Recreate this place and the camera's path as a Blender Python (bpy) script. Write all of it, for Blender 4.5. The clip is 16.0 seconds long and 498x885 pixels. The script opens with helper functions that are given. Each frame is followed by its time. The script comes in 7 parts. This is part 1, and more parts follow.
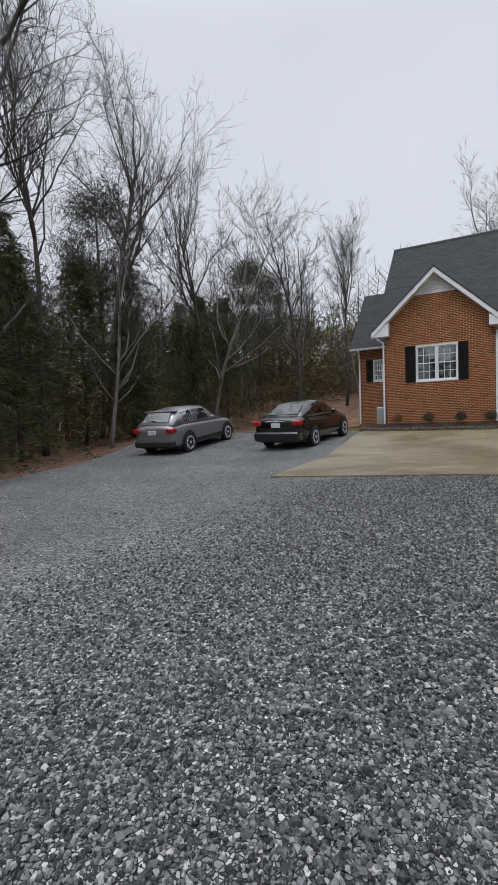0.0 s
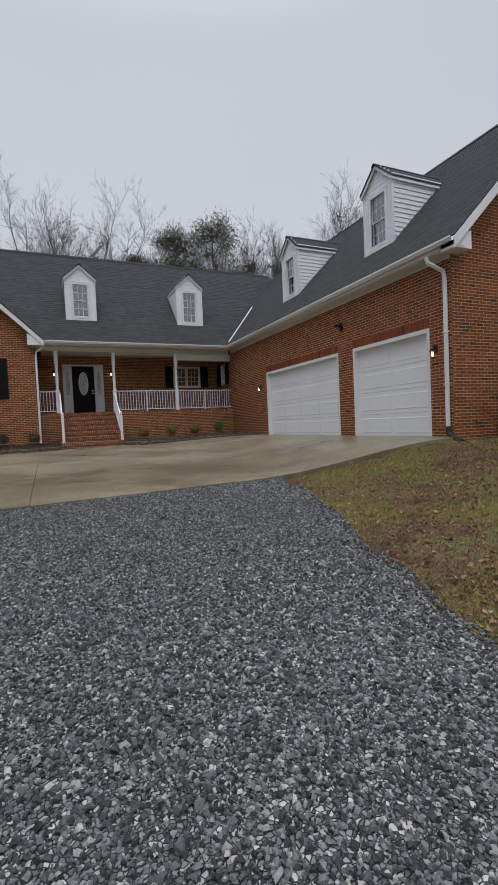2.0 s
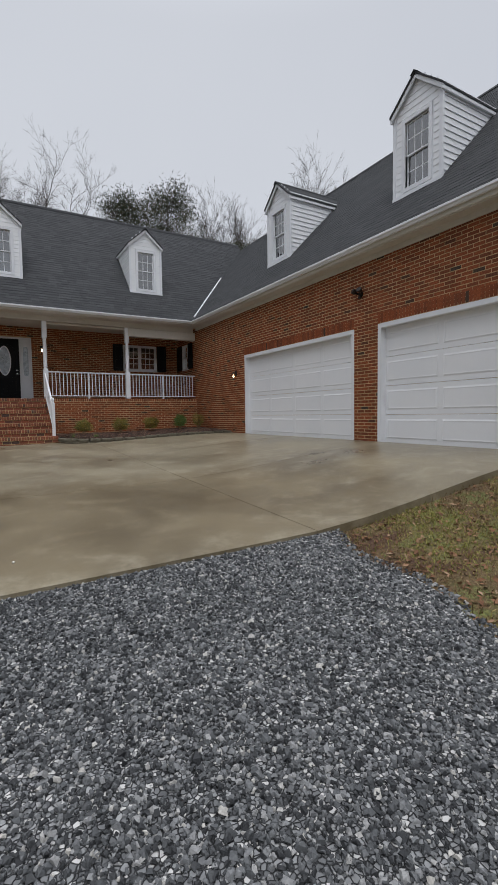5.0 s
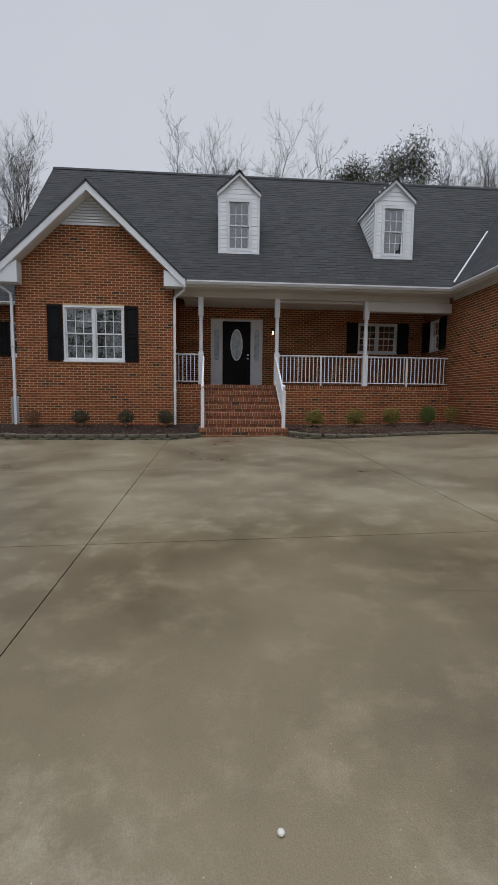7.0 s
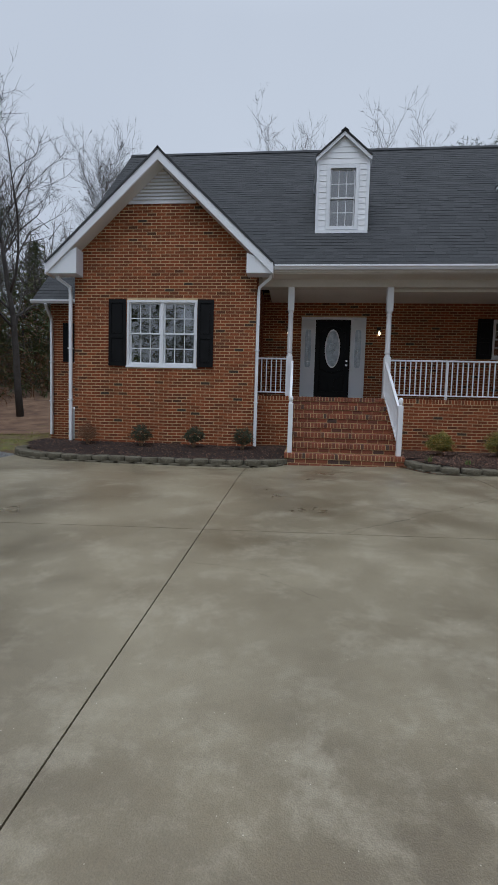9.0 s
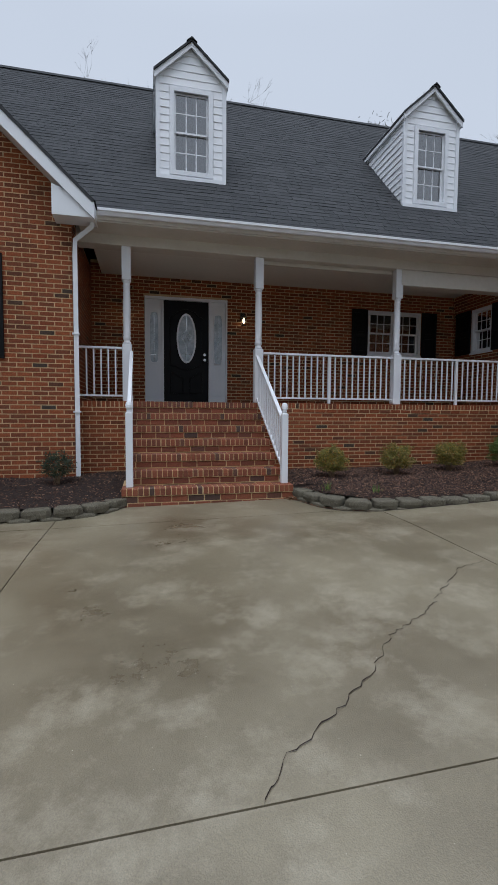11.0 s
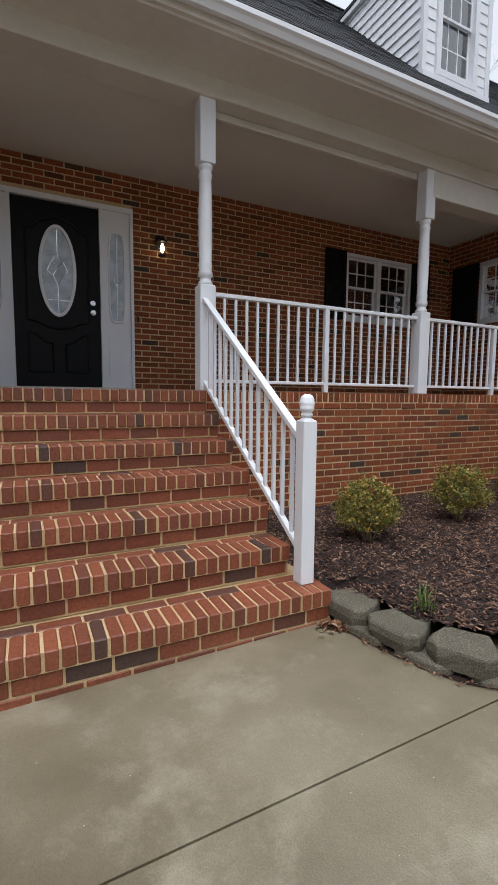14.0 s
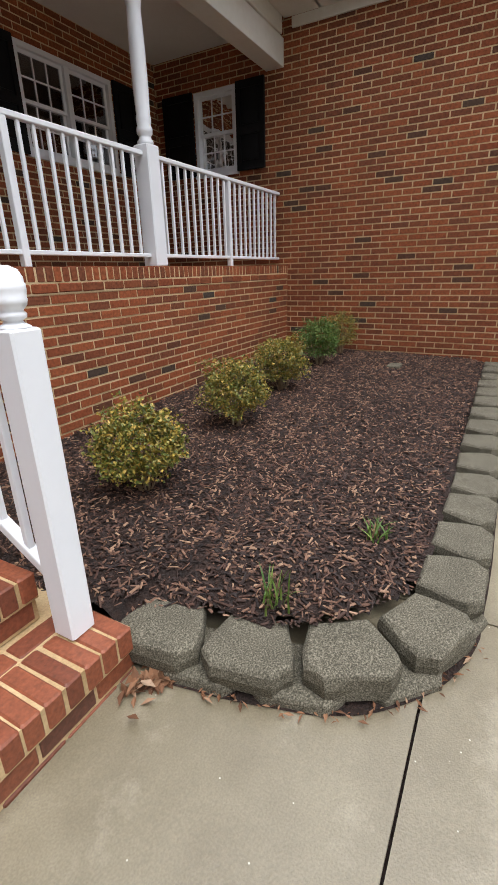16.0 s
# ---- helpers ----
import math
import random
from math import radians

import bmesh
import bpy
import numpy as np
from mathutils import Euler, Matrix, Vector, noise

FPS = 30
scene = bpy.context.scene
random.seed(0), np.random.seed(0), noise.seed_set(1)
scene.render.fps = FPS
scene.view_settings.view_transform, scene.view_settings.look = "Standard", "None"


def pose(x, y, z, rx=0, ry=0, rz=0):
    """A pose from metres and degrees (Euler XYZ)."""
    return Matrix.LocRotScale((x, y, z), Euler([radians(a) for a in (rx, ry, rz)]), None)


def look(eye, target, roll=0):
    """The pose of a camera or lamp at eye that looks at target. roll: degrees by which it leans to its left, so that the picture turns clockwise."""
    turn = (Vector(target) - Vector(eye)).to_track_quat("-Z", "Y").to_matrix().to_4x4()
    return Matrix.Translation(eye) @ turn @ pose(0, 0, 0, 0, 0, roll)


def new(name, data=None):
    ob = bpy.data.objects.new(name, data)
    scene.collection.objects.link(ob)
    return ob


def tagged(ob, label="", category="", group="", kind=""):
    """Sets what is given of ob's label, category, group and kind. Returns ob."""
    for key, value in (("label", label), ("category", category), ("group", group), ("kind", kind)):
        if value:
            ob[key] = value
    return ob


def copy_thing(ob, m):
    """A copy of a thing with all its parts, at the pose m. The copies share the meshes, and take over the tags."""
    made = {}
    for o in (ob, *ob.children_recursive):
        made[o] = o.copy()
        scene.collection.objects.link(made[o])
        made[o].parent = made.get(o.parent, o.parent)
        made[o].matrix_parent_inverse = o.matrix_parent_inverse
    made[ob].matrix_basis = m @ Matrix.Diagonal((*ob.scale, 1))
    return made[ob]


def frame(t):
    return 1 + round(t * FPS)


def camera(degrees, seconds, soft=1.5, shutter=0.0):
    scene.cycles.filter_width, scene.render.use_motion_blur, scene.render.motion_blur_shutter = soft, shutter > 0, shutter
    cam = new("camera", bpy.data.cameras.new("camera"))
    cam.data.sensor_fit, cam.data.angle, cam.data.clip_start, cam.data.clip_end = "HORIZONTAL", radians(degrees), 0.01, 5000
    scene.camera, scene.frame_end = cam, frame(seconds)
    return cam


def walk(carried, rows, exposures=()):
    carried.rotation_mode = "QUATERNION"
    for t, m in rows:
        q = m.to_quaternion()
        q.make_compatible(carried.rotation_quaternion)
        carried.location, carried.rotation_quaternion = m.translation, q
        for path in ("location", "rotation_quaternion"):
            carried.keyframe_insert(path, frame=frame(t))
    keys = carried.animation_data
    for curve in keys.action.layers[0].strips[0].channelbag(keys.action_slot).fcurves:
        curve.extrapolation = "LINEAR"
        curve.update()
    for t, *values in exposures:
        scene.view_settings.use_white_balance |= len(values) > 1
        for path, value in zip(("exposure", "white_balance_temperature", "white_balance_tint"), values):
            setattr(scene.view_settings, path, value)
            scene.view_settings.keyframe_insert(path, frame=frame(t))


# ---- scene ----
cam = camera(57.4, 16.0, soft=1.0)
PATH = [
    (0, (-1.915, -20.060, 0.461), (-2.864, -18.303, 0.359), -1.96),
    (0.5, (-1.882, -19.980, 0.441), (-2.360, -18.039, 0.366), -1.24),
    (1, (-1.809, -19.791, 0.433), (-1.841, -17.792, 0.385), -1.20),
    (1.5, (-1.657, -19.460, 0.460), (-1.262, -17.501, 0.400), -2.21),
    (2, (-1.488, -19.017, 0.481), (-0.688, -17.185, 0.398), -2.44),
    (2.5, (-1.323, -18.480, 0.490), (-0.227, -16.810, 0.387), -1.32),
    (3, (-1.153, -17.904, 0.510), (0.099, -16.350, 0.376), -0.95),
    (5.5, (-0.683, -14.730, 0.687), (0.165, -12.923, 0.563), -1.00),
    (6, (-0.672, -14.061, 0.733), (-0.028, -12.171, 0.606), -1.08),
    (6.5, (-0.733, -13.428, 0.772), (-0.331, -11.474, 0.619), -0.25),
    (7, (-0.772, -12.766, 0.801), (-0.613, -10.782, 0.610), 0.54),
    (7.5, (-0.846, -12.130, 0.810), (-0.923, -10.146, 0.572), 1.12),
    (8, (-0.906, -11.469, 0.817), (-1.151, -9.499, 0.575), 1.80),
    (8.5, (-0.955, -10.740, 0.817), (-1.217, -8.767, 0.627), 1.36),
    (9, (-0.980, -10.053, 0.860), (-1.169, -8.067, 0.718), 1.58),
    (9.5, (-0.903, -9.322, 0.897), (-0.983, -7.327, 0.786), 1.48),
    (10, (-0.854, -8.604, 0.941), (-0.778, -6.609, 0.829), 1.39),
    (12.5, (-0.686, -5.213, 1.090), (0.056, -3.360, 0.957), -1.13),
    (13, (-0.599, -4.583, 1.116), (0.107, -2.714, 1.029), -0.58),
    (13.5, (-0.509, -3.931, 1.151), (0.176, -2.054, 1.052), 0.57),
    (14, (-0.419, -3.388, 1.14), (0.47, -1.607, 0.945), 0.5),
    (14.5, (-0.164, -2.948, 1.169), (1.188, -1.514, 0.828), -0.4),
    (15, (-0.014, -2.653, 1.154), (1.636, -1.651, 0.629), -2.1),
    (15.5, (0.187, -2.39, 1.142), (1.877, -1.521, 0.517), -1.3),
    (16, (0.285, -2.296, 1.134), (1.921, -1.385, 0.432), -1.6),
]
walk(cam, [(t, look(eye, target, roll)) for t, eye, target, roll in PATH],
     [(0, 0.27, 6450, 10), (0.5, 0.13, 6450, 10), (1.5, 0.03, 6450, 10), (3.0, 0.02, 6450, 10), (5.5, 0.12, 6500, 10), (7.0, 0.0, 6400, 10), (8.5, 0.0, 5950, 8), (10.0, 0.02, 5900, 8), (12.5, 0.36, 6050, 9), (13.5, 0.5, 6200, 9), (14.0, 0.62, 6300, 10), (15.0, 0.82, 6450, 10), (16.0, 1.12, 6500, 10)])

# ---- world and light: an even, bright overcast sky ----
world = bpy.data.worlds.new("overcast")
scene.world = world
world.use_nodes = True
wn, wl = world.node_tree.nodes, world.node_tree.links
sky = wn.new("ShaderNodeTexSky")
sky.sky_type, sky.sun_disc = "NISHITA", False
sky.sun_elevation, sky.sun_rotation = radians(65), radians(207)
cover = wn.new("ShaderNodeMix")
cover.data_type = "RGBA"
cloud = wn.new("ShaderNodeTexNoise")
cloud.inputs["Scale"].default_value, cloud.inputs["Detail"].default_value = 1.6, 3
ramp = wn.new("ShaderNodeValToRGB")
ramp.color_ramp.elements[0].position, ramp.color_ramp.elements[1].position = 0.25, 0.8
ramp.color_ramp.elements[0].color, ramp.color_ramp.elements[1].color = (5.8, 6.05, 6.6, 1), (6.4, 6.65, 7.15, 1)
# an overcast sky is far brighter overhead than at the horizon
aim, split, lift = wn.new("ShaderNodeTexCoord"), wn.new("ShaderNodeSeparateXYZ"), wn.new("ShaderNodeMapRange")
lift.interpolation_type = "SMOOTHSTEP"
lift.inputs["From Min"].default_value, lift.inputs["From Max"].default_value = 0.62, 1.0
lift.inputs["To Min"].default_value, lift.inputs["To Max"].default_value = 0.096, 0.28
wl.new(aim.outputs["Generated"], split.inputs[0])
wl.new(split.outputs["Z"], lift.inputs["Value"])
wl.new(lift.outputs["Result"], wn["Background"].inputs["Strength"])
cover.inputs["Factor"].default_value = 0.93
wl.new(cloud.outputs["Fac"], ramp.inputs["Fac"])
wl.new(sky.outputs["Color"], cover.inputs["A"])
wl.new(ramp.outputs["Color"], cover.inputs["B"])
wl.new(cover.outputs["Result"], wn["Background"].inputs["Color"])
sun = new("sun", bpy.data.lights.new("sun", "SUN"))
sun.data.energy, sun.data.angle, sun.data.color = 0.95, radians(40), (1.0, 0.98, 0.96)
sun.matrix_world = look((-4, -8, 19), (0, 0, 0))


# ---- materials ----
def mat(name, rough=0.7, metal=0.0):
    m = bpy.data.materials.new(name)
    m.use_nodes = True
    b = m.node_tree.nodes["Principled BSDF"]
    b.inputs["Roughness"].default_value, b.inputs["Metallic"].default_value = rough, metal
    return m, m.node_tree.nodes, m.node_tree.links, b


def speckled(name, stops, scale=8.0, fine=60.0, rough=0.7, bump=0.3, dist=0.01, metal=0.0, by="noise", detail=6, spec=None, mixfine=0.35):
    """A surface whose colour runs through stops by a coarse noise (or by piece), with a finer grain and relief over it."""
    m, n, l, b = mat(name, rough, metal)
    geo = n.new("ShaderNodeNewGeometry")
    info = n.new("ShaderNodeObjectInfo")
    co = n.new("ShaderNodeTexCoord")
    cr = n.new("ShaderNodeValToRGB")
    while len(cr.color_ramp.elements) < len(stops):
        cr.color_ramp.elements.new(0.5)
    for e, (p, c) in zip(cr.color_ramp.elements, stops):
        e.position, e.color = p, (*c, 1)
    coarse = n.new("ShaderNodeTexNoise")
    coarse.inputs["Scale"].default_value, coarse.inputs["Detail"].default_value = scale, detail
    l.new(geo.outputs["Position"], coarse.inputs["Vector"])
    small = n.new("ShaderNodeTexNoise")
    small.inputs["Scale"].default_value, small.inputs["Detail"].default_value = fine, 4
    l.new(geo.outputs["Position"], small.inputs["Vector"])
    if by == "piece":
        add = n.new("ShaderNodeMath")
        add.operation = "ADD"
        l.new(geo.outputs["Random Per Island"], add.inputs[0])
        l.new(info.outputs["Random"], add.inputs[1])
        fr = n.new("ShaderNodeMath")
        fr.operation = "FRACT"
        l.new(add.outputs[0], fr.inputs[0])
        l.new(fr.outputs[0], cr.inputs["Fac"])
    else:
        l.new(coarse.outputs["Fac"], cr.inputs["Fac"])
    mul = n.new("ShaderNodeMix")
    mul.data_type, mul.blend_type = "RGBA", "OVERLAY"
    mul.inputs["Factor"].default_value = mixfine
    l.new(cr.outputs["Color"], mul.inputs["A"])
    l.new(small.outputs["Fac"], mul.inputs["B"])
    l.new(mul.outputs["Result"], b.inputs["Base Color"])
    bp = n.new("ShaderNodeBump")
    bp.inputs["Strength"].default_value, bp.inputs["Distance"].default_value = bump, dist
    l.new(small.outputs["Fac"], bp.inputs["Height"])
    l.new(bp.outputs["Normal"], b.inputs["Normal"])
    if spec is not None:
        b.inputs["Specular IOR Level"].default_value = spec
    return m


BRICK = speckled("brick", [(0.0, (0.215, 0.058, 0.025)), (0.22, (0.160, 0.056, 0.029)), (0.3, (0.245, 0.068, 0.029)), (0.6, (0.290, 0.086, 0.035)), (0.8, (0.185, 0.058, 0.027)), (0.94, (0.225, 0.064, 0.028)), (0.97, (0.105, 0.042, 0.024)), (0.99, (0.075, 0.045, 0.030)), (1.0, (0.055, 0.044, 0.036))],
                 fine=45, rough=0.85, bump=0.6, dist=0.005, by="piece", mixfine=0.7, spec=0.2)
STEPBRICK = speckled("step_brick", [(0.0, (0.150, 0.044, 0.022)), (0.3, (0.205, 0.058, 0.027)), (0.6, (0.25, 0.074, 0.034)), (0.85, (0.165, 0.050, 0.026)), (0.94, (0.10, 0.042, 0.028)), (1.0, (0.055, 0.036, 0.03))], fine=70, rough=0.55, bump=0.5, dist=0.004, by="piece", mixfine=0.6)
MORTAR = speckled("mortar", [(0.3, (0.47, 0.33, 0.18)), (0.7, (0.66, 0.49, 0.29))], scale=3, fine=120, rough=0.95, bump=0.5, dist=0.004)
STEPMORTAR = speckled("step_mortar", [(0.3, (0.40, 0.27, 0.13)), (0.7, (0.58, 0.43, 0.24))], scale=5, fine=120, rough=0.95, bump=0.5, dist=0.004)
SHINGLE = speckled("shingle", [(0.0, (0.049, 0.051, 0.054)), (0.5, (0.056, 0.058, 0.061)), (1.0, (0.065, 0.067, 0.070))], fine=90, rough=0.95, bump=1.0, dist=0.004, by="piece", spec=0.2)
WHITE = speckled("white_paint", [(0.3, (0.77, 0.79, 0.825)), (0.7, (0.82, 0.835, 0.86))], scale=2, fine=40, rough=0.45, bump=0.05, dist=0.002, mixfine=0.06)
VINYL = speckled("vinyl_siding", [(0.3, (0.80, 0.82, 0.84)), (0.7, (0.86, 0.87, 0.89))], scale=1.5, fine=30, rough=0.5, bump=0.08, dist=0.002, mixfine=0.08)
TRIM = speckled("beige_trim", [(0.3, (0.62, 0.59, 0.53)), (0.7, (0.70, 0.67, 0.61))], scale=1.2, fine=18, rough=0.6, bump=0.08, dist=0.002, mixfine=0.12)
SOFFIT = speckled("soffit_paint", [(0.3, (0.70, 0.68, 0.63)), (0.7, (0.77, 0.75, 0.70))], scale=1.0, fine=18, rough=0.7, bump=0.05, dist=0.002, mixfine=0.1)
GARAGE = speckled("garage_door_paint", [(0.3, (0.82, 0.84, 0.87)), (0.7, (0.87, 0.88, 0.90))], scale=0.8, fine=90, rough=0.5, bump=0.12, dist=0.002, mixfine=0.1)
BLACK = speckled("black_paint", [(0.3, (0.006, 0.0065, 0.007)), (0.7, (0.010, 0.010, 0.011))], scale=3, fine=50, rough=0.5, bump=0.1, dist=0.002, mixfine=0.15, spec=0.15)
DARK = speckled("dark_metal", [(0.3, (0.02, 0.019, 0.018)), (0.7, (0.035, 0.03, 0.026))], scale=6, fine=60, rough=0.45, bump=0.1, dist=0.002, metal=0.6)
CHROME = speckled("chrome", [(0.3, (0.62, 0.62, 0.62)), (0.7, (0.72, 0.72, 0.72))], scale=6, fine=60, rough=0.18, bump=0.02, dist=0.001, metal=1.0, mixfine=0.05)
STONE = speckled("concrete_block", [(0.30, (0.038, 0.034, 0.023)), (0.5, (0.108, 0.097, 0.071)), (0.72, (0.25, 0.222, 0.168))], scale=190, fine=9, rough=0.95, bump=0.5, dist=0.006, mixfine=0.35, spec=0.2)
PEBBLE = speckled("crushed_stone", [(0.0, (0.017, 0.018, 0.020)), (0.32, (0.048, 0.051, 0.054)), (0.6, (0.102, 0.107, 0.111)), (0.84, (0.19, 0.195, 0.198)), (0.95, (0.31, 0.31, 0.305)), (1.0, (0.50, 0.48, 0.44))], fine=150, rough=0.7, bump=0.4, dist=0.003, by="piece", mixfine=0.5)
CHIP = speckled("bark_chip", [(0.0, (0.012, 0.006, 0.0045)), (0.4, (0.036, 0.017, 0.011)), (0.7, (0.085, 0.04, 0.026)), (0.88, (0.19, 0.10, 0.062)), (1.0, (0.34, 0.21, 0.13))], fine=90, rough=0.75, bump=0.5, dist=0.004, by="piece")
SOIL = speckled("mulch_bed", [(0.3, (0.012, 0.007, 0.005)), (0.7, (0.035, 0.017, 0.011))], scale=25, fine=90, rough=0.95, bump=1.0, dist=0.02)
LEAFLIT = speckled("dead_leaf", [(0.0, (0.10, 0.042, 0.018)), (0.5, (0.19, 0.082, 0.036)), (0.85, (0.28, 0.15, 0.08)), (1.0, (0.38, 0.26, 0.17))], fine=60, rough=0.8, bump=0.3, dist=0.004, by="piece")
FOREST = speckled("forest_floor", [(0.3, (0.10, 0.055, 0.032)), (0.5, (0.17, 0.098, 0.058)), (0.7, (0.24, 0.15, 0.09))], scale=1.6, fine=28, rough=0.95, bump=1.0, dist=0.04, mixfine=0.7)
BOXLEAF = speckled("boxwood_leaf", [(0.0, (0.07, 0.094, 0.014)), (0.4, (0.14, 0.145, 0.022)), (0.7, (0.26, 0.205, 0.032)), (1.0, (0.46, 0.29, 0.055))], fine=60, rough=0.5, bump=0.1, dist=0.002, by="piece", mixfine=0.2)
GREENLEAF = speckled("green_leaf", [(0.0, (0.04, 0.09, 0.014)), (0.6, (0.09, 0.16, 0.025)), (1.0, (0.16, 0.22, 0.045))], fine=60, rough=0.5, bump=0.1, dist=0.002, by="piece", mixfine=0.2)
HEDGELEAF = speckled("hedge_leaf", [(0.0, (0.010, 0.024, 0.012)), (0.6, (0.022, 0.045, 0.020)), (1.0, (0.045, 0.075, 0.035))], fine=60, rough=0.45, bump=0.1, dist=0.002, by="piece", mixfine=0.2)
NEEDLE = speckled("conifer_needles", [(0.0, (0.032, 0.048, 0.016)), (0.5, (0.068, 0.094, 0.026)), (0.8, (0.115, 0.135, 0.038)), (1.0, (0.17, 0.125, 0.05))], fine=40, rough=0.7, bump=0.1, dist=0.01, by="piece", mixfine=0.3)
PINENEEDLE = speckled("pine_needles", [(0.0, (0.016, 0.026, 0.012)), (0.6, (0.036, 0.052, 0.02)), (1.0, (0.085, 0.062, 0.03))], fine=40, rough=0.7, bump=0.1, dist=0.01, by="piece", mixfine=0.3)
STEMBARK = speckled("shrub_stem", [(0.3, (0.16, 0.11, 0.065)), (0.7, (0.28, 0.20, 0.12))], scale=20, fine=90, rough=0.9, bump=0.4, dist=0.004)
BARK = speckled("bark", [(0.3, (0.042, 0.037, 0.033)), (0.7, (0.10, 0.089, 0.08))], scale=1.3, fine=25, rough=0.95, bump=0.8, dist=0.02, mixfine=0.5)
PALEBARK = speckled("pale_bark", [(0.3, (0.13, 0.115, 0.10)), (0.7, (0.24, 0.22, 0.20))], scale=1.3, fine=25, rough=0.95, bump=0.8, dist=0.02, mixfine=0.5)
DARKTWIG = speckled("dark_twig", [(0.3, (0.045, 0.038, 0.035)), (0.7, (0.085, 0.073, 0.066))], scale=2, fine=25, rough=0.95, bump=0.2, dist=0.01)
TWIG = speckled("twig", [(0.3, (0.10, 0.085, 0.077)), (0.7, (0.16, 0.138, 0.125))], scale=2, fine=25, rough=0.95, bump=0.2, dist=0.01)
BLADE = speckled("grass_blade", [(0.0, (0.16, 0.185, 0.03)), (0.45, (0.24, 0.24, 0.045)), (0.75, (0.32, 0.28, 0.075)), (1.0, (0.38, 0.30, 0.13))], fine=40, rough=0.7, bump=0.1, dist=0.002, by="piece", mixfine=0.2)
STRAW = speckled("dead_grass", [(0.0, (0.10, 0.055, 0.025)), (0.5, (0.20, 0.13, 0.06)), (0.85, (0.30, 0.22, 0.11)), (1.0, (0.16, 0.18, 0.05))], fine=40, rough=0.8, bump=0.1, dist=0.002, by="piece", mixfine=0.2)
TYRE = speckled("tyre_rubber", [(0.3, (0.012, 0.012, 0.012)), (0.7, (0.022, 0.022, 0.022))], scale=9, fine=70, rough=0.85, bump=0.2, dist=0.003)
PLASTIC = speckled("black_plastic", [(0.3, (0.012, 0.012, 0.013)), (0.7, (0.02, 0.02, 0.02))], scale=9, fine=120, rough=0.6, bump=0.1, dist=0.002)
REDLIGHT = speckled("red_lens", [(0.3, (0.30, 0.012, 0.012)), (0.7, (0.42, 0.02, 0.02))], scale=9, fine=50, rough=0.12, bump=0.05, dist=0.002)
PLATE = speckled("licence_plate", [(0.3, (0.6, 0.62, 0.66)), (0.7, (0.7, 0.71, 0.73))], scale=20, fine=50, rough=0.4, bump=0.02, dist=0.001)
ACMETAL = speckled("enamelled_steel", [(0.3, (0.36, 0.37, 0.37)), (0.7, (0.44, 0.45, 0.45))], scale=3, fine=50, rough=0.5, bump=0.05, dist=0.002)
FLOORB = speckled("porch_floor", [(0.3, (0.10, 0.06, 0.045)), (0.7, (0.15, 0.09, 0.065))], scale=2, fine=80, rough=0.9, bump=0.2, dist=0.003)
INSIDE = speckled("interior_plaster", [(0.3, (0.45, 0.43, 0.40)), (0.7, (0.5, 0.48, 0.45))], scale=1, fine=20, rough=0.9, bump=0.05, dist=0.002, mixfine=0.1)


def car_paint(name, colour, metal=0.55, low=0.25, high=0.42):
    m, n, l, b = mat(name, 0.32, metal)
    b.inputs["Base Color"].default_value = (*colour, 1)
    b.inputs["Coat Weight"].default_value, b.inputs["Coat Roughness"].default_value = 0.5, 0.05
    flake = n.new("ShaderNodeTexNoise")
    flake.inputs["Scale"].default_value = 3
    rm = n.new("ShaderNodeMapRange")
    rm.inputs["To Min"].default_value, rm.inputs["To Max"].default_value = low, high
    l.new(flake.outputs["Fac"], rm.inputs["Value"])
    l.new(rm.outputs["Result"], b.inputs["Roughness"])
    return m


SILVER = car_paint("silver_paint", (0.27, 0.265, 0.28))
MAROON = car_paint("dark_paint", (0.005, 0.0045, 0.005), 0.0, 0.06, 0.12)


def glass(name, tint, gloss=1.0, rough=0.02):
    """A thin pane: clear, with a sharp Fresnel reflection."""
    m = bpy.data.materials.new(name)
    m.use_nodes = True
    n, l = m.node_tree.nodes, m.node_tree.links
    n.remove(n["Principled BSDF"])
    fr, mx, tr, gl = (n.new("ShaderNode" + k) for k in ("Fresnel", "MixShader", "BsdfTransparent", "BsdfGlossy"))
    fr.inputs["IOR"].default_value = 3.3
    tr.inputs["Color"].default_value, gl.inputs["Roughness"].default_value = (*tint, 1), rough
    wob, bp = n.new("ShaderNodeTexNoise"), n.new("ShaderNodeBump")
    wob.inputs["Scale"].default_value, bp.inputs["Strength"].default_value, bp.inputs["Distance"].default_value = 2.5, 0.12, 0.02
    l.new(wob.outputs["Fac"], bp.inputs["Height"])
    l.new(bp.outputs["Normal"], gl.inputs["Normal"])
    l.new(fr.outputs["Fac"], mx.inputs["Fac"])
    l.new(tr.outputs["BSDF"], mx.inputs[1])
    l.new(gl.outputs["BSDF"], mx.inputs[2])
    l.new(mx.outputs["Shader"], n["Material Output"].inputs["Surface"])
    return m


GLASS = glass("window_glass", (0.35, 0.38, 0.40))
CARGLASS = glass("car_glass", (0.06, 0.065, 0.07))
FROST = speckled("leaded_glass", [(0.3, (0.36, 0.42, 0.48)), (0.7, (0.62, 0.68, 0.74))], scale=9, fine=60, rough=0.12, bump=0.35, dist=0.004, mixfine=0.3)


def lamp_glow(name, colour, strength):
    m, n, l, b = mat(name, 0.3)
    b.inputs["Base Color"].default_value = (0.9, 0.8, 0.6, 1)
    b.inputs["Emission Color"].default_value, b.inputs["Emission Strength"].default_value = (*colour, 1), strength
    return m


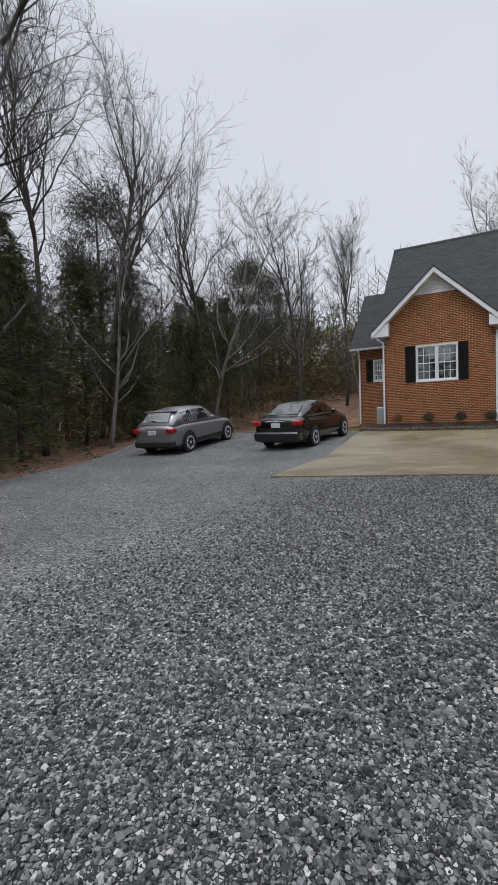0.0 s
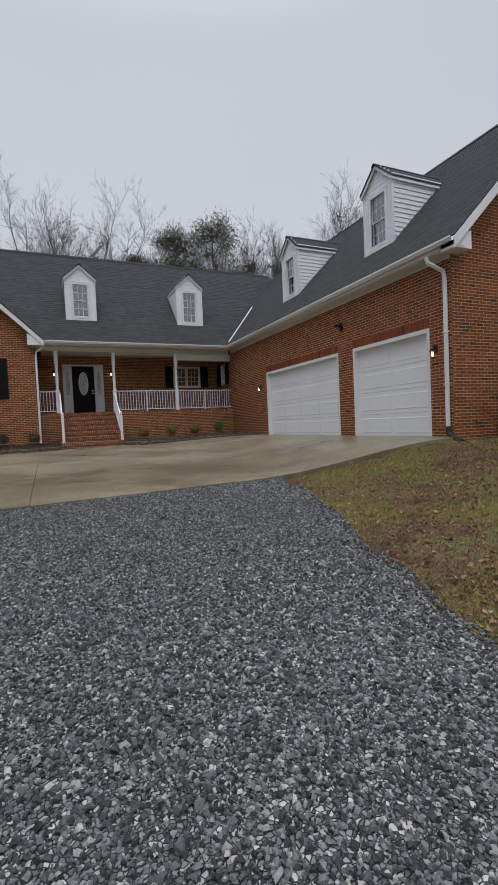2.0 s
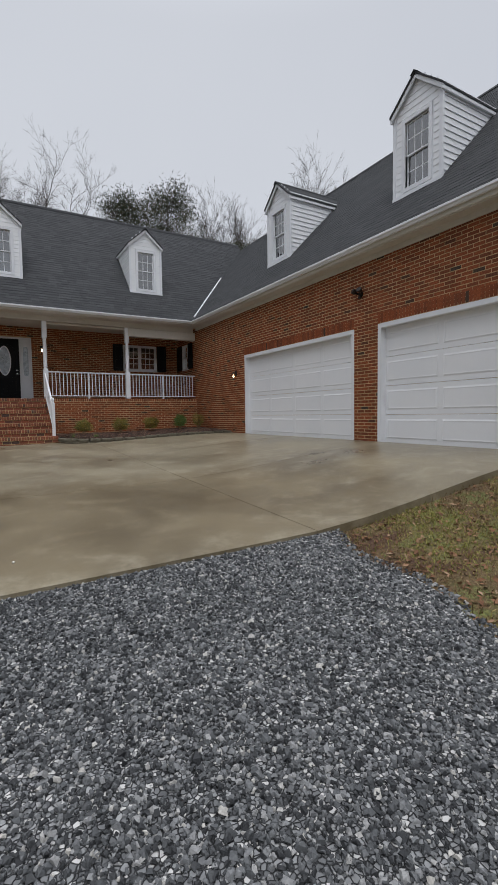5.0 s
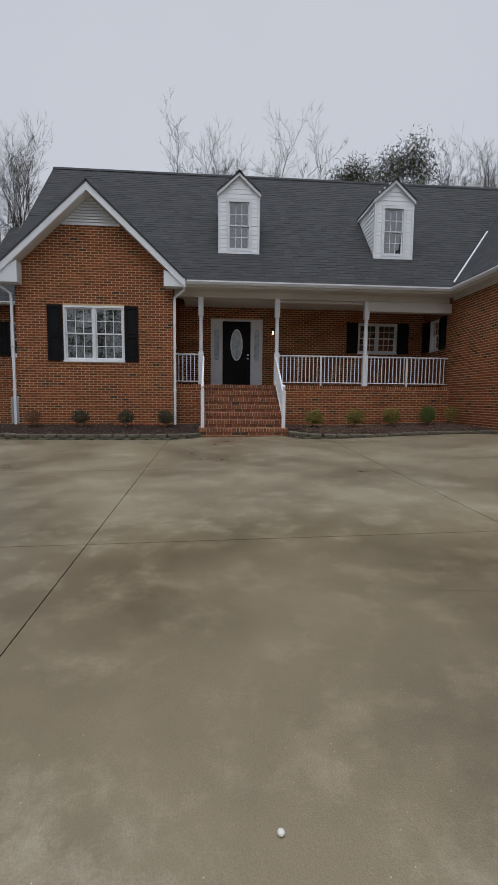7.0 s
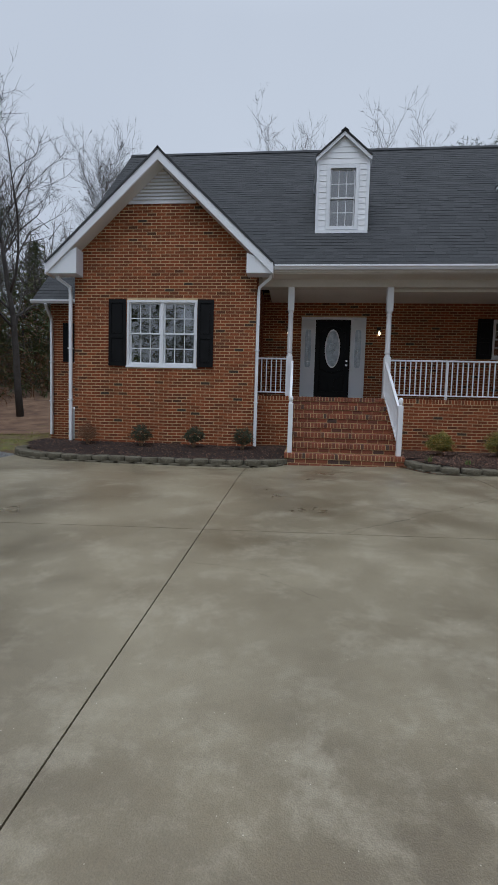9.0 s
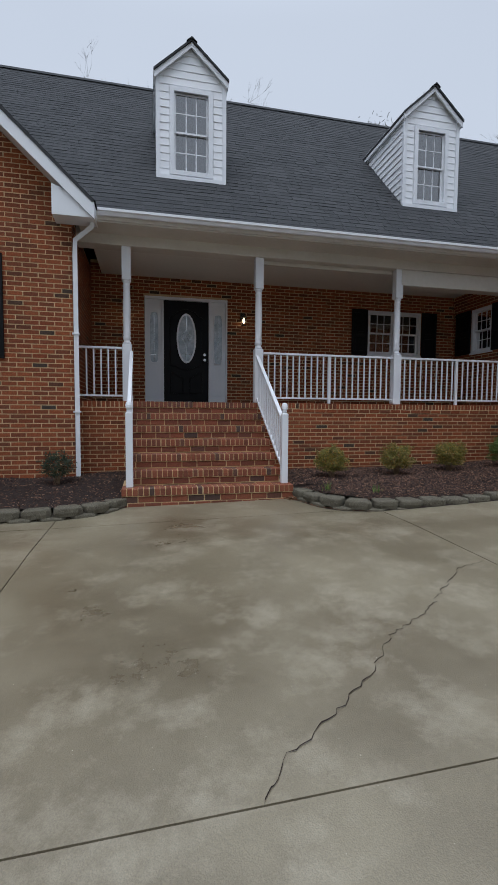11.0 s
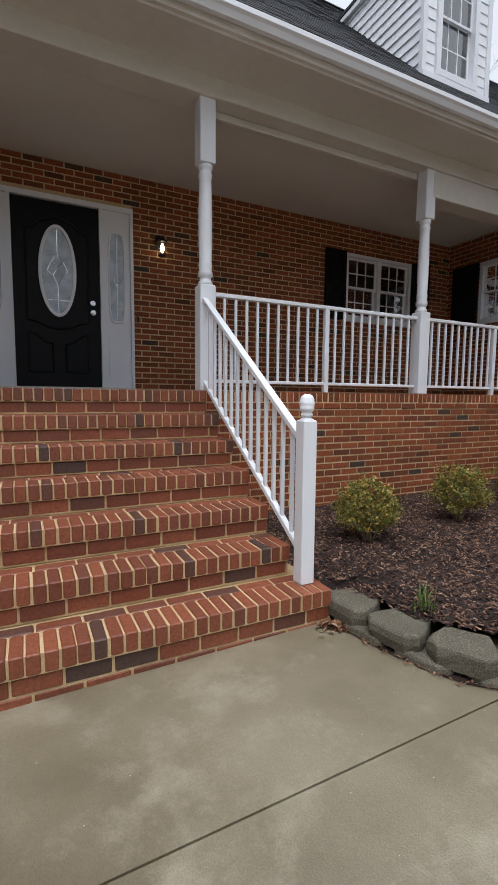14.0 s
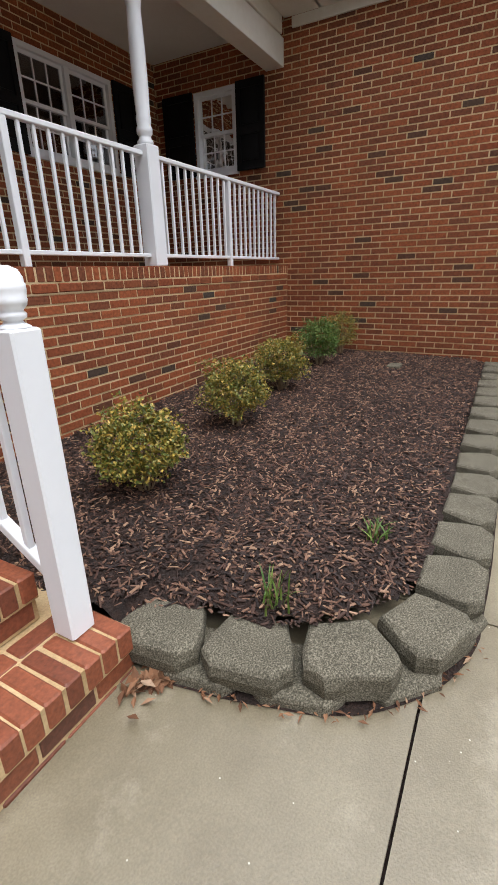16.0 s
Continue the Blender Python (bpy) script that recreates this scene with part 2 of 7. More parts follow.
BULB = lamp_glow("lit_bulb", (1.0, 0.78, 0.45), 4.5)


def concrete_material():
    """Broom-finished driveway concrete, blotched with damp and pale patches."""
    m, n, l, b = mat("driveway_concrete", 0.6)
    geo = n.new("ShaderNodeNewGeometry")
    big, mid, fine = (n.new("ShaderNodeTexNoise") for _ in range(3))
    for node, s, d in ((big, 0.5, 14), (mid, 2.6, 15), (fine, 170, 4)):
        node.inputs["Scale"].default_value, node.inputs["Detail"].default_value = s, d
        l.new(geo.outputs["Position"], node.inputs["Vector"])
    big.inputs["Roughness"].default_value, mid.inputs["Roughness"].default_value = 0.66, 0.72
    specks = n.new("ShaderNodeTexVoronoi")
    specks.inputs["Scale"].default_value = 24
    l.new(geo.outputs["Position"], specks.inputs["Vector"])
    c1, c2 = n.new("ShaderNodeValToRGB"), n.new("ShaderNodeValToRGB")
    c1.color_ramp.elements[0].position, c1.color_ramp.elements[1].position = 0.34, 0.62
    c1.color_ramp.elements[0].color, c1.color_ramp.elements[1].color = (0.118, 0.093, 0.055, 1), (0.256, 0.219, 0.145, 1)
    c2.color_ramp.elements[0].position, c2.color_ramp.elements[1].position = 0.50, 0.66
    c2.color_ramp.elements[0].color, c2.color_ramp.elements[1].color = (0, 0, 0, 1), (1, 1, 1, 1)
    l.new(big.outputs["Fac"], c1.inputs["Fac"])
    l.new(mid.outputs["Fac"], c2.inputs["Fac"])
    mx = n.new("ShaderNodeMix")
    mx.data_type = "RGBA"
    mx.inputs["B"].default_value = (0.355, 0.312, 0.226, 1)
    scale = n.new("ShaderNodeMath")
    scale.operation = "MULTIPLY"
    scale.inputs[1].default_value = 0.6
    l.new(c2.outputs["Color"], scale.inputs[0])
    l.new(scale.outputs[0], mx.inputs["Factor"])
    l.new(c1.outputs["Color"], mx.inputs["A"])
    # pale bits of aggregate showing through
    dot, gate, both = n.new("ShaderNodeMapRange"), n.new("ShaderNodeMath"), n.new("ShaderNodeMix")
    dot.inputs["From Min"].default_value, dot.inputs["From Max"].default_value = 0.075, 0.03
    l.new(specks.outputs["Distance"], dot.inputs["Value"])
    gate.operation = "MULTIPLY"
    l.new(dot.outputs["Result"], gate.inputs[0])
    pick, chan = n.new("ShaderNodeMath"), n.new("ShaderNodeSeparateColor")
    pick.operation, pick.inputs[1].default_value = "GREATER_THAN", 0.72
    l.new(specks.outputs["Color"], chan.inputs["Color"])
    l.new(chan.outputs["Red"], pick.inputs[0])
    l.new(pick.outputs[0], gate.inputs[1])
    both.data_type = "RGBA"
    both.inputs["B"].default_value = (0.6, 0.57, 0.48, 1)
    l.new(gate.outputs[0], both.inputs["Factor"])
    l.new(mx.outputs["Result"], both.inputs["A"])
    ov = n.new("ShaderNodeMix")
    ov.data_type, ov.blend_type = "RGBA", "OVERLAY"
    ov.inputs["Factor"].default_value = 0.35
    l.new(both.outputs["Result"], ov.inputs["A"])
    l.new(fine.outputs["Fac"], ov.inputs["B"])
    # a broad brown damp stain with a ragged edge across the outer panels
    shift, size, rag, edge, damp = n.new("ShaderNodeMapping"), n.new("ShaderNodeVectorMath"), n.new("ShaderNodeMath"), n.new("ShaderNodeMapRange"), n.new("ShaderNodeMix")
    shift.vector_type = "TEXTURE"
    shift.inputs["Location"].default_value, shift.inputs["Scale"].default_value = (0.5, -10.3, 0), (3.6, 2.0, 50)
    size.operation, rag.operation, edge.interpolation_type = "LENGTH", "MULTIPLY_ADD", "SMOOTHSTEP"
    l.new(geo.outputs["Position"], shift.inputs["Vector"])
    l.new(shift.outputs["Vector"], size.inputs[0])
    l.new(mid.outputs["Fac"], rag.inputs[0])
    rag.inputs[1].default_value = 1.3
    l.new(size.outputs["Value"], rag.inputs[2])
    l.new(rag.outputs[0], edge.inputs["Value"])
    edge.inputs["From Min"].default_value, edge.inputs["From Max"].default_value = 1.9, 1.25
    damp.data_type, damp.blend_type = "RGBA", "MULTIPLY"
    damp.inputs["B"].default_value = (0.70, 0.64, 0.54, 1)
    l.new(edge.outputs["Result"], damp.inputs["Factor"])
    l.new(ov.outputs["Result"], damp.inputs["A"])
    l.new(damp.outputs["Result"], b.inputs["Base Color"])
    rr = n.new("ShaderNodeMapRange")
    rr.inputs["From Min"].default_value, rr.inputs["From Max"].default_value = 0.35, 0.65
    rr.inputs["To Min"].default_value, rr.inputs["To Max"].default_value = 0.27, 0.45
    l.new(big.outputs["Fac"], rr.inputs["Value"])
    l.new(rr.outputs["Result"], b.inputs["Roughness"])
    b.inputs["Specular IOR Level"].default_value = 0.65
    bp = n.new("ShaderNodeBump")
    bp.inputs["Strength"].default_value, bp.inputs["Distance"].default_value = 0.35, 0.004
    l.new(fine.outputs["Fac"], bp.inputs["Height"])
    l.new(bp.outputs["Normal"], b.inputs["Normal"])
    return m


CONCRETE = concrete_material()


def gravel_material():
    """Crushed stone: grey chips parted by dark gaps, their shade painted into the colour, in lighter and darker sweeps.
    """
    m, n, l, b = mat("gravel_bed", 0.8)
    geo = n.new("ShaderNodeNewGeometry")
    warp, push, mixv = n.new("ShaderNodeTexNoise"), n.new("ShaderNodeVectorMath"), n.new("ShaderNodeVectorMath")
    warp.inputs["Scale"].default_value, push.operation = 30, "SCALE"
    push.inputs["Scale"].default_value = 0.016
    l.new(geo.outputs["Position"], warp.inputs["Vector"])
    l.new(warp.outputs["Color"], push.inputs[0])
    l.new(geo.outputs["Position"], mixv.inputs[0])
    l.new(push.outputs["Vector"], mixv.inputs[1])
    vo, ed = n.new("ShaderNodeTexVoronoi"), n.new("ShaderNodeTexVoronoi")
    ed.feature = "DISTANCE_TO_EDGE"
    big = n.new("ShaderNodeTexNoise")
    big.inputs["Scale"].default_value, big.inputs["Detail"].default_value = 0.6, 5
    for node in (vo, ed):
        node.inputs["Scale"].default_value = 52
        l.new(mixv.outputs["Vector"], node.inputs["Vector"])
    l.new(geo.outputs["Position"], big.inputs["Vector"])
    sep = n.new("ShaderNodeSeparateColor")
    l.new(vo.outputs["Color"], sep.inputs["Color"])
    cr = n.new("ShaderNodeValToRGB")
    cr.color_ramp.elements.new(0.7)
    for e, (p, c) in zip(cr.color_ramp.elements, ((0.0, (0.055, 0.057, 0.060)), (0.7, (0.25, 0.256, 0.258)), (1.0, (0.54, 0.53, 0.51)))):
        e.position, e.color = p, (*c, 1)
    l.new(sep.outputs["Red"], cr.inputs["Fac"])
    # near-black along the cell edges paints the shade between stones onto the flat sheet
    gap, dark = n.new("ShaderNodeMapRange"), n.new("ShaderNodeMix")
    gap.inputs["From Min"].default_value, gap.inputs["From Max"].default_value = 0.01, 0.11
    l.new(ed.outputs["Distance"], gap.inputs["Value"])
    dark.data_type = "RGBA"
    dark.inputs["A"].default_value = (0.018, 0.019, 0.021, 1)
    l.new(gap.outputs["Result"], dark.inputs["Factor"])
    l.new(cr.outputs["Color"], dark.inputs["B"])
    ov = n.new("ShaderNodeMix")
    ov.data_type, ov.blend_type = "RGBA", "OVERLAY"
    ov.inputs["Factor"].default_value = 0.55
    l.new(dark.outputs["Result"], ov.inputs["A"])
    l.new(big.outputs["Fac"], ov.inputs["B"])
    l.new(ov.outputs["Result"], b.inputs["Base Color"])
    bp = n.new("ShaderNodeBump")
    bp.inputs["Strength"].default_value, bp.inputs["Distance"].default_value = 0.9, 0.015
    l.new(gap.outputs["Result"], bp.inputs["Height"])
    l.new(bp.outputs["Normal"], b.inputs["Normal"])
    return m


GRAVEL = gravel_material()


def lawn_material():
    """Dormant lawn: straw, bare earth, green patches, fallen leaves."""
    m, n, l, b = mat("dormant_lawn", 0.95)
    geo = n.new("ShaderNodeNewGeometry")
    ns = []
    for s, d in ((0.55, 5), (3.5, 6), (45, 4)):
        k = n.new("ShaderNodeTexNoise")
        k.inputs["Scale"].default_value, k.inputs["Detail"].default_value = s, d
        l.new(geo.outputs["Position"], k.inputs["Vector"])
        ns.append(k)
    cr = n.new("ShaderNodeValToRGB")
    cr.color_ramp.elements.new(0.5)
    for e, (p, c) in zip(cr.color_ramp.elements, ((0.42, (0.075, 0.036, 0.019)), (0.5, (0.13, 0.085, 0.038)), (0.57, (0.125, 0.13, 0.038)))):
        e.position, e.color = p, (*c, 1)
    mix = n.new("ShaderNodeMath")
    mix.operation = "MULTIPLY_ADD"
    mix.inputs[1].default_value, = (0.5,)
    half = n.new("ShaderNodeMath")
    half.operation = "MULTIPLY"
    half.inputs[1].default_value = 0.5
    l.new(ns[0].outputs["Fac"], half.inputs[0])
    l.new(ns[1].outputs["Fac"], mix.inputs[0])
    l.new(half.outputs[0], mix.inputs[2])
    l.new(mix.outputs[0], cr.inputs["Fac"])
    ov = n.new("ShaderNodeMix")
    ov.data_type, ov.blend_type = "RGBA", "OVERLAY"
    ov.inputs["Factor"].default_value = 0.8
    l.new(cr.outputs["Color"], ov.inputs["A"])
    l.new(ns[2].outputs["Fac"], ov.inputs["B"])
    l.new(ov.outputs["Result"], b.inputs["Base Color"])
    bp = n.new("ShaderNodeBump")
    bp.inputs["Strength"].default_value, bp.inputs["Distance"].default_value = 1.0, 0.03
    l.new(ns[2].outputs["Fac"], bp.inputs["Height"])
    l.new(bp.outputs["Normal"], b.inputs["Normal"])
    return m


LAWN = lawn_material()


# ---- mesh helpers ----
class Build:
    """Collects vertices and faces of one mesh."""

    def __init__(self):
        self.v, self.f = [], []

    def add(self, verts, faces):
        k = len(self.v)
        self.v += [tuple(p) for p in verts]
        self.f += [tuple(i + k for i in f) for f in faces]
        return self

    def box(self, x0, x1, y0, y1, z0, z1, m=None):
        p = [Vector((x, y, z)) for z in (z0, z1) for y in (y0, y1) for x in (x0, x1)]
        if m is not None:
            p = [m @ q for q in p]
        return self.add(p, [(0, 2, 3, 1), (4, 5, 7, 6), (0, 1, 5, 4), (2, 6, 7, 3), (0, 4, 6, 2), (1, 3, 7, 5)])

    def bevel_box(self, x0, x1, y0, y1, z0, z1, r, m=None):
        """A box whose twelve edges are chamfered by r."""
        vs, fs = [], []
        for sz, z in ((-1, z0), (1, z1)):
            for inset, zz in ((r, z), (0, z - sz * r)) if sz < 0 else ((0, z - sz * r), (r, z)):
                a, b, c, d = x0 + inset, x1 - inset, y0 + inset, y1 - inset
                vs += [(a + r, c, zz), (b - r, c, zz), (b, c + r, zz), (b, d - r, zz), (b - r, d, zz), (a + r, d, zz), (a, d - r, zz), (a, c + r, zz)]
        for k in range(3):
            for i in range(8):
                fs.append((k * 8 + i, k * 8 + (i + 1) % 8, k * 8 + 8 + (i + 1) % 8, k * 8 + 8 + i))
        fs += [tuple(range(7, -1, -1)), tuple(range(24, 32))]
        return self.add([m @ Vector(p) for p in vs] if m is not None else vs, fs)

    def prism(self, poly, d, axis="y", at=0.0):
        """A polygon of (a, b) pairs pushed d along an axis from at: axis y takes (x, z), axis x takes (y, z), axis z takes (x, y)."""
        put = {"y": lambda a, b, c: (a, c, b), "x": lambda a, b, c: (c, a, b), "z": lambda a, b, c: (a, b, c)}[axis]
        n = len(poly)
        vs = [put(a, b, at) for a, b in poly] + [put(a, b, at + d) for a, b in poly]
        return self.add(vs, [tuple(range(n)), tuple(range(2 * n - 1, n - 1, -1))] + [(i, i + n, (i + 1) % n + n, (i + 1) % n) for i in range(n)])

    def sheet(self, quad, thick, up=None):
        """A flat polygon given thickness below its face."""
        q = [Vector(p) for p in quad]
        nrm = (q[1] - q[0]).cross(q[2] - q[0]).normalized()
        if up is not None and nrm.dot(Vector(up)) < 0:
            nrm = -nrm
        n = len(q)
        return self.add(q + [p - nrm * thick for p in q], [tuple(range(n)), tuple(range(2 * n - 1, n - 1, -1))] + [(i, i + n, (i + 1) % n + n, (i + 1) % n) for i in range(n)])

    def lathe(self, prof, cx, cy, n=16, m=None):
        """A profile of (radius, z) turned about the upright axis through cx, cy."""
        vs = [Vector((cx + r * math.cos(2 * math.pi * i / n), cy + r * math.sin(2 * math.pi * i / n), z)) for r, z in prof for i in range(n)]
        if m is not None:
            vs = [m @ p for p in vs]
        fs = [(k * n + i, k * n + (i + 1) % n, k * n + n + (i + 1) % n, k * n + n + i) for k in range(len(prof) - 1) for i in range(n)]
        fs += [tuple(range(n - 1, -1, -1)), tuple(range((len(prof) - 1) * n, len(prof) * n))]
        return self.add(vs, fs)

    def tube(self, pts, radii, n=6):
        pts = [Vector(p) for p in pts]
        if not hasattr(radii, "__len__"):
            radii = [radii] * len(pts)
        vs, ref = [], None
        for i, p in enumerate(pts):
            d = (pts[min(i + 1, len(pts) - 1)] - pts[max(i - 1, 0)]).normalized()
            if ref is None:
                ref = d.orthogonal().normalized()
            ref = (ref - d * ref.dot(d)).normalized()
            s = d.cross(ref)
            vs += [p + (ref * math.cos(2 * math.pi * k / n) + s * math.sin(2 * math.pi * k / n)) * radii[i] for k in range(n)]
        fs = [(i * n + k, i * n + (k + 1) % n, i * n + n + (k + 1) % n, i * n + n + k) for i in range(len(pts) - 1) for k in range(n)]
        fs += [tuple(range(n - 1, -1, -1)), tuple(range((len(pts) - 1) * n, len(pts) * n))]
        return self.add(vs, fs)

    def mesh(self, name, material, smooth=False):
        me = bpy.data.meshes.new(name)
        me.from_pydata(self.v, [], self.f)
        me.materials.append(material)
        if smooth:
            me.polygons.foreach_set("use_smooth", [True] * len(me.polygons))
        me.update()
        return me


def part(name, b, material, parent=None, label="", smooth=False):
    ob = new(name, b.mesh(name, material, smooth))
    ob.parent = parent
    if label:
        tagged(ob, label)
    return ob


def empty(name, x=0, y=0, z=0):
    ob = new(name)
    ob.empty_display_size = 0.2
    ob.matrix_world = pose(x, y, z)
    return ob


def soften(ob, width, seg=2):
    md = ob.modifiers.new("bevel", "BEVEL")
    md.width, md.segments, md.limit_method, md.angle_limit = width, seg, "ANGLE", radians(40)
    return ob


# ---- lie of the land ----
def smooth01(v):
    v = min(max(v, 0.0), 1.0)
    return v * v * (3 - 2 * v)


def land(x, y):
    """Height of the ground: it falls away from the house towards the road, level along the garage, and rises to a wooded hill."""
    yy = min(y + 3, 0)
    if yy < -27:
        yy = -27 + (yy + 27) * 0.2
    base = -0.056 + 0.0357 * yy + 0.0181 * max(min(x - 6.9, 0), -9)
    base += 0.04 * max(min(x + 2.3, 0), -7.5) * smooth01((-2.5 - y) / 6.5)
    w = smooth01((x - 1.6) / 4.6)
    z = base * (1 - w) + (0.035 * max(min(y + 12, 0), -18)) * w
    far = max(y - 8, 0) * 0.17 + max(-24 - x, 0) * 0.10
    z += min(far, 13.0)
    if x < -14 or y > 12:
        z += 0.12 * noise.noise((x * 0.12, y * 0.12, 0.0)) * smooth01(max(-14 - x, y - 12) / 5)
    return z


# ---- ground, drive and slab ----
def axis_steps(lo, hi, step, far, grow=1.35):
    mid = [lo + step * i for i in range(int(round((hi - lo) / step)) + 1)]
    left, right, s = [lo], [hi], step
    while right[-1] < far:
        s *= grow
        left.append(left[-1] - s)
        right.append(right[-1] + s)
    return left[:0:-1] + mid + right[1:]


def ground_sheet():
    xs, ys = axis_steps(-30, 20, 1.0, 900), axis_steps(-32, 30, 1.0, 900)
    b = Build()
    b.v = [(x, y, land(x, y) - 0.06) for y in ys for x in xs]
    n = len(xs)
    b.f = [(j * n + i, j * n + i + 1, j * n + n + i + 1, j * n + n + i) for j in range(len(ys) - 1) for i in range(n - 1)]
    return tagged(part("ground", b, LAWN, smooth=True), "patchy dormant lawn and leaf-strewn earth round the house", "ground", kind="structure")


ground_sheet()

SLAB_Y = -12.17


def slab_left(y):
    return -5.72 - 0.09 * max(y + 9.0, 0) * 1.35


def strip_sheet(name, material, ys, left, right, lift, label, cat, step=0.35):
    """A sheet that follows the land between two side lines."""
    b, n = Build(), None
    for y in ys:
        a, c = left(y), right(y)
        n = n or max(int(abs(c - a) / step), 2)
        b.v += [(a + (c - a) * i / n, y, land(a + (c - a) * i / n, y) + lift) for i in range(n + 1)]
    m = n + 1
    b.f = [(j * m + i, j * m + i + 1, j * m + m + i + 1, j * m + m + i) for j in range(len(ys) - 1) for i in range(n)]
    return tagged(part(name, b, material, smooth=True), label, cat, kind="structure")


def interp(v, pts):
    for (a, p), (c, q) in zip(pts, pts[1:]):
        if v <= c:
            return p + (q - p) * (max(v, a) - a) / (c - a)
    return pts[-1][1]


LEFT_EDGE = [(-60, -11.5), (-30, -12.2), (-20, -12.6), (-13, -12.9), (-10.4, -13.5), (-5, -15.6), (-2, -16.0), (0.5, -15.0)]
RIGHT_EDGE = [(-60, 2.5), (-30, 1.2), (-22, 0.55), (-17.2, 0.52), (-16.5, 0.74), (-15.7, 0.99), (-14.4, 1.5), (-12.1, 2.02)]


def edge_wobble(y, k):
    return 0.10 * noise.noise((y * 1.3, k, 0.0)) + 0.05 * noise.noise((y * 5.0, k, 3.0))


def gravel_left(y):
    return interp(y, LEFT_EDGE) + 2 * edge_wobble(y, 1.0)


def gravel_right(y):
    if y > SLAB_Y + 0.05:
        return slab_left(y) + 0.3 - smooth01((y + 1.4) / 1.5) * 1.5
    return interp(y, RIGHT_EDGE) + edge_wobble(y, 7.0)


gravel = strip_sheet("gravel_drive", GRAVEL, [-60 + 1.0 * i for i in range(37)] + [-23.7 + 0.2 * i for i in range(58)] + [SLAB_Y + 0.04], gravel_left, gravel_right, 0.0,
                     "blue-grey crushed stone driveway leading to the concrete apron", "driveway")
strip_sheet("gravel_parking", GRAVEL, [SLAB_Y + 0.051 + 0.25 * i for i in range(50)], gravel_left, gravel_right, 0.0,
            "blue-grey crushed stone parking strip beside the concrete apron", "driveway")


def slab_panel(parent, x0, x1, y0, y1):
    """One cast panel between control joints, its edges eased."""
    b = Build()
    nx, ny, g = max(int((y1 - y0) / 0.4), 2), max(int((y1 - y0) / 0.4), 2), 0.0042
    rows = []
    for j in range(ny + 1):
        y = y0 + g + (y1 - y0 - 2 * g) * j / ny
        a = slab_left(y) if x0 is None else x0 + g
        row = [(a + (x1 - g - a) * i / nx, y) for i in range(nx + 1)]
        rows.append(row)
    n = nx + 1
    top = [(x, y, land(x, y) + 0.028) for row in rows for x, y in row]
    b.v += top
    b.f += [(j * n + i, j * n + i + 1, j * n + n + i + 1, j * n + n + i) for j in range(ny) for i in range(nx)]
    rim = [i for i in range(n)] + [j * n + nx for j in range(1, ny + 1)] + [ny * n + i for i in range(nx - 1, -1, -1)] + [j * n for j in range(ny - 1, 0, -1)]
    k = len(b.v)
    b.v += [(top[i][0], top[i][1], top[i][2] - 0.1) for i in rim]
    r = len(rim)
    b.f += [(rim[i], k + i, k + (i + 1) % r, rim[(i + 1) % r]) for i in range(r)]
    return part("concrete_panel", b, CONCRETE, parent)


strip_sheet("forest_floor", FOREST, [-45 + 0.75 * i for i in range(62)] + [1.5 + 1.5 * i for i in range(28)], lambda y: -70.0 + 0 * y, lambda y: gravel_left(y) - 0.05 if y < 0.4 else -15.0 + (y - 0.4) * 0.75 + 0.6 * noise.noise((y * 0.4, 2.0, 0.0)), -0.035,
            "leaf-covered forest floor under the trees", "forest floor", 1.2)
apron = tagged(empty("pavement"), "tan broom-finished concrete parking apron with control joints and damp stains", "driveway", kind="structure")
JX, JY = [None, -1.80, 1.88, 6.23], [SLAB_Y, -9.04, -5.84, -2.238, -0.6]
for i in range(3):
    for j in range(4):
        slab_panel(apron, JX[i], JX[i + 1], JY[j], JY[j + 1])
bed_joint = Build()
for x0, x1, y0, y1 in ((-5.7, 6.2, SLAB_Y + 0.02, -0.62),):
    ys = [y0 + (y1 - y0) * i / 24 for i in range(25)]
    bed_joint.v += [(x0 + (x1 - x0) * i / 20, y, land(x0 + (x1 - x0) * i / 20, y) + 0.004) for y in ys for i in range(21)]
    bed_joint.f += [(j * 21 + i, j * 21 + i + 1, j * 21 + 22 + i, j * 21 + 21 + i) for j in range(24) for i in range(20)]
part("joint_filler", bed_joint, SOIL, apron, "dark earth in the control joints")


# ---- brick walls ----
COURSE, LONG, GAP = 0.0677, 0.198, 0.0125


def subtract(intervals, a, b):
    out = []
    for p, q in intervals:
        if b <= p or a >= q:
            out.append((p, q))
        else:
            if a > p:
                out.append((p, a))
            if b < q:
                out.append((b, q))
    return out


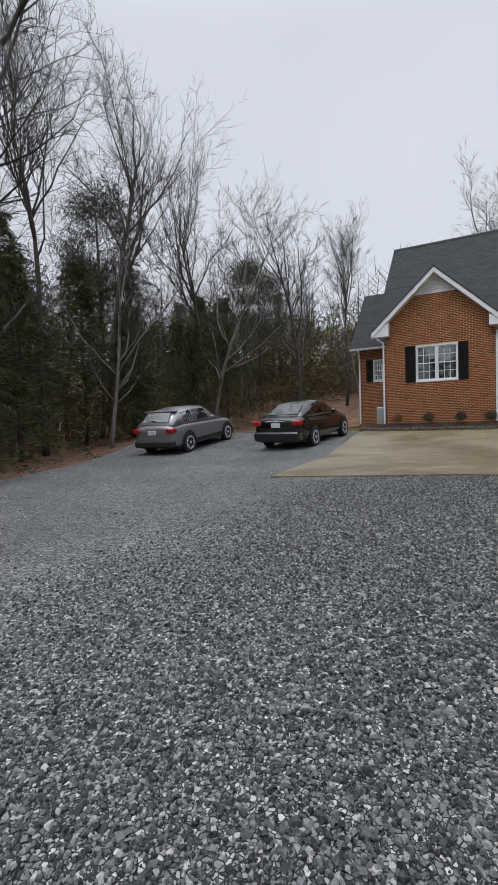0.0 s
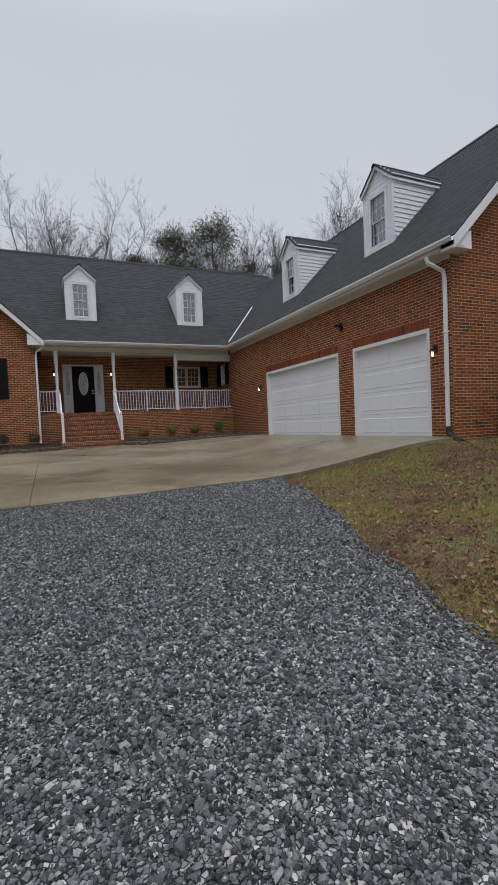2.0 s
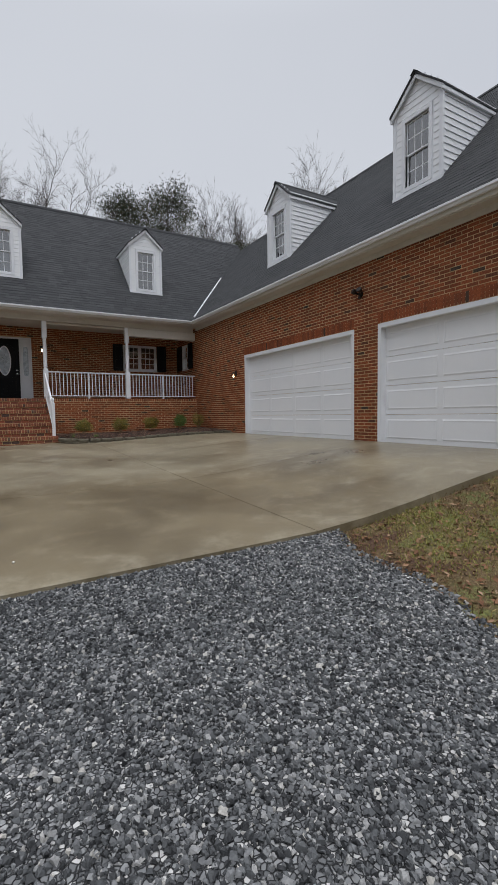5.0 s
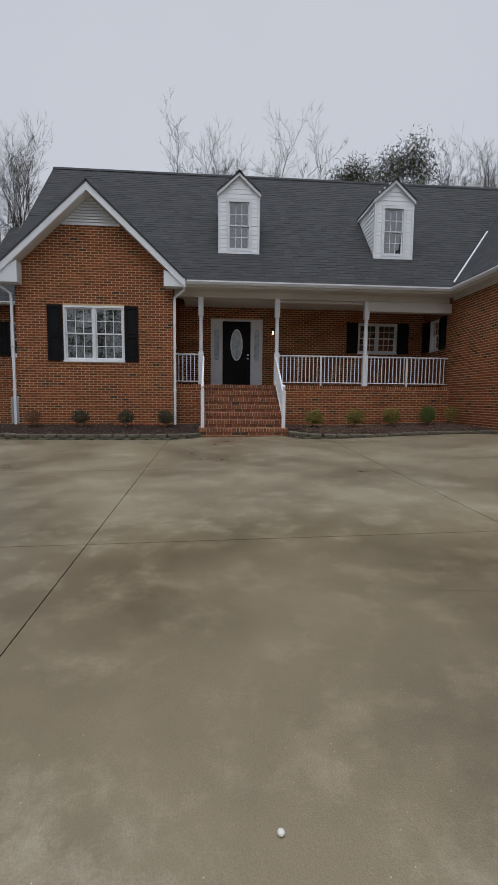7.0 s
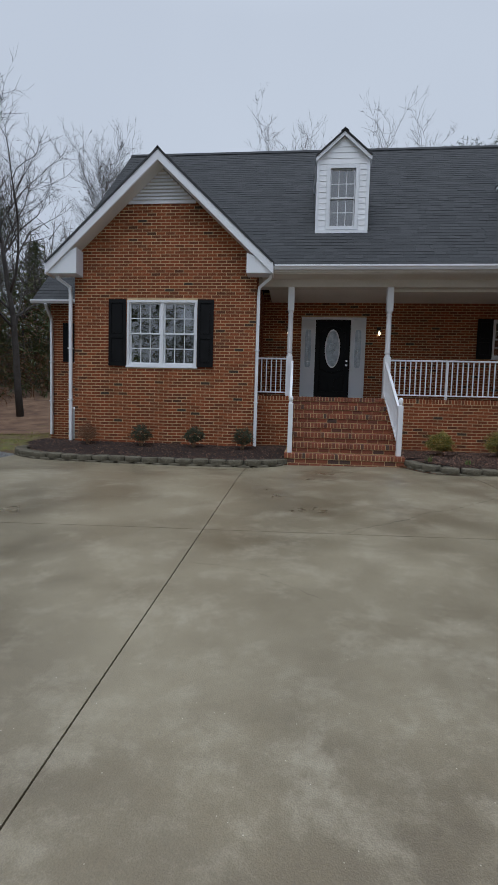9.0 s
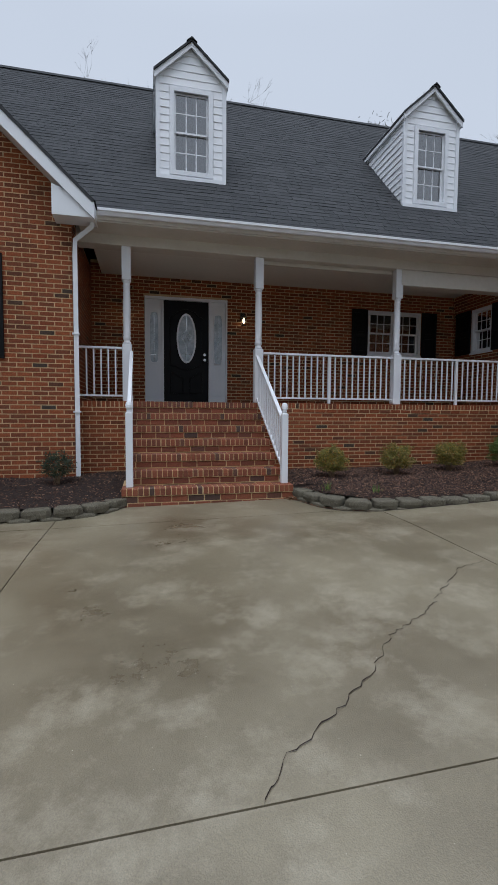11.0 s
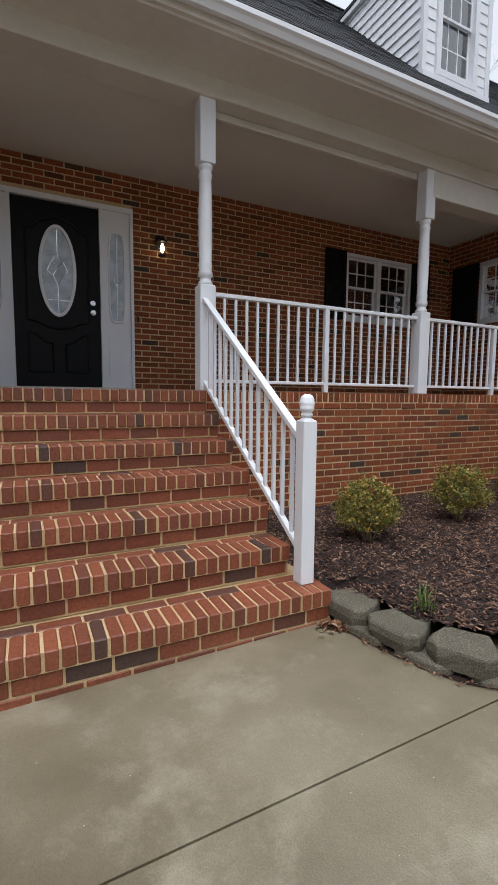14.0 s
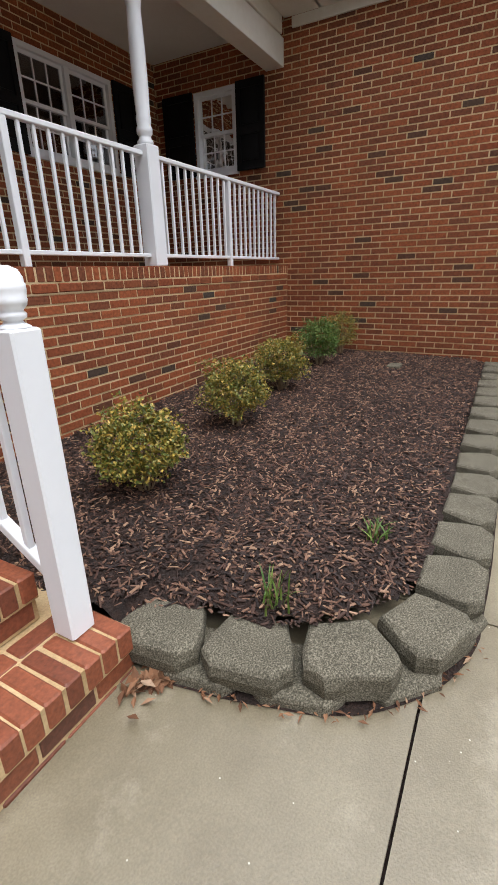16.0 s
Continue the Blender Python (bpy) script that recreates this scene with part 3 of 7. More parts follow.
class Wall:
    """A brick-faced wall: core with openings, and the brick courses on its face. to3(u, v, d): u along, v up, d out of the face."""

    def __init__(self, name, to3, u0, u1, v0, v1, holes=(), limit=None, thick=0.22, label="", bricks=True, c0=0.0, c1=0.0):
        self.to3, self.u0, self.u1, self.v0, self.v1, self.holes, self.limit, self.thick, self.bricks = to3, u0, u1, v0, v1, holes, limit, thick, bricks
        us = sorted({u0 + c0, u1 - c1, *[h[0] for h in holes], *[h[1] for h in holes]})
        vs = sorted({v0, v1, *[h[2] for h in holes], *[h[3] for h in holes]})
        b = Build()
        inside = lambda u, v: any(h[0] < u < h[1] and h[2] < v < h[3] for h in holes)
        solid = {(i, j) for i in range(len(us) - 1) for j in range(len(vs) - 1) if not inside((us[i] + us[i + 1]) / 2, (vs[j] + vs[j + 1]) / 2)}
        p = {}

        def vert(u, v, d):
            if (u, v, d) not in p:
                p[(u, v, d)] = len(b.v)
                b.v.append(tuple(to3(u, v, d)))
            return p[(u, v, d)]

        for i, j in solid:
            a, c, e, f = us[i], us[i + 1], vs[j], vs[j + 1]
            for d in (0.0, -thick):
                b.f.append((vert(a, e, d), vert(c, e, d), vert(c, f, d), vert(a, f, d)))
            for di, dj, s in ((-1, 0, ((a, e), (a, f))), (1, 0, ((c, e), (c, f))), (0, -1, ((a, e), (c, e))), (0, 1, ((a, f), (c, f)))):
                if (i + di, j + dj) not in solid:
                    (q, r), (s2, t2) = s
                    b.f.append((vert(q, r, 0.0), vert(s2, t2, 0.0), vert(s2, t2, -thick), vert(q, r, -thick)))
        if limit:
            lo = [(limit(v)[0], v) for v in (v1, limit.top)]
            hi = [(limit(v)[1], v) for v in (limit.top, v1)]
            ring = [to3(u, v, d) for d in (0.0, -thick) for u, v in lo + hi]
            b.add(ring, [(0, 1, 2, 3), (7, 6, 5, 4), (0, 4, 5, 1), (1, 5, 6, 2), (2, 6, 7, 3)])
        self.ob = tagged(part(name, b, MORTAR), label, "wall", kind="structure")

    def courses(self):
        """Each brick as (u0, u1, v0, v1)."""
        top = self.limit.top if self.limit else self.v1
        k, v = 0, self.v0
        while v + COURSE <= top + 0.01:
            e, f = v + GAP / 2, v + COURSE - GAP / 2
            if self.limit and f > self.v1:
                a, c = self.limit(f)
            else:
                a, c = self.u0, self.u1
            runs = [(a, c)]
            for h in self.holes:
                if f > h[2] and e < h[3]:
                    runs = subtract(runs, h[0], h[1])
            for a, c in runs:
                u = math.floor(a / (LONG + GAP)) * (LONG + GAP) + (k % 2) * (LONG + GAP) / 2 - (LONG + GAP)
                while u < c:
                    p, q = max(u, a), min(u + LONG, c)
                    if q - p > 0.03:
                        yield p, q, e, f
                    u += LONG + GAP
            k += 1
            v += COURSE


class Slope:
    """The raking sides of a gable: (left, right) at a height."""

    def __init__(self, left, right, base, apex, top):
        self.left, self.right, self.base, self.apex, self.top = left, right, base, apex, top

    def __call__(self, v):
        k = min(max((v - self.base) / (self.apex - self.base), 0), 1)
        mid = (self.left + self.right) / 2
        return self.left + (mid - self.left) * k, self.right + (mid - self.right) * k


WALLS = {}
FRONT = lambda y: (lambda u, v, d: (u, y - d, v))   # faces -y
WEST = lambda x: (lambda u, v, d: (x - d, u, v))    # faces -x
EAST = lambda x: (lambda u, v, d: (x + d, u, v))

WALL_Y, PORCH_Y, WING_X, WING_Y, FLOOR_Z = 0.0, 2.335, 6.24, -12.05, 1.2
WALLS["gable"] = Wall("wall_gable", FRONT(WALL_Y), -5.98, -1.86, -0.3, 4.2, holes=[(-4.76, -3.16, 1.785, 3.24)], limit=Slope(-5.98, -1.86, 4.2, 6.16, 5.36), label="red-brown brick gable wall with pale mortar")
WALLS["gable_side"] = Wall("wall_gable_side", EAST(-1.86), 0.0, 2.335, -0.3, 3.85, thick=0.2, c0=0.22, label="red-brown brick return wall beside the porch")
WALLS["gable_west"] = Wall("wall_gable_west", WEST(-5.98), 0.0, 2.2, -0.3, 3.95, thick=0.2, c0=0.22, label="red-brown brick side wall of the gable")
WALLS["porch"] = Wall("wall_porch", FRONT(PORCH_Y), -1.86, 6.24, 0.9, 4.0, c0=0.002, c1=0.002, holes=[(-0.84, 0.85, 1.2, 3.36), (4.05, 5.38, 2.36, 3.34)], label="shaded brick wall at the back of the porch")
WALLS["wing"] = Wall("wall_wing", WEST(WING_X), -12.05, 2.335, -0.4, 4.05,
                     holes=[(-8.01, -3.26, -0.45, 2.40), (-11.44, -8.69, -0.45, 2.40), (1.07, 1.70, 2.38, 3.32)], label="long brick garage wall with pale mortar")
WALLS["wing_front"] = Wall("wall_wing_front", FRONT(WING_Y), 6.24, 14.66, -0.5, 4.05, holes=[(9.25, 11.64, 1.78, 3.24)],
                           limit=Slope(6.24, 14.66, 4.05, 8.26, 7.3), c0=0.222, label="brick gable end of the garage wing")
WALLS["ext"] = Wall("wall_extension", FRONT(2.0), -7.66, -5.98, -0.3, 3.65, holes=[(-6.97, -6.50, 2.05, 3.07)], label="short brick wall set back beside the gable")
WALLS["ext_west"] = Wall("wall_extension_west", WEST(-7.66), 2.0, 7.4, -0.3, 3.65, thick=0.2, c0=0.22, label="brick end wall of the low extension")
for name, to3, a, c, z1 in (("wall_back", lambda u, v, d: (u, 9.2 + d, v), -7.6, 14.6, 3.9), ("wall_east", EAST(14.66), -12.0, 9.2, 4.0), ("wall_inner_west", WEST(-6.1), 2.2, 9.2, 3.9)):
    Wall(name, to3, a, c, -0.4, z1, label="plain brick outer wall", bricks=False)

# main gable ends above the eaves
for x, nm in ((-6.2, "wall_end_west"), (10.42, "wall_end_east")):
    tagged(part(nm, Build().prism([(0.1, 4.0), (9.2, 4.0), (4.67, 8.65)], 0.15, "x", x), VINYL), "white-sided end gable under the main roof", "wall", kind="structure")
tagged(part("floor_inside", Build().box(-7.5, 14.5, 2.5, 9.1, 0.9, 1.18), FLOORB), "floor inside the house", "floor", kind="structure")
tagged(part("floor_gable_room", Build().box(-5.8, -2.0, 0.2, 2.5, 0.9, 1.18), FLOORB), "floor inside the gable room", "floor", kind="structure")
tagged(part("ceiling_inside", Build().box(-6.0, 6.2, 2.56, 9.0, 3.75, 3.85), INSIDE), "plaster ceiling inside the house", "ceiling", kind="structure")
tagged(part("floor_garage", Build().box(6.3, 14.5, -11.9, 2.4, -0.1, -0.01), FLOORB), "concrete garage floor", "floor", kind="structure")


# ---- porch and steps core ----
RISE, TREAD = 0.1895, 0.28
PED_Y = 0.36
tagged(part("floor_porch", Build().box(-1.86, 6.23, PED_Y + 0.13, PORCH_Y - 0.002, FLOOR_Z - 0.13, FLOOR_Z - 0.006), FLOORB), "grey concrete porch floor edged with brick", "floor", kind="structure")
WALLS["pedestal"] = Wall("wall_pedestal", FRONT(PED_Y), 1.02, 6.24, -0.324, FLOOR_Z - 0.17, thick=0.25, label="low brick porch wall above the mulch bed")
WALLS["pedestal_left"] = Wall("wall_pedestal_left", FRONT(PED_Y), -1.86, -1.02, -0.324, FLOOR_Z - 0.17, thick=0.25, label="low brick porch wall beside the gable")
part("cap_core", Build().box(-1.86, 6.235, PED_Y - 0.005, PED_Y + 0.24, FLOOR_Z - 0.172, FLOOR_Z - 0.005), MORTAR, WALLS["pedestal"].ob)


# ---- roofs ----
S1, S2 = 1.031, 1.0
main_z = lambda y: 4.045 + S1 * y
wing_z = lambda x: -1.95 + S2 * x
EAVE_Y, RIDGE_Y, RIDGE_Z = -0.08, 4.67, 8.86
EAVE_X, RIDGE_X, WRZ = 5.95, 10.45, 8.5
VAL_Y = (wing_z(EAVE_X) - 4.045) / S1
VTOP = (WRZ - 4.045) / S1


class Roof:
    """A roof slope: origin at the eave, u along it, v up the slope; span(v) gives the (from, to) along the eave."""

    def __init__(self, name, origin, u, v, length, span, label, thick=0.14):
        self.o, self.u, self.v, self.length, self.span = Vector(origin), Vector(u).normalized(), Vector(v).normalized(), length, span
        self.n = self.u.cross(self.v).normalized()
        if self.n.z < 0:
            self.n = -self.n
        cuts = [length * i / 12 for i in range(13)]
        left = [self.at(span(c)[0], c) for c in cuts]
        right = [self.at(span(c)[1], c) for c in cuts]
        b = Build()
        k = len(cuts)
        b.v = [tuple(p) for p in left + right] + [tuple(p - self.n * thick) for p in left + right]
        for i in range(k - 1):
            b.f += [(i, i + 1, k + i + 1, k + i), (2 * k + i, 3 * k + i, 3 * k + i + 1, 2 * k + i + 1), (i, 2 * k + i, 2 * k + i + 1, i + 1), (k + i, k + i + 1, 3 * k + i + 1, 3 * k + i)]
        b.f += [(0, k, 3 * k, 2 * k), (k - 1, 3 * k - 1, 4 * k - 1, 2 * k - 1)]
        self.ob = tagged(part(name, b, SHINGLE), label, "roof", kind="structure")

    def at(self, u, v, d=0.0):
        return self.o + self.u * u + self.v * v + self.n * d


ROOFS = {}
GX0, GX1, GAP_Z, GEZ = -6.48, -1.50, 6.30, 3.95
GXM = (GX0 + GX1) / 2
gs = (GAP_Z - GEZ) / (GXM - GX0)


def main_left(v):
    """The main slope starts at the gable's valley, and above the gable's ridge at the house's end."""
    z = main_z(v / math.hypot(1, S1) + EAVE_Y)
    return -6.4 if z > GAP_Z else GX1 - max(z - GEZ, 0) / gs - 0.12


q1 = math.hypot(1, S1)
main_len = (RIDGE_Y - EAVE_Y) * q1
ROOFS["main"] = Roof("roof_main", (0, EAVE_Y, main_z(EAVE_Y)), (1, 0, 0), (0, 1, S1), main_len,
                     lambda v: (main_left(v), 10.5 if v / q1 + EAVE_Y > VTOP else EAVE_X + max((main_z(v / q1 + EAVE_Y) - wing_z(EAVE_X)) / S2, 0)), "dark grey asphalt-shingle main roof")
ROOFS["back"] = Roof("roof_back", (0, 9.42, main_z(EAVE_Y)), (1, 0, 0), (0, -1, S1), main_len, lambda v: (-6.4, 10.5), "dark grey asphalt-shingle back roof")
q2 = math.hypot(1, S2)
wing_len = (RIDGE_X - EAVE_X) * q2
ROOFS["wing"] = Roof("roof_wing", (EAVE_X, 0, wing_z(EAVE_X)), (0, 1, 0), (1, 0, S2), wing_len, lambda v: (-12.42, VAL_Y + (VTOP - VAL_Y) * v / wing_len), "dark grey asphalt-shingle garage roof", 0.05)
ROOFS["wing_east"] = Roof("roof_wing_east", (14.95, 0, wing_z(EAVE_X)), (0, 1, 0), (-1, 0, S2), wing_len, lambda v: (-12.42, 9.0), "dark grey asphalt-shingle garage roof, far slope", 0.05)
gl = math.hypot(GXM - GX0, GAP_Z - GEZ)
gy = lambda z: (z - 4.045) / S1
ROOFS["gable_w"] = Roof("roof_gable_west", (GX0, 0, GEZ), (0, 1, 0), (1, 0, gs), gl, lambda v: (-0.395, gy(GEZ + (GAP_Z - GEZ) * v / gl) + 0.12), "dark grey shingle slope over the front gable", 0.035)
ROOFS["gable_e"] = Roof("roof_gable_east", (GX1, 0, GEZ), (0, 1, 0), (-1, 0, gs), gl, lambda v: (-0.395, gy(GEZ + (GAP_Z - GEZ) * v / gl) + 0.12), "dark grey shingle slope over the front gable", 0.035)
Roof("roof_main_west", (0, 0.05, main_z(0.05)), (1, 0, 0), (0, 1, S1), (GAP_Z - main_z(0.05)) / S1 * q1, lambda v: (-6.4, min(GX0 + (main_z(0.05 + v / q1) - GEZ) / gs + 0.1, GXM)), "dark grey shingle slope beside the gable")
ext_len = (RIDGE_Y - 1.6) * q1
ROOFS["ext"] = Roof("roof_extension", (0, 1.6, 3.62), (1, 0, 0), (0, 1, S1), ext_len, lambda v: (-7.95, -6.15), "dark grey shingle roof of the low extension")
Roof("roof_extension_back", (0, 7.74, 3.62), (1, 0, 0), (0, -1, S1), ext_len, lambda v: (-7.95, -6.15), "dark grey shingle back roof of the low extension")
tagged(part("wall_extension_gable", Build().prism([(1.9, 3.6), (7.4, 3.6), (4.67, 6.5)], 0.15, "x", -7.72), VINYL), "white-sided end gable of the extension", "wall", kind="structure")
for nm, pts in (("ridge_main", [(-6.4, RIDGE_Y, RIDGE_Z + 0.05), (10.5, RIDGE_Y, RIDGE_Z + 0.05)]), ("ridge_wing", [(RIDGE_X, -12.42, WRZ + 0.05), (RIDGE_X, 4.3, WRZ + 0.05)]), ("ridge_gable", [(GXM, -0.39, GAP_Z + 0.03), (GXM, 2.15, GAP_Z + 0.03)])):
    b = Build()
    (ax, ay, az), (bx, by, bz) = pts
    w = 0.1
    if abs(bx - ax) > 1:
        b.prism([(ay - w, az - w - 0.012), (ay, az), (ay + w, az - w - 0.012), (ay, az - 0.03)], bx - ax, "x", ax)
    else:
        b.prism([(ax - w, az - w - 0.012), (ax, az), (ax + w, az - w - 0.012), (ax, az - 0.03)], by - ay, "y", ay)
    tagged(part(nm, b, SHINGLE), "capped shingle ridge line", "roof ridge", kind="structure")
vb = Build()
p0, p1 = Vector((EAVE_X + 0.12, VAL_Y + 0.115, wing_z(EAVE_X + 0.12) + 0.04)), Vector((EAVE_X + 2.35, VAL_Y + 2.3, wing_z(EAVE_X + 2.35) + 0.05))
vb.tube([p0, p1], 0.026, 5)
tagged(part("valley_flashing", vb, WHITE), "strip of pale metal flashing lying in the roof valley", "flashing")


# ---- eaves, soffits, gutters, beams ----
def gutter_run(name, pts, label):
    """An open K-style gutter along a line of points; the profile hangs outward."""
    b = Build()
    prof = [(0, 0), (0, -0.105), (0.03, -0.125), (0.075, -0.125), (0.10, -0.07), (0.125, -0.05), (0.125, 0.0), (0.112, 0.0), (0.112, -0.045), (0.088, -0.065), (0.068, -0.112), (0.014, -0.112), (0.014, 0)]
    pts = [Vector(p) for p in pts]
    n = len(prof)
    for i, p in enumerate(pts):
        dirs = [(pts[k + 1] - pts[k]).normalized() for k in (i - 1, i) if 0 <= k < len(pts) - 1]
        outs = [Vector((d.y, -d.x, 0)) for d in dirs]
        o = sum(outs, Vector()) / len(outs)
        o = o / max(o.dot(outs[0]), 0.3)
        b.v += [tuple(p + o * a * 0.8 + Vector((0, 0, c * 0.72))) for a, c in prof]
    for i in range(len(pts) - 1):
        b.f += [(i * n + k, i * n + (k + 1) % n, i * n + n + (k + 1) % n, i * n + n + k) for k in range(n)]
    b.f += [tuple(range(n)), tuple(range((len(pts) - 1) * n + n - 1, (len(pts) - 1) * n - 1, -1))]
    return tagged(part(name, b, WHITE), label, "gutter")


EZ = main_z(EAVE_Y) - 0.0
gutter_run("gutter", [(GX1 + 0.02, EAVE_Y - 0.0, EZ - 0.01), (EAVE_X, EAVE_Y, EZ - 0.01), (EAVE_X, -12.40, EZ + 0.02)], "white metal gutter along the porch and garage eaves")
gutter_run("gutter", [(-7.95, 1.58, 3.60), (-6.0, 1.58, 3.60)], "white metal gutter on the low extension")
tr = Build()
tr.box(GX1 - 0.28, 6.2, EAVE_Y, EAVE_Y + 0.03, 3.82, EZ - 0.02)
tr.box(EAVE_X, EAVE_X + 0.03, -12.40, EAVE_Y, 3.82, EZ - 0.02)
tagged(part("fascia_trim", tr, TRIM), "beige fascia boards behind the gutters", "trim", kind="structure")
so = Build()
so.box(GX1 - 0.28, 6.2, EAVE_Y + 0.03, PED_Y + 0.03, 3.80, 3.83)
so.box(EAVE_X + 0.03, WING_X - 0.004, -12.40, EAVE_Y + 0.05, 3.80, 3.83)
tagged(part("soffit_trim", so, TRIM), "painted eave soffit under the gutters", "trim", kind="structure")
bm_ = Build()
bm_.box(-1.855, 6.15, PED_Y + 0.03, PED_Y + 0.30, 3.64, 3.92)
tagged(soften(part("porch_beam", bm_, TRIM), 0.008), "beige painted beam over the porch posts", "beam", kind="structure")
lb = Build().box(3.72, 6.232, PED_Y + 0.05, PED_Y + 0.28, 3.36, 3.636)
tagged(soften(part("porch_beam_low", lb, TRIM), 0.006), "lower beige beam between the last post and the brick wall", "beam", kind="structure")
tagged(soften(part("beam_strip_trim", Build().box(1.145, 3.615, PED_Y + 0.19, PED_Y + 0.25, 3.575, 3.638), TRIM), 0.006), "narrow beige strip fixed under the porch beam between two posts", "trim", kind="structure")
pc = Build().box(-1.65, 6.23, PED_Y + 0.30, PORCH_Y - 0.01, 3.74, 3.78)
tagged(part("ceiling", pc, SOFFIT), "painted porch ceiling", "ceiling", kind="structure")
frieze = Build().box(WING_X - 0.035, WING_X - 0.009, -12.05, 0.3, 3.70, 3.80)
tagged(part("frieze_trim", frieze, TRIM), "beige frieze board at the top of the garage wall", "trim", kind="structure")


def gable_trim(name, x0, x1, xm, y, zb, zt, wall_x0, wall_x1, vent_z, hang=0.38):
    """Rake boards, cornice returns and a louvred gable vent on a front gable."""
    g = tagged(empty(name), "white rake boards with boxed eave returns and a slatted gable vent", "trim", kind="structure")
    for s, xe in ((-1, x0), (1, x1)):
        k = (zt - zb) / (xm - xe)
        drop = 0.25
        part("rake_board", Build().prism([(xe, zb - 0.02), (xm, zt - 0.02), (xm, zt - drop), (xe, zb - drop)], 0.035, "y", y - hang), WHITE, g)
        part("rake_soffit", Build().sheet([(xe, y - hang + 0.03, zb - drop + 0.015), (xm, y - hang + 0.03, zt - drop + 0.015), (xm, y - 0.012, zt - drop + 0.015), (xe, y - 0.012, zb - drop + 0.015)], 0.02), SOFFIT, g)
        xi = wall_x0 + 0.06 if s < 0 else wall_x1 - 0.06
        a, c = sorted((xe, xi + (0.12 if s < 0 else -0.12)))
        part("eave_return", Build().prism([(xe, zb - 0.03), (xe, zb - 0.22), (xi - s * 0.14, zb - 0.22), (xi - s * 0.14, zb - 0.03 + abs(k) * (abs(xe - xi) + 0.05) - 0.22), ], hang - 0.05, "y", y - hang + 0.036), WHITE, g)
    half = lambda z: (zt - 0.25 - z) * (xm - x0) / (zt - zb)
    h = half(vent_z)
    part("vent_frame", Build().box(xm - h - 0.02, xm + h + 0.02, y - 0.03, y - 0.013, vent_z - 0.06, vent_z + 0.01), WHITE, g)
    part("vent_back", Build().prism([(xm - h, vent_z), (xm + h, vent_z), (xm, zt - 0.25)], 0.012, "y", y - 0.012), TRIM, g)
    z = vent_z + 0.03
    while z < zt - 0.36:
        w = half(z + 0.05)
        part("slat", Build().add([(xm - w, y - 0.02, z + 0.055), (xm + w, y - 0.02, z + 0.055), (xm + w, y - 0.05, z), (xm - w, y - 0.05, z), (xm - w, y - 0.015, z + 0.045), (xm + w, y - 0.015, z + 0.045), (xm + w, y - 0.045, z - 0.01), (xm - w, y - 0.045, z - 0.01)],
                                 [(0, 1, 2, 3), (7, 6, 5, 4), (3, 2, 6, 7), (0, 4, 5, 1), (0, 3, 7, 4), (1, 5, 6, 2)]), WHITE, g)
        z += 0.075
    return g


gable_trim("gable_trim", GX0, GX1, GXM, WALL_Y, GEZ, GAP_Z, -5.98, -1.86, 5.36)
gable_trim("gable_trim", EAVE_X, 14.95, RIDGE_X, WING_Y, wing_z(EAVE_X), WRZ, 6.24, 14.66, 7.3)


# ---- windows, shutters, doors ----
def ubox(b, to3, u0, u1, v0, v1, d0, d1):
    p = [to3(u, v, d) for d in (d0, d1) for v in (v0, v1) for u in (u0, u1)]
    return b.add(p, [(0, 2, 3, 1), (4, 5, 7, 6), (0, 1, 5, 4), (2, 6, 7, 3), (0, 4, 6, 2), (1, 3, 7, 5)])


COUNT = {"window": 0, "door": 0}


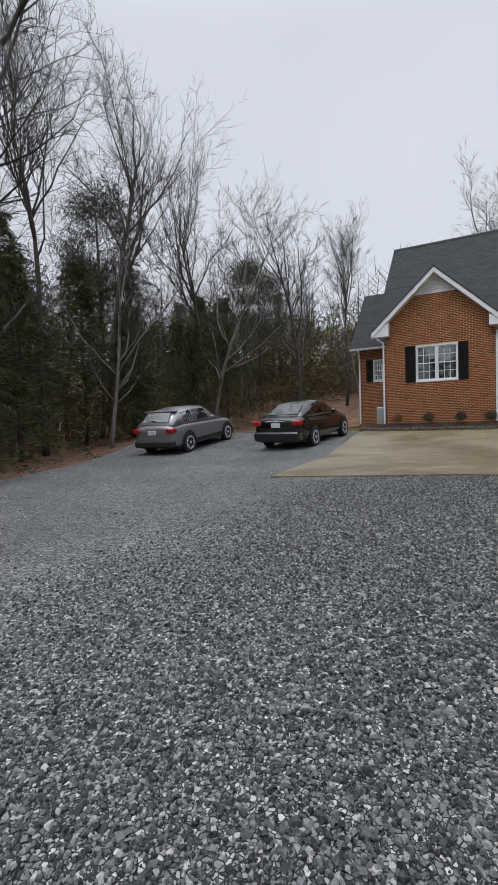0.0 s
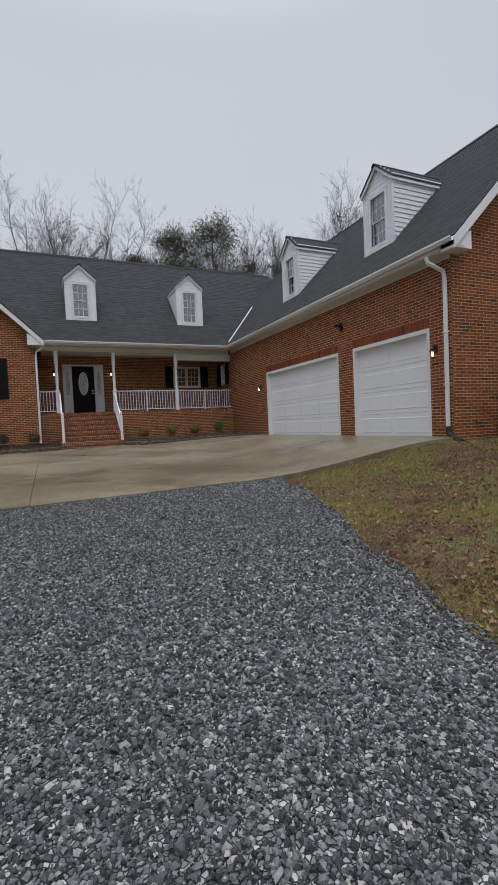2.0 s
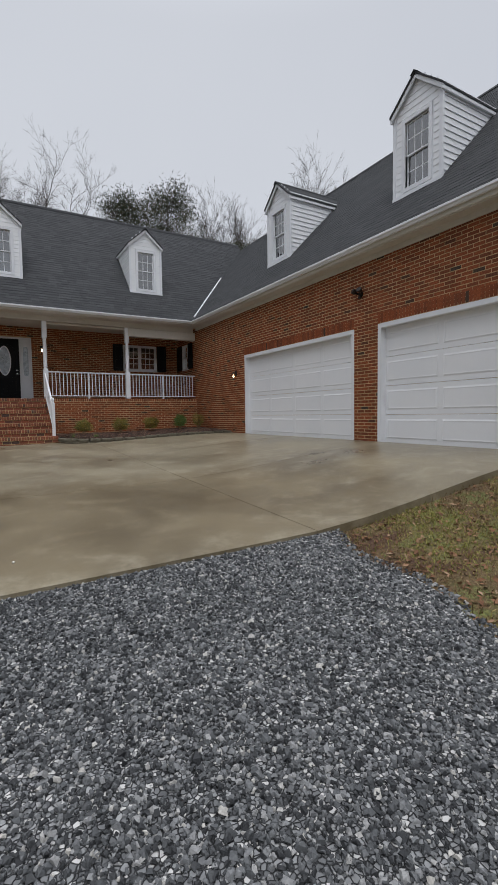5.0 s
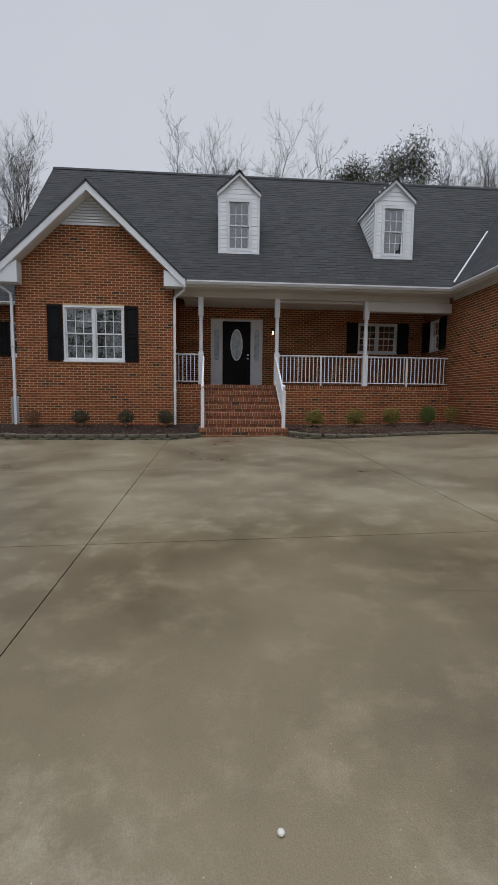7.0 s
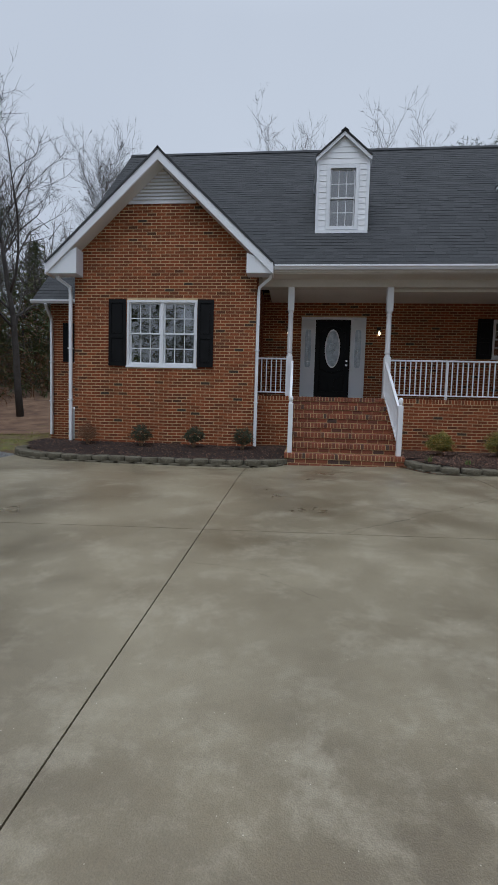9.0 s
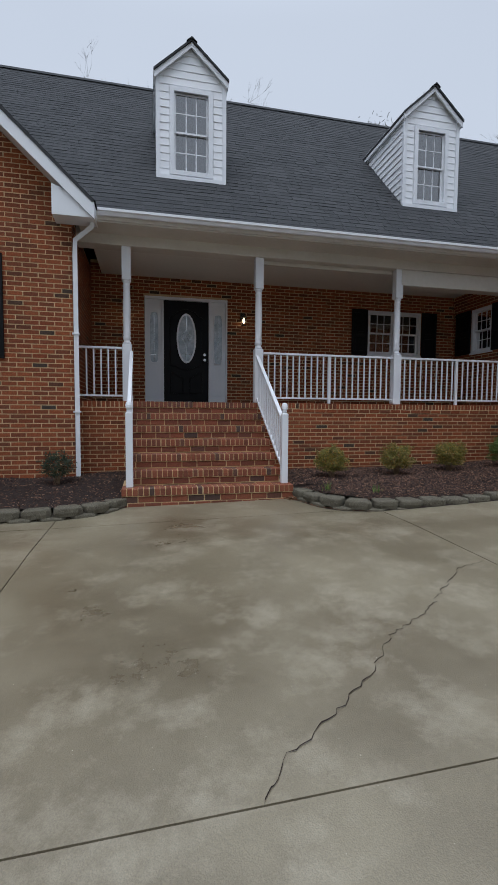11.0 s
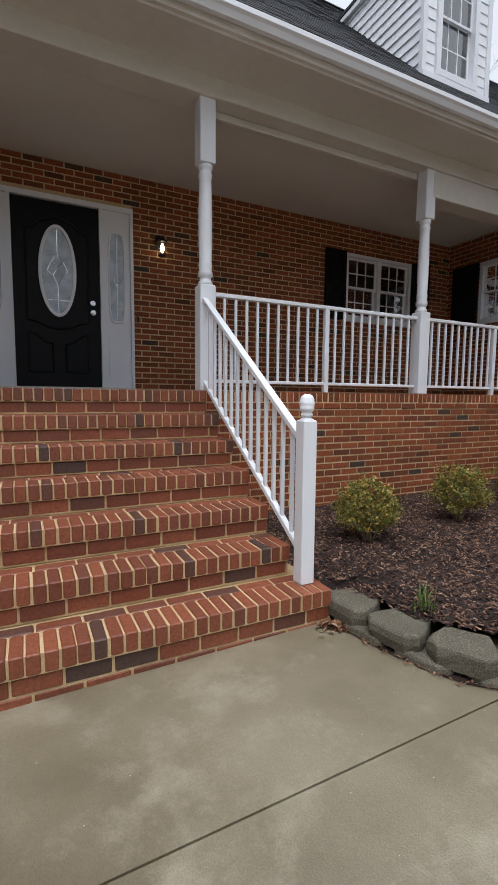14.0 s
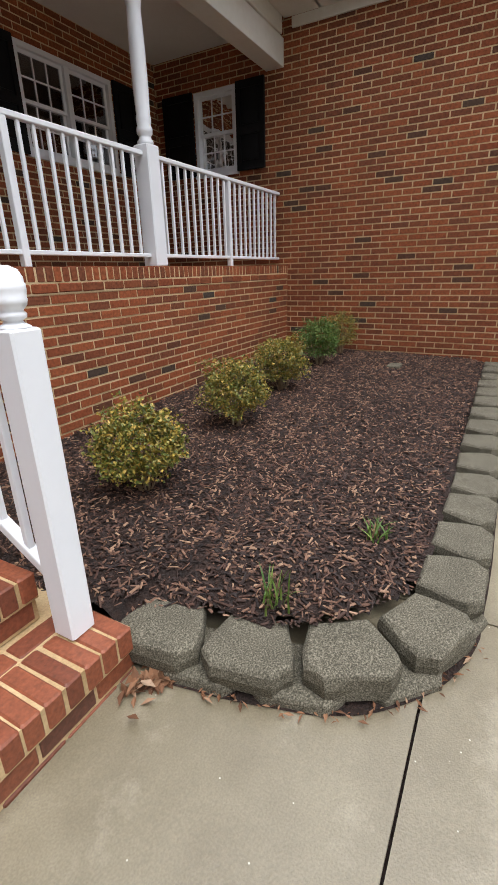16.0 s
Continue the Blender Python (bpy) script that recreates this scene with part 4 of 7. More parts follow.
def window(to3, u0, u1, v0, v1, units=2, cols=3, rows=2, label="", sill=True, back=True):
    """Double-hung units side by side: casing, mullions, two sashes each with muntins and panes."""
    COUNT["window"] += 1
    w = tagged(empty("window_%d" % COUNT["window"]), label, "window", kind="structure")
    f = Build()
    c = 0.05
    for a in ((u0, u0 + c, v0, v1), (u1 - c, u1, v0, v1), (u0 + c, u1 - c, v0, v0 + c), (u0 + c, u1 - c, v1 - c, v1)):
        ubox(f, to3, *a, -0.10, 0.012)
    part("window_frame", f, WHITE, w)
    if sill:
        part("window_sill", ubox(Build(), to3, u0 - 0.02, u1 + 0.02, v0 - 0.035, v0 - 0.002, -0.08, 0.03), WHITE, w)
    wide = (u1 - u0 - 2 * c - (units - 1) * 0.07) / units
    mid = (v0 + v1) / 2
    for k in range(units):
        a = u0 + c + k * (wide + 0.07)
        if k:
            part("mullion", ubox(Build(), to3, a - 0.069, a - 0.001, v0 + c, v1 - c, -0.09, 0.0), WHITE, w)
        for lo, hi, dep in ((v0 + c, mid + 0.018, -0.068), (mid - 0.018, v1 - c, -0.035)):
            s = part("sash", Build(), WHITE, w)
            b = Build()
            r = 0.034
            for q in ((a, a + r, lo, hi), (a + wide - r, a + wide, lo, hi), (a + r, a + wide - r, lo, lo + r), (a + r, a + wide - r, hi - r, hi)):
                ubox(b, to3, *q, dep - 0.03, dep)
            s.data = b.mesh("sash", WHITE)
            g0, g1, h0, h1 = a + r, a + wide - r, lo + r, hi - r
            mb = Build()
            for i in range(1, cols):
                u = g0 + (g1 - g0) * i / cols
                ubox(mb, to3, u - 0.008, u + 0.008, h0, h1, dep - 0.02, dep - 0.006)
            for i in range(1, rows):
                v = h0 + (h1 - h0) * i / rows
                ubox(mb, to3, g0, g1, v - 0.008, v + 0.008, dep - 0.019, dep - 0.007)
            part("muntins", mb, WHITE, s)
            p = part("pane", ubox(Build(), to3, g0, g1, h0, h1, dep - 0.017, dep - 0.013), GLASS, s)
            p.visible_shadow = False
    if back:
        # a shallow dim room behind the glass
        room = Build()
        ubox(room, to3, u0 - 0.5, u1 + 0.5, v0 - 0.6, v1 + 0.3, -1.6, -1.56)
        part("room_wall", room, INSIDE, w)
    return w


def shutter(to3, u0, u1, v0, v1):
    """Raised-panel shutter: stiles, rails and two sunk panels."""
    s = tagged(empty("shutter"), "black raised-panel window shutter on brick", "shutter", "window shutters")
    b = Build()
    st, mid = 0.055, v0 + (v1 - v0) * 0.45
    for q in ((u0, u0 + st, v0, v1), (u1 - st, u1, v0, v1), (u0 + st, u1 - st, v0, v0 + 0.08), (u0 + st, u1 - st, v1 - 0.08, v1), (u0 + st, u1 - st, mid - 0.04, mid + 0.04)):
        ubox(b, to3, *q, 0.012, 0.045)
    part("shutter_frame", b, BLACK, s)
    for lo, hi in ((v0 + 0.08, mid - 0.04), (mid + 0.04, v1 - 0.08)):
        p = Build()
        ubox(p, to3, u0 + st, u1 - st, lo, hi, 0.010, 0.024)
        k = 0.03
        ubox(p, to3, u0 + st + k, u1 - st - k, lo + k, hi - k, 0.024, 0.036)
        part("panel", p, BLACK, s)
    return s


GW = FRONT(WALL_Y)
window(GW, -4.76, -3.16, 1.785, 3.24, label="white double window with divided panes in brick")
shutter(GW, -5.17, -4.775, 1.78, 3.25)
shutter(GW, -3.145, -2.79, 1.78, 3.25)
PW = FRONT(PORCH_Y)
window(PW, 4.05, 5.38, 2.36, 3.34, label="white double window with divided panes under the porch")
shutter(PW, 3.66, 4.035, 2.34, 3.35)
shutter(PW, 5.395, 5.77, 2.34, 3.35)
SW = WEST(WING_X)
window(SW, 1.07, 1.70, 2.38, 3.32, units=1, label="narrow white window with divided panes under the porch")
shutter(SW, 1.715, 2.19, 2.37, 3.33)
shutter(SW, 0.66, 1.055, 2.37, 3.33)
WF = FRONT(WING_Y)
window(WF, 9.25, 11.64, 1.78, 3.24, units=3, label="white triple window with divided panes in the garage gable")
shutter(WF, 8.86, 9.235, 1.77, 3.25)
shutter(WF, 11.655, 12.05, 1.77, 3.25)
WF2 = FRONT(WING_Y - 0.05)
window(WF2, 10.10, 10.80, 5.02, 6.28, units=1, label="white upper window in the garage gable", back=False)
# black panel over solid brick, imitating the darkness of a room behind the panes
tagged(part("blind_panel", ubox(Build(), WF2, 10.115, 10.785, 5.035, 6.265, -0.043, -0.036), BLACK), "black panel standing in for an unlit room behind the upper gable window", "window backing", kind="structure")
shutter(WF, 9.72, 10.085, 5.0, 6.3)
shutter(WF, 10.815, 11.18, 5.0, 6.3)
EW = FRONT(2.0)
window(EW, -6.97, -6.50, 2.05, 3.07, units=1, label="small white window beside the gable")
shutter(EW, -7.29, -6.985, 2.04, 3.08)


def ring(b, to3, cu, cv, ru, rv, w, d0, d1, n=40):
    """A flat oval ring of width w."""
    vs = []
    for k, d in ((1, d0), (1, d1), (0, d1), (0, d0)):
        vs += [to3(cu + (ru + w * k) * math.cos(2 * math.pi * i / n), cv + (rv + w * k) * math.sin(2 * math.pi * i / n), d) for i in range(n)]
    return b.add(vs, [(k * n + i, k * n + (i + 1) % n, ((k + 1) % 4) * n + (i + 1) % n, ((k + 1) % 4) * n + i) for k in range(4) for i in range(n)])


def oval(b, to3, cu, cv, ru, rv, d0, d1, n=40, power=2.0):
    def at(i, d):
        c, s = math.cos(2 * math.pi * i / n), math.sin(2 * math.pi * i / n)
        return to3(cu + ru * math.copysign(abs(c) ** (2 / power), c), cv + rv * math.copysign(abs(s) ** (2 / power), s), d)
    vs = [at(i, d) for d in (d0, d1) for i in range(n)]
    return b.add(vs, [tuple(range(n)), tuple(range(2 * n - 1, n - 1, -1))] + [(i, i + n, (i + 1) % n + n, (i + 1) % n) for i in range(n)])


def front_door():
    d = tagged(empty("door_1", 0, PORCH_Y, FLOOR_Z), "black front door with an oval leaded light between white sidelights", "door", kind="structure")
    d.matrix_world = Matrix()
    z0 = FLOOR_Z + 0.05
    fr = Build()
    for q in ((-0.835, 0.85, 3.31, 3.365), (-0.835, -0.80, z0, 3.31), (0.815, 0.85, z0, 3.31), (-0.50, -0.46, z0, 3.31), (0.46, 0.50, z0, 3.31)):
        ubox(fr, PW, *q, -0.12, 0.02)
    part("door_frame", fr, WHITE, d)
    part("threshold", ubox(Build(), PW, -0.84, 0.85, FLOOR_Z - 0.004, z0, -0.12, 0.05), TRIM, d)
    leaf = part("door_leaf", soft_leaf(), BLACK, d, "black panelled door leaf")
    mould = Build()
    ring(mould, PW, 0, 2.55, 0.165, 0.47, 0.035, -0.03, 0.0)
    part("oval_rim", mould, WHITE, leaf, "pale oval rim of the door light")
    part("oval_glass", oval(Build(), PW, 0, 2.55, 0.165, 0.47, -0.03, -0.018), FROST, leaf, "leaded oval glass")
    came = Build()
    for pts in ([(0, 2.09), (0, 2.4)], [(0, 2.7), (0, 3.0)], [(-0.12, 2.23), (0.12, 2.23)], [(0, 2.4), (-0.05, 2.5), (0, 2.6), (0.05, 2.5), (0, 2.4)], [(0, 2.6), (-0.06, 2.66), (0, 2.76), (0.06, 2.66), (0, 2.6)], [(-0.05, 2.5), (-0.11, 2.55), (-0.06, 2.66)], [(0.05, 2.5), (0.11, 2.55), (0.06, 2.66)]):
        came.tube([PW(u, v, -0.014) for u, v in pts], 0.005, 4)
    part("came", came, CHROME, leaf)
    arch = Build()
    arch.tube([PW(u, v, -0.029) for u, v in [(-0.33, 2.0), (-0.33, 2.98), (-0.25, 3.0), (-0.18, 3.08), (0, 3.14), (0.18, 3.08), (0.25, 3.0), (0.33, 2.98), (0.33, 2.0), (0.22, 1.98), (0.13, 1.93), (0, 1.91), (-0.13, 1.93), (-0.22, 1.98), (-0.33, 2.0)]], 0.014, 6)
    part("panel_moulding", arch, BLACK, leaf)
    for s in (-1, 1):
        p = Build()
        p.tube([PW(s * u, v, -0.029) for u, v in [(0.07, 1.42), (0.32, 1.42), (0.32, 1.86), (0.24, 1.84), (0.15, 1.76), (0.07, 1.74), (0.07, 1.42)]], 0.014, 6)
        part("panel_moulding", p, BLACK, leaf)
    kb = Build()
    for v in (2.12, 2.23):
        oval(kb, PW, 0.375, v, 0.03, 0.03, -0.03, 0.0, 16)
        oval(kb, PW, 0.375, v, 0.022, 0.022, 0.0, 0.05 if v < 2.2 else 0.012, 16)
    part("door_knob", kb, CHROME, leaf, "bright metal knob and deadbolt", smooth=False)
    for s in (-1, 1):
        a, c = (-0.80, -0.50) if s < 0 else (0.50, 0.815)
        m = (a + c) / 2
        sp = part("sidelight", ubox(Build(), PW, a, c, z0, 3.31, -0.10, -0.02), WHITE, d)
        part("sidelight_glass", oval(Build(), PW, m, 2.55, 0.085, 0.50, -0.02, -0.012, 40, 5.0), FROST, sp, "tall leaded glass")
        cm = Build()
        cm.tube([PW(m, 2.07, -0.009), PW(m, 3.03, -0.009)], 0.004, 4)
        cm.tube([PW(m + u, v, -0.009) for u, v in [(0, 2.45), (-0.04, 2.52), (0, 2.59), (0.04, 2.52), (0, 2.45)]], 0.004, 4)
        cm.tube([PW(m + u, v, -0.009) for u, v in [(-0.085, 2.2), (0.085, 2.2)]], 0.004, 4)
        part("came", cm, CHROME, sp)
        part("sidelight_rim", ring_rect(m, 2.55, 0.10, 0.53), WHITE, sp)
        part("lower_panel", ubox(Build(), PW, a + 0.05, c - 0.05, z0 + 0.12, 1.85, -0.02, -0.008), WHITE, sp)
    return d


def soft_leaf():
    b = Build()
    ubox(b, PW, -0.457, 0.457, FLOOR_Z + 0.055, 3.305, -0.075, -0.03)
    return b


def ring_rect(cu, cv, ru, rv):
    b, n = Build(), 40
    def at(i, k, d):
        c, s = math.cos(2 * math.pi * i / n), math.sin(2 * math.pi * i / n)
        e = 2 / 5.0
        return PW(cu + (ru - 0.018 * k) * math.copysign(abs(c) ** e, c), cv + (rv - 0.025 * k) * math.copysign(abs(s) ** e, s), d)
    vs = [at(i, k, d) for k, d in ((0, -0.02), (0, 0.0), (1, 0.0), (1, -0.02)) for i in range(n)]
    return b.add(vs, [(k * n + i, k * n + (i + 1) % n, ((k + 1) % 4) * n + (i + 1) % n, ((k + 1) % 4) * n + i) for k in range(4) for i in range(n)])


front_door()
tagged(soften(part("doormat", Build().box(-0.5, 0.62, 1.55, 2.1, FLOOR_Z - 0.004, FLOOR_Z + 0.012), PLASTIC), 0.006), "thin black doormat on the porch floor", "doormat")


def garage_door(y0, y1, z0, z1, cols):
    """Sectional door: four sections with sunk panels, inside a white jamb."""
    COUNT["door"] += 1
    d = tagged(empty("garage_door_%d" % COUNT["door"]), "white sectional garage door, closed, in a brick wall", "garage door", kind="structure")
    j = Build()
    t = 0.085
    for q in ((y0, y0 + t, z0, z1), (y1 - t, y1, z0, z1), (y0 + t, y1 - t, z1 - t, z1)):
        ubox(j, SW, *q, -0.20, 0.006)
    part("door_jamb", j, WHITE, d)
    a, c, h = y0 + t, y1 - t, (z1 - t - z0) / 4
    for i in range(4):
        lo, hi = z0 + h * i + 0.004, z0 + h * (i + 1) - 0.004
        s = part("door_section", ubox(Build(), SW, a, c, lo, hi, -0.17, -0.13), GARAGE, d)
        for k in range(cols):
            w = (c - a) / cols
            p, q = a + w * k + 0.05, a + w * (k + 1) - 0.05
            b = Build()
            e, f = lo + 0.09, hi - 0.09
            outer = [(p, e), (q, e), (q, f), (p, f)]
            inner = [(p + 0.03, e + 0.03), (q - 0.03, e + 0.03), (q - 0.03, f - 0.03), (p + 0.03, f - 0.03)]
            top = [(p + 0.05, e + 0.045), (q - 0.05, e + 0.045), (q - 0.05, f - 0.045), (p + 0.05, f - 0.045)]
            vs = [SW(u, v, -0.1295) for u, v in outer] + [SW(u, v, -0.121) for u, v in inner] + [SW(u, v, -0.124) for u, v in top]
            b.add(vs, [(r, (r + 1) % 4, 4 + (r + 1) % 4, 4 + r) for r in range(4)] + [(4 + r, 4 + (r + 1) % 4, 8 + (r + 1) % 4, 8 + r) for r in range(4)] + [(8, 9, 10, 11)])
            part("embossed_panel", b, GARAGE, s)
    part("bottom_seal", ubox(Build(), SW, a, c, z0 - 0.03, z0 + 0.004, -0.165, -0.135), PLASTIC, d)


garage_door(-8.01, -3.26, 0.0, 2.40, 4)
garage_door(-11.44, -8.69, 0.0, 2.40, 2)
tagged(part("threshold_trim", Build().box(6.15, 6.45, -11.6, -3.1, -0.25, 0.0), CONCRETE), "concrete lip under the garage doors", "threshold", kind="structure")


# ---- dormers ----
def dormer():
    """A small gabled dormer, its front at the local origin's base, facing -y; the roof behind rises at the main pitch."""
    d = empty("dormer")
    hw, ze, za, depth = 0.565, 1.69, 2.19, 2.3
    F = lambda u, v, dd: (u, -dd, v)
    w0, w1, wz0, wz1 = -0.29, 0.29, 0.13, 1.42
    core = Build()
    for q in ((-hw, w0, -0.05, ze), (w1, hw, -0.05, ze), (w0, w1, -0.05, wz0), (w0, w1, wz1, ze)):
        ubox(core, F, *q, -0.12, 0.0)
    core.prism([(-hw, ze), (hw, ze), (0, za)], 0.12, "y", 0.0)
    for s in (-1, 1):
        core.prism([(0.0, -0.05), (0.0, ze), (1.75, ze)], s * -0.06, "x", s * hw)
    part("dormer_wall", core, VINYL, d)
    lap = 0.125
    z = 0.02
    while z < za - 0.1:
        top = min(z + lap, za - 0.02)
        lim = hw if z < ze else hw * (za - z) / (za - ze)
        for a, c in subtract([(-lim, lim)], w0 - 0.09, w1 + 0.09) if wz0 - 0.1 < z + lap / 2 < wz1 + 0.08 else [(-lim, lim)]:
            if c - a > 0.04:
                b = Build().add([F(a, z, 0.014), F(c, z, 0.014), F(c, top, 0.004), F(a, top, 0.004), F(a, z, 0.0), F(c, z, 0.0)], [(0, 1, 2, 3), (0, 4, 5, 1), (0, 3, 4), (1, 5, 2)])
                part("siding_board", b, VINYL, d)
        if z < ze - 0.02:
            for s in (-1, 1):
                x = s * hw
                y1 = z / S1
                b = Build().add([(x + s * 0.022, 0.0, z), (x + s * 0.022, y0_for(z), z), (x + s * 0.004, y0_for(top), top), (x + s * 0.004, 0.0, top), (x, 0.0, z), (x, y0_for(z), z)], [(0, 1, 2, 3), (0, 4, 5, 1), (0, 3, 4)])
                part("siding_board", b, VINYL, d)
        z += lap
    for s in (-1, 1):
        part("corner_board", Build().box(s * hw - 0.035, s * hw + 0.035, -0.03, 0.03, -0.03, ze + 0.02), WHITE, d)
    part("skirt_board", Build().box(-hw - 0.03, hw + 0.03, -0.045, 0.01, -0.06, 0.03), WHITE, d)
    for s in (-1, 1):
        b = Build()
        k = (za - ze) / hw
        o = 0.07
        p = [(0, za + 0.06), (s * (hw + o), za + 0.06 - k * (hw + o) - 0.0)]
        b.prism([p[0], p[1], (p[1][0], p[1][1] - 0.04), (0, za + 0.02)], depth + 0.11, "y", -0.11)
        part("dormer_roof", b, SHINGLE, d)
        r = Build().prism([(0, za + 0.015), (s * (hw + o), za + 0.015 - k * (hw + o)), (s * (hw + o - 0.01), za - 0.075 - k * (hw + o)), (0, za - 0.07)], 0.03, "y", -0.085)
        part("rake_board", r, WHITE, d)
        part("eave_board", Build().box(s * (hw + 0.024), s * (hw + o - 0.005), -0.08, 1.72, za - 0.06 - k * (hw + o), za + 0.0 - k * (hw + o)), WHITE, d)
    part("ridge_cap", Build().prism([(-0.09, za + 0.0), (0, za + 0.078), (0.09, za + 0.0), (0, za + 0.05)], depth + 0.13, "y", -0.13), SHINGLE, d)
    fr = Build()
    c = 0.075
    for q in ((w0 - c, w0, wz0 - c, wz1 + c), (w1, w1 + c, wz0 - c, wz1 + c), (w0, w1, wz1, wz1 + c), (w0, w1, wz0 - c, wz0)):
        ubox(fr, F, *q, -0.1, 0.035)
    wf = part("window_frame", fr, WHITE, d)
    mid = (wz0 + wz1) / 2
    for lo, hi, dep in ((wz0, mid + 0.015, -0.05), (mid - 0.015, wz1, -0.02)):
        sb, r = Build(), 0.03
        for q in ((w0, w0 + r, lo, hi), (w1 - r, w1, lo, hi), (w0 + r, w1 - r, lo, lo + r), (w0 + r, w1 - r, hi - r, hi)):
            ubox(sb, F, *q, dep - 0.025, dep)
        for i in (1, 2):
            u = w0 + r + (w1 - w0 - 2 * r) * i / 3
            ubox(sb, F, u - 0.008, u + 0.008, lo + r, hi - r, dep - 0.018, dep - 0.006)
        v = (lo + hi) / 2
        ubox(sb, F, w0 + r, w1 - r, v - 0.008, v + 0.008, dep - 0.017, dep - 0.007)
        part("sash", sb, WHITE, d)
        pn = part("pane", ubox(Build(), F, w0 + r, w1 - r, lo + r, hi - r, dep - 0.015, dep - 0.011), GLASS, d)
        pn.visible_shadow = False
    part("curtain", ubox(Build(), F, w0, w1, wz0, wz1, -0.16, -0.15), INSIDE, d)
    return tagged(d, "white-sided gabled dormer with a divided-pane window on the shingle roof", "dormer", "roof dormers")


def y0_for(z):
    return max(z / S1, 0.0)


dm = dormer()
dm.matrix_world = pose(-0.025, 0.955, 5.03)
copy_thing(dm, pose(4.59, 0.955, 5.03))
copy_thing(dm, pose(7.03, -4.03, 5.09, 0, 0, -90))
copy_thing(dm, pose(7.03, -8.96, 5.09, 0, 0, -90))


# ---- porch posts, rails ----
def porch_post():
    p = empty("porch_post")
    b = Build()
    b.bevel_box(-0.074, 0.074, -0.074, 0.074, 0, 0.92, 0.008)
    part("base_block", b, WHITE, p)
    prof = [(0.062, 0.92), (0.066, 0.945), (0.05, 0.965), (0.05, 0.985), (0.063, 1.0), (0.065, 1.03), (0.054, 1.06), (0.06, 1.085), (0.06, 1.11), (0.055, 1.13), (0.061, 1.3), (0.06, 1.55), (0.055, 1.74), (0.053, 1.81), (0.06, 1.825), (0.06, 1.85), (0.051, 1.865), (0.054, 1.885), (0.064, 1.90), (0.064, 1.925)]
    part("turned_shaft", Build().lathe(prof, 0, 0, 20), WHITE, p, smooth=True)
    part("top_block", Build().bevel_box(-0.072, 0.072, -0.072, 0.072, 1.925, 2.445, 0.008), WHITE, p)
    return tagged(p, "white turned wooden porch post with square blocks", "porch post", "porch posts")


POST_Y = 0.485
pp = porch_post()
pp.matrix_world = pose(-1.11, POST_Y, FLOOR_Z)
for x in (1.07, 3.69):
    copy_thing(pp, pose(x, POST_Y, FLOOR_Z))


def railing(x0, x1, mids, label="white metal porch railing with square balusters"):
    r = tagged(empty("porch_railing"), label, "railing", "porch railings")
    y, z = POST_Y, FLOOR_Z
    part("top_rail", Build().bevel_box(x0, x1, y - 0.024, y + 0.024, z + 0.835, z + 0.872, 0.006), WHITE, r)
    part("bottom_rail", Build().bevel_box(x0, x1, y - 0.016, y + 0.016, z + 0.075, z + 0.105, 0.005), WHITE, r)
    for m in mids:
        part("rail_post", Build().bevel_box(m - 0.026, m + 0.026, y - 0.026, y + 0.026, z, z + 0.835, 0.005), WHITE, r)
    n = round((x1 - x0) / 0.113)
    first = None
    for i in range(1, n):
        x = x0 + (x1 - x0) * i / n
        if any(abs(x - m) < 0.04 for m in mids):
            continue
        if first is None:
            first = Build().bevel_box(-0.012, 0.012, -0.012, 0.012, 0.105, 0.835, 0.003).mesh("baluster", WHITE)
        o = new("baluster", first)
        o.parent = r
        o.location = (x, y, z)
    return r


railing(1.142, 3.618, [2.38])
railing(3.762, 6.228, [4.97])
railing(-1.85, -1.182, [], "short white metal porch railing beside the gable wall")

Y0, XS = -1.37, 1.02


def newel():
    n = empty("newel_post")
    part("post", Build().bevel_box(-0.045, 0.045, -0.045, 0.045, 0, 0.955, 0.006), WHITE, n)
    prof = [(0.044, 0.93), (0.044, 0.934), (0.028, 0.942), (0.024, 0.948), (0.036, 0.955), (0.038, 0.965), (0.03, 0.972), (0.042, 0.985), (0.046, 1.0), (0.044, 1.003), (0.047, 1.02), (0.047, 1.035), (0.044, 1.038), (0.044, 1.05), (0.034, 1.068), (0.012, 1.078)]
    part("finial", Build().lathe([(q * 0.92, z + 0.025) for q, z in prof], 0, 0, 20), WHITE, n, smooth=True)
    return tagged(n, "square white newel post with a turned acorn finial", "newel post", "stair newels")


nw = newel()
nw.matrix_world = pose(1.032, -1.215, 0.062)
copy_thing(nw, pose(-1.03, -1.215, 0.062))


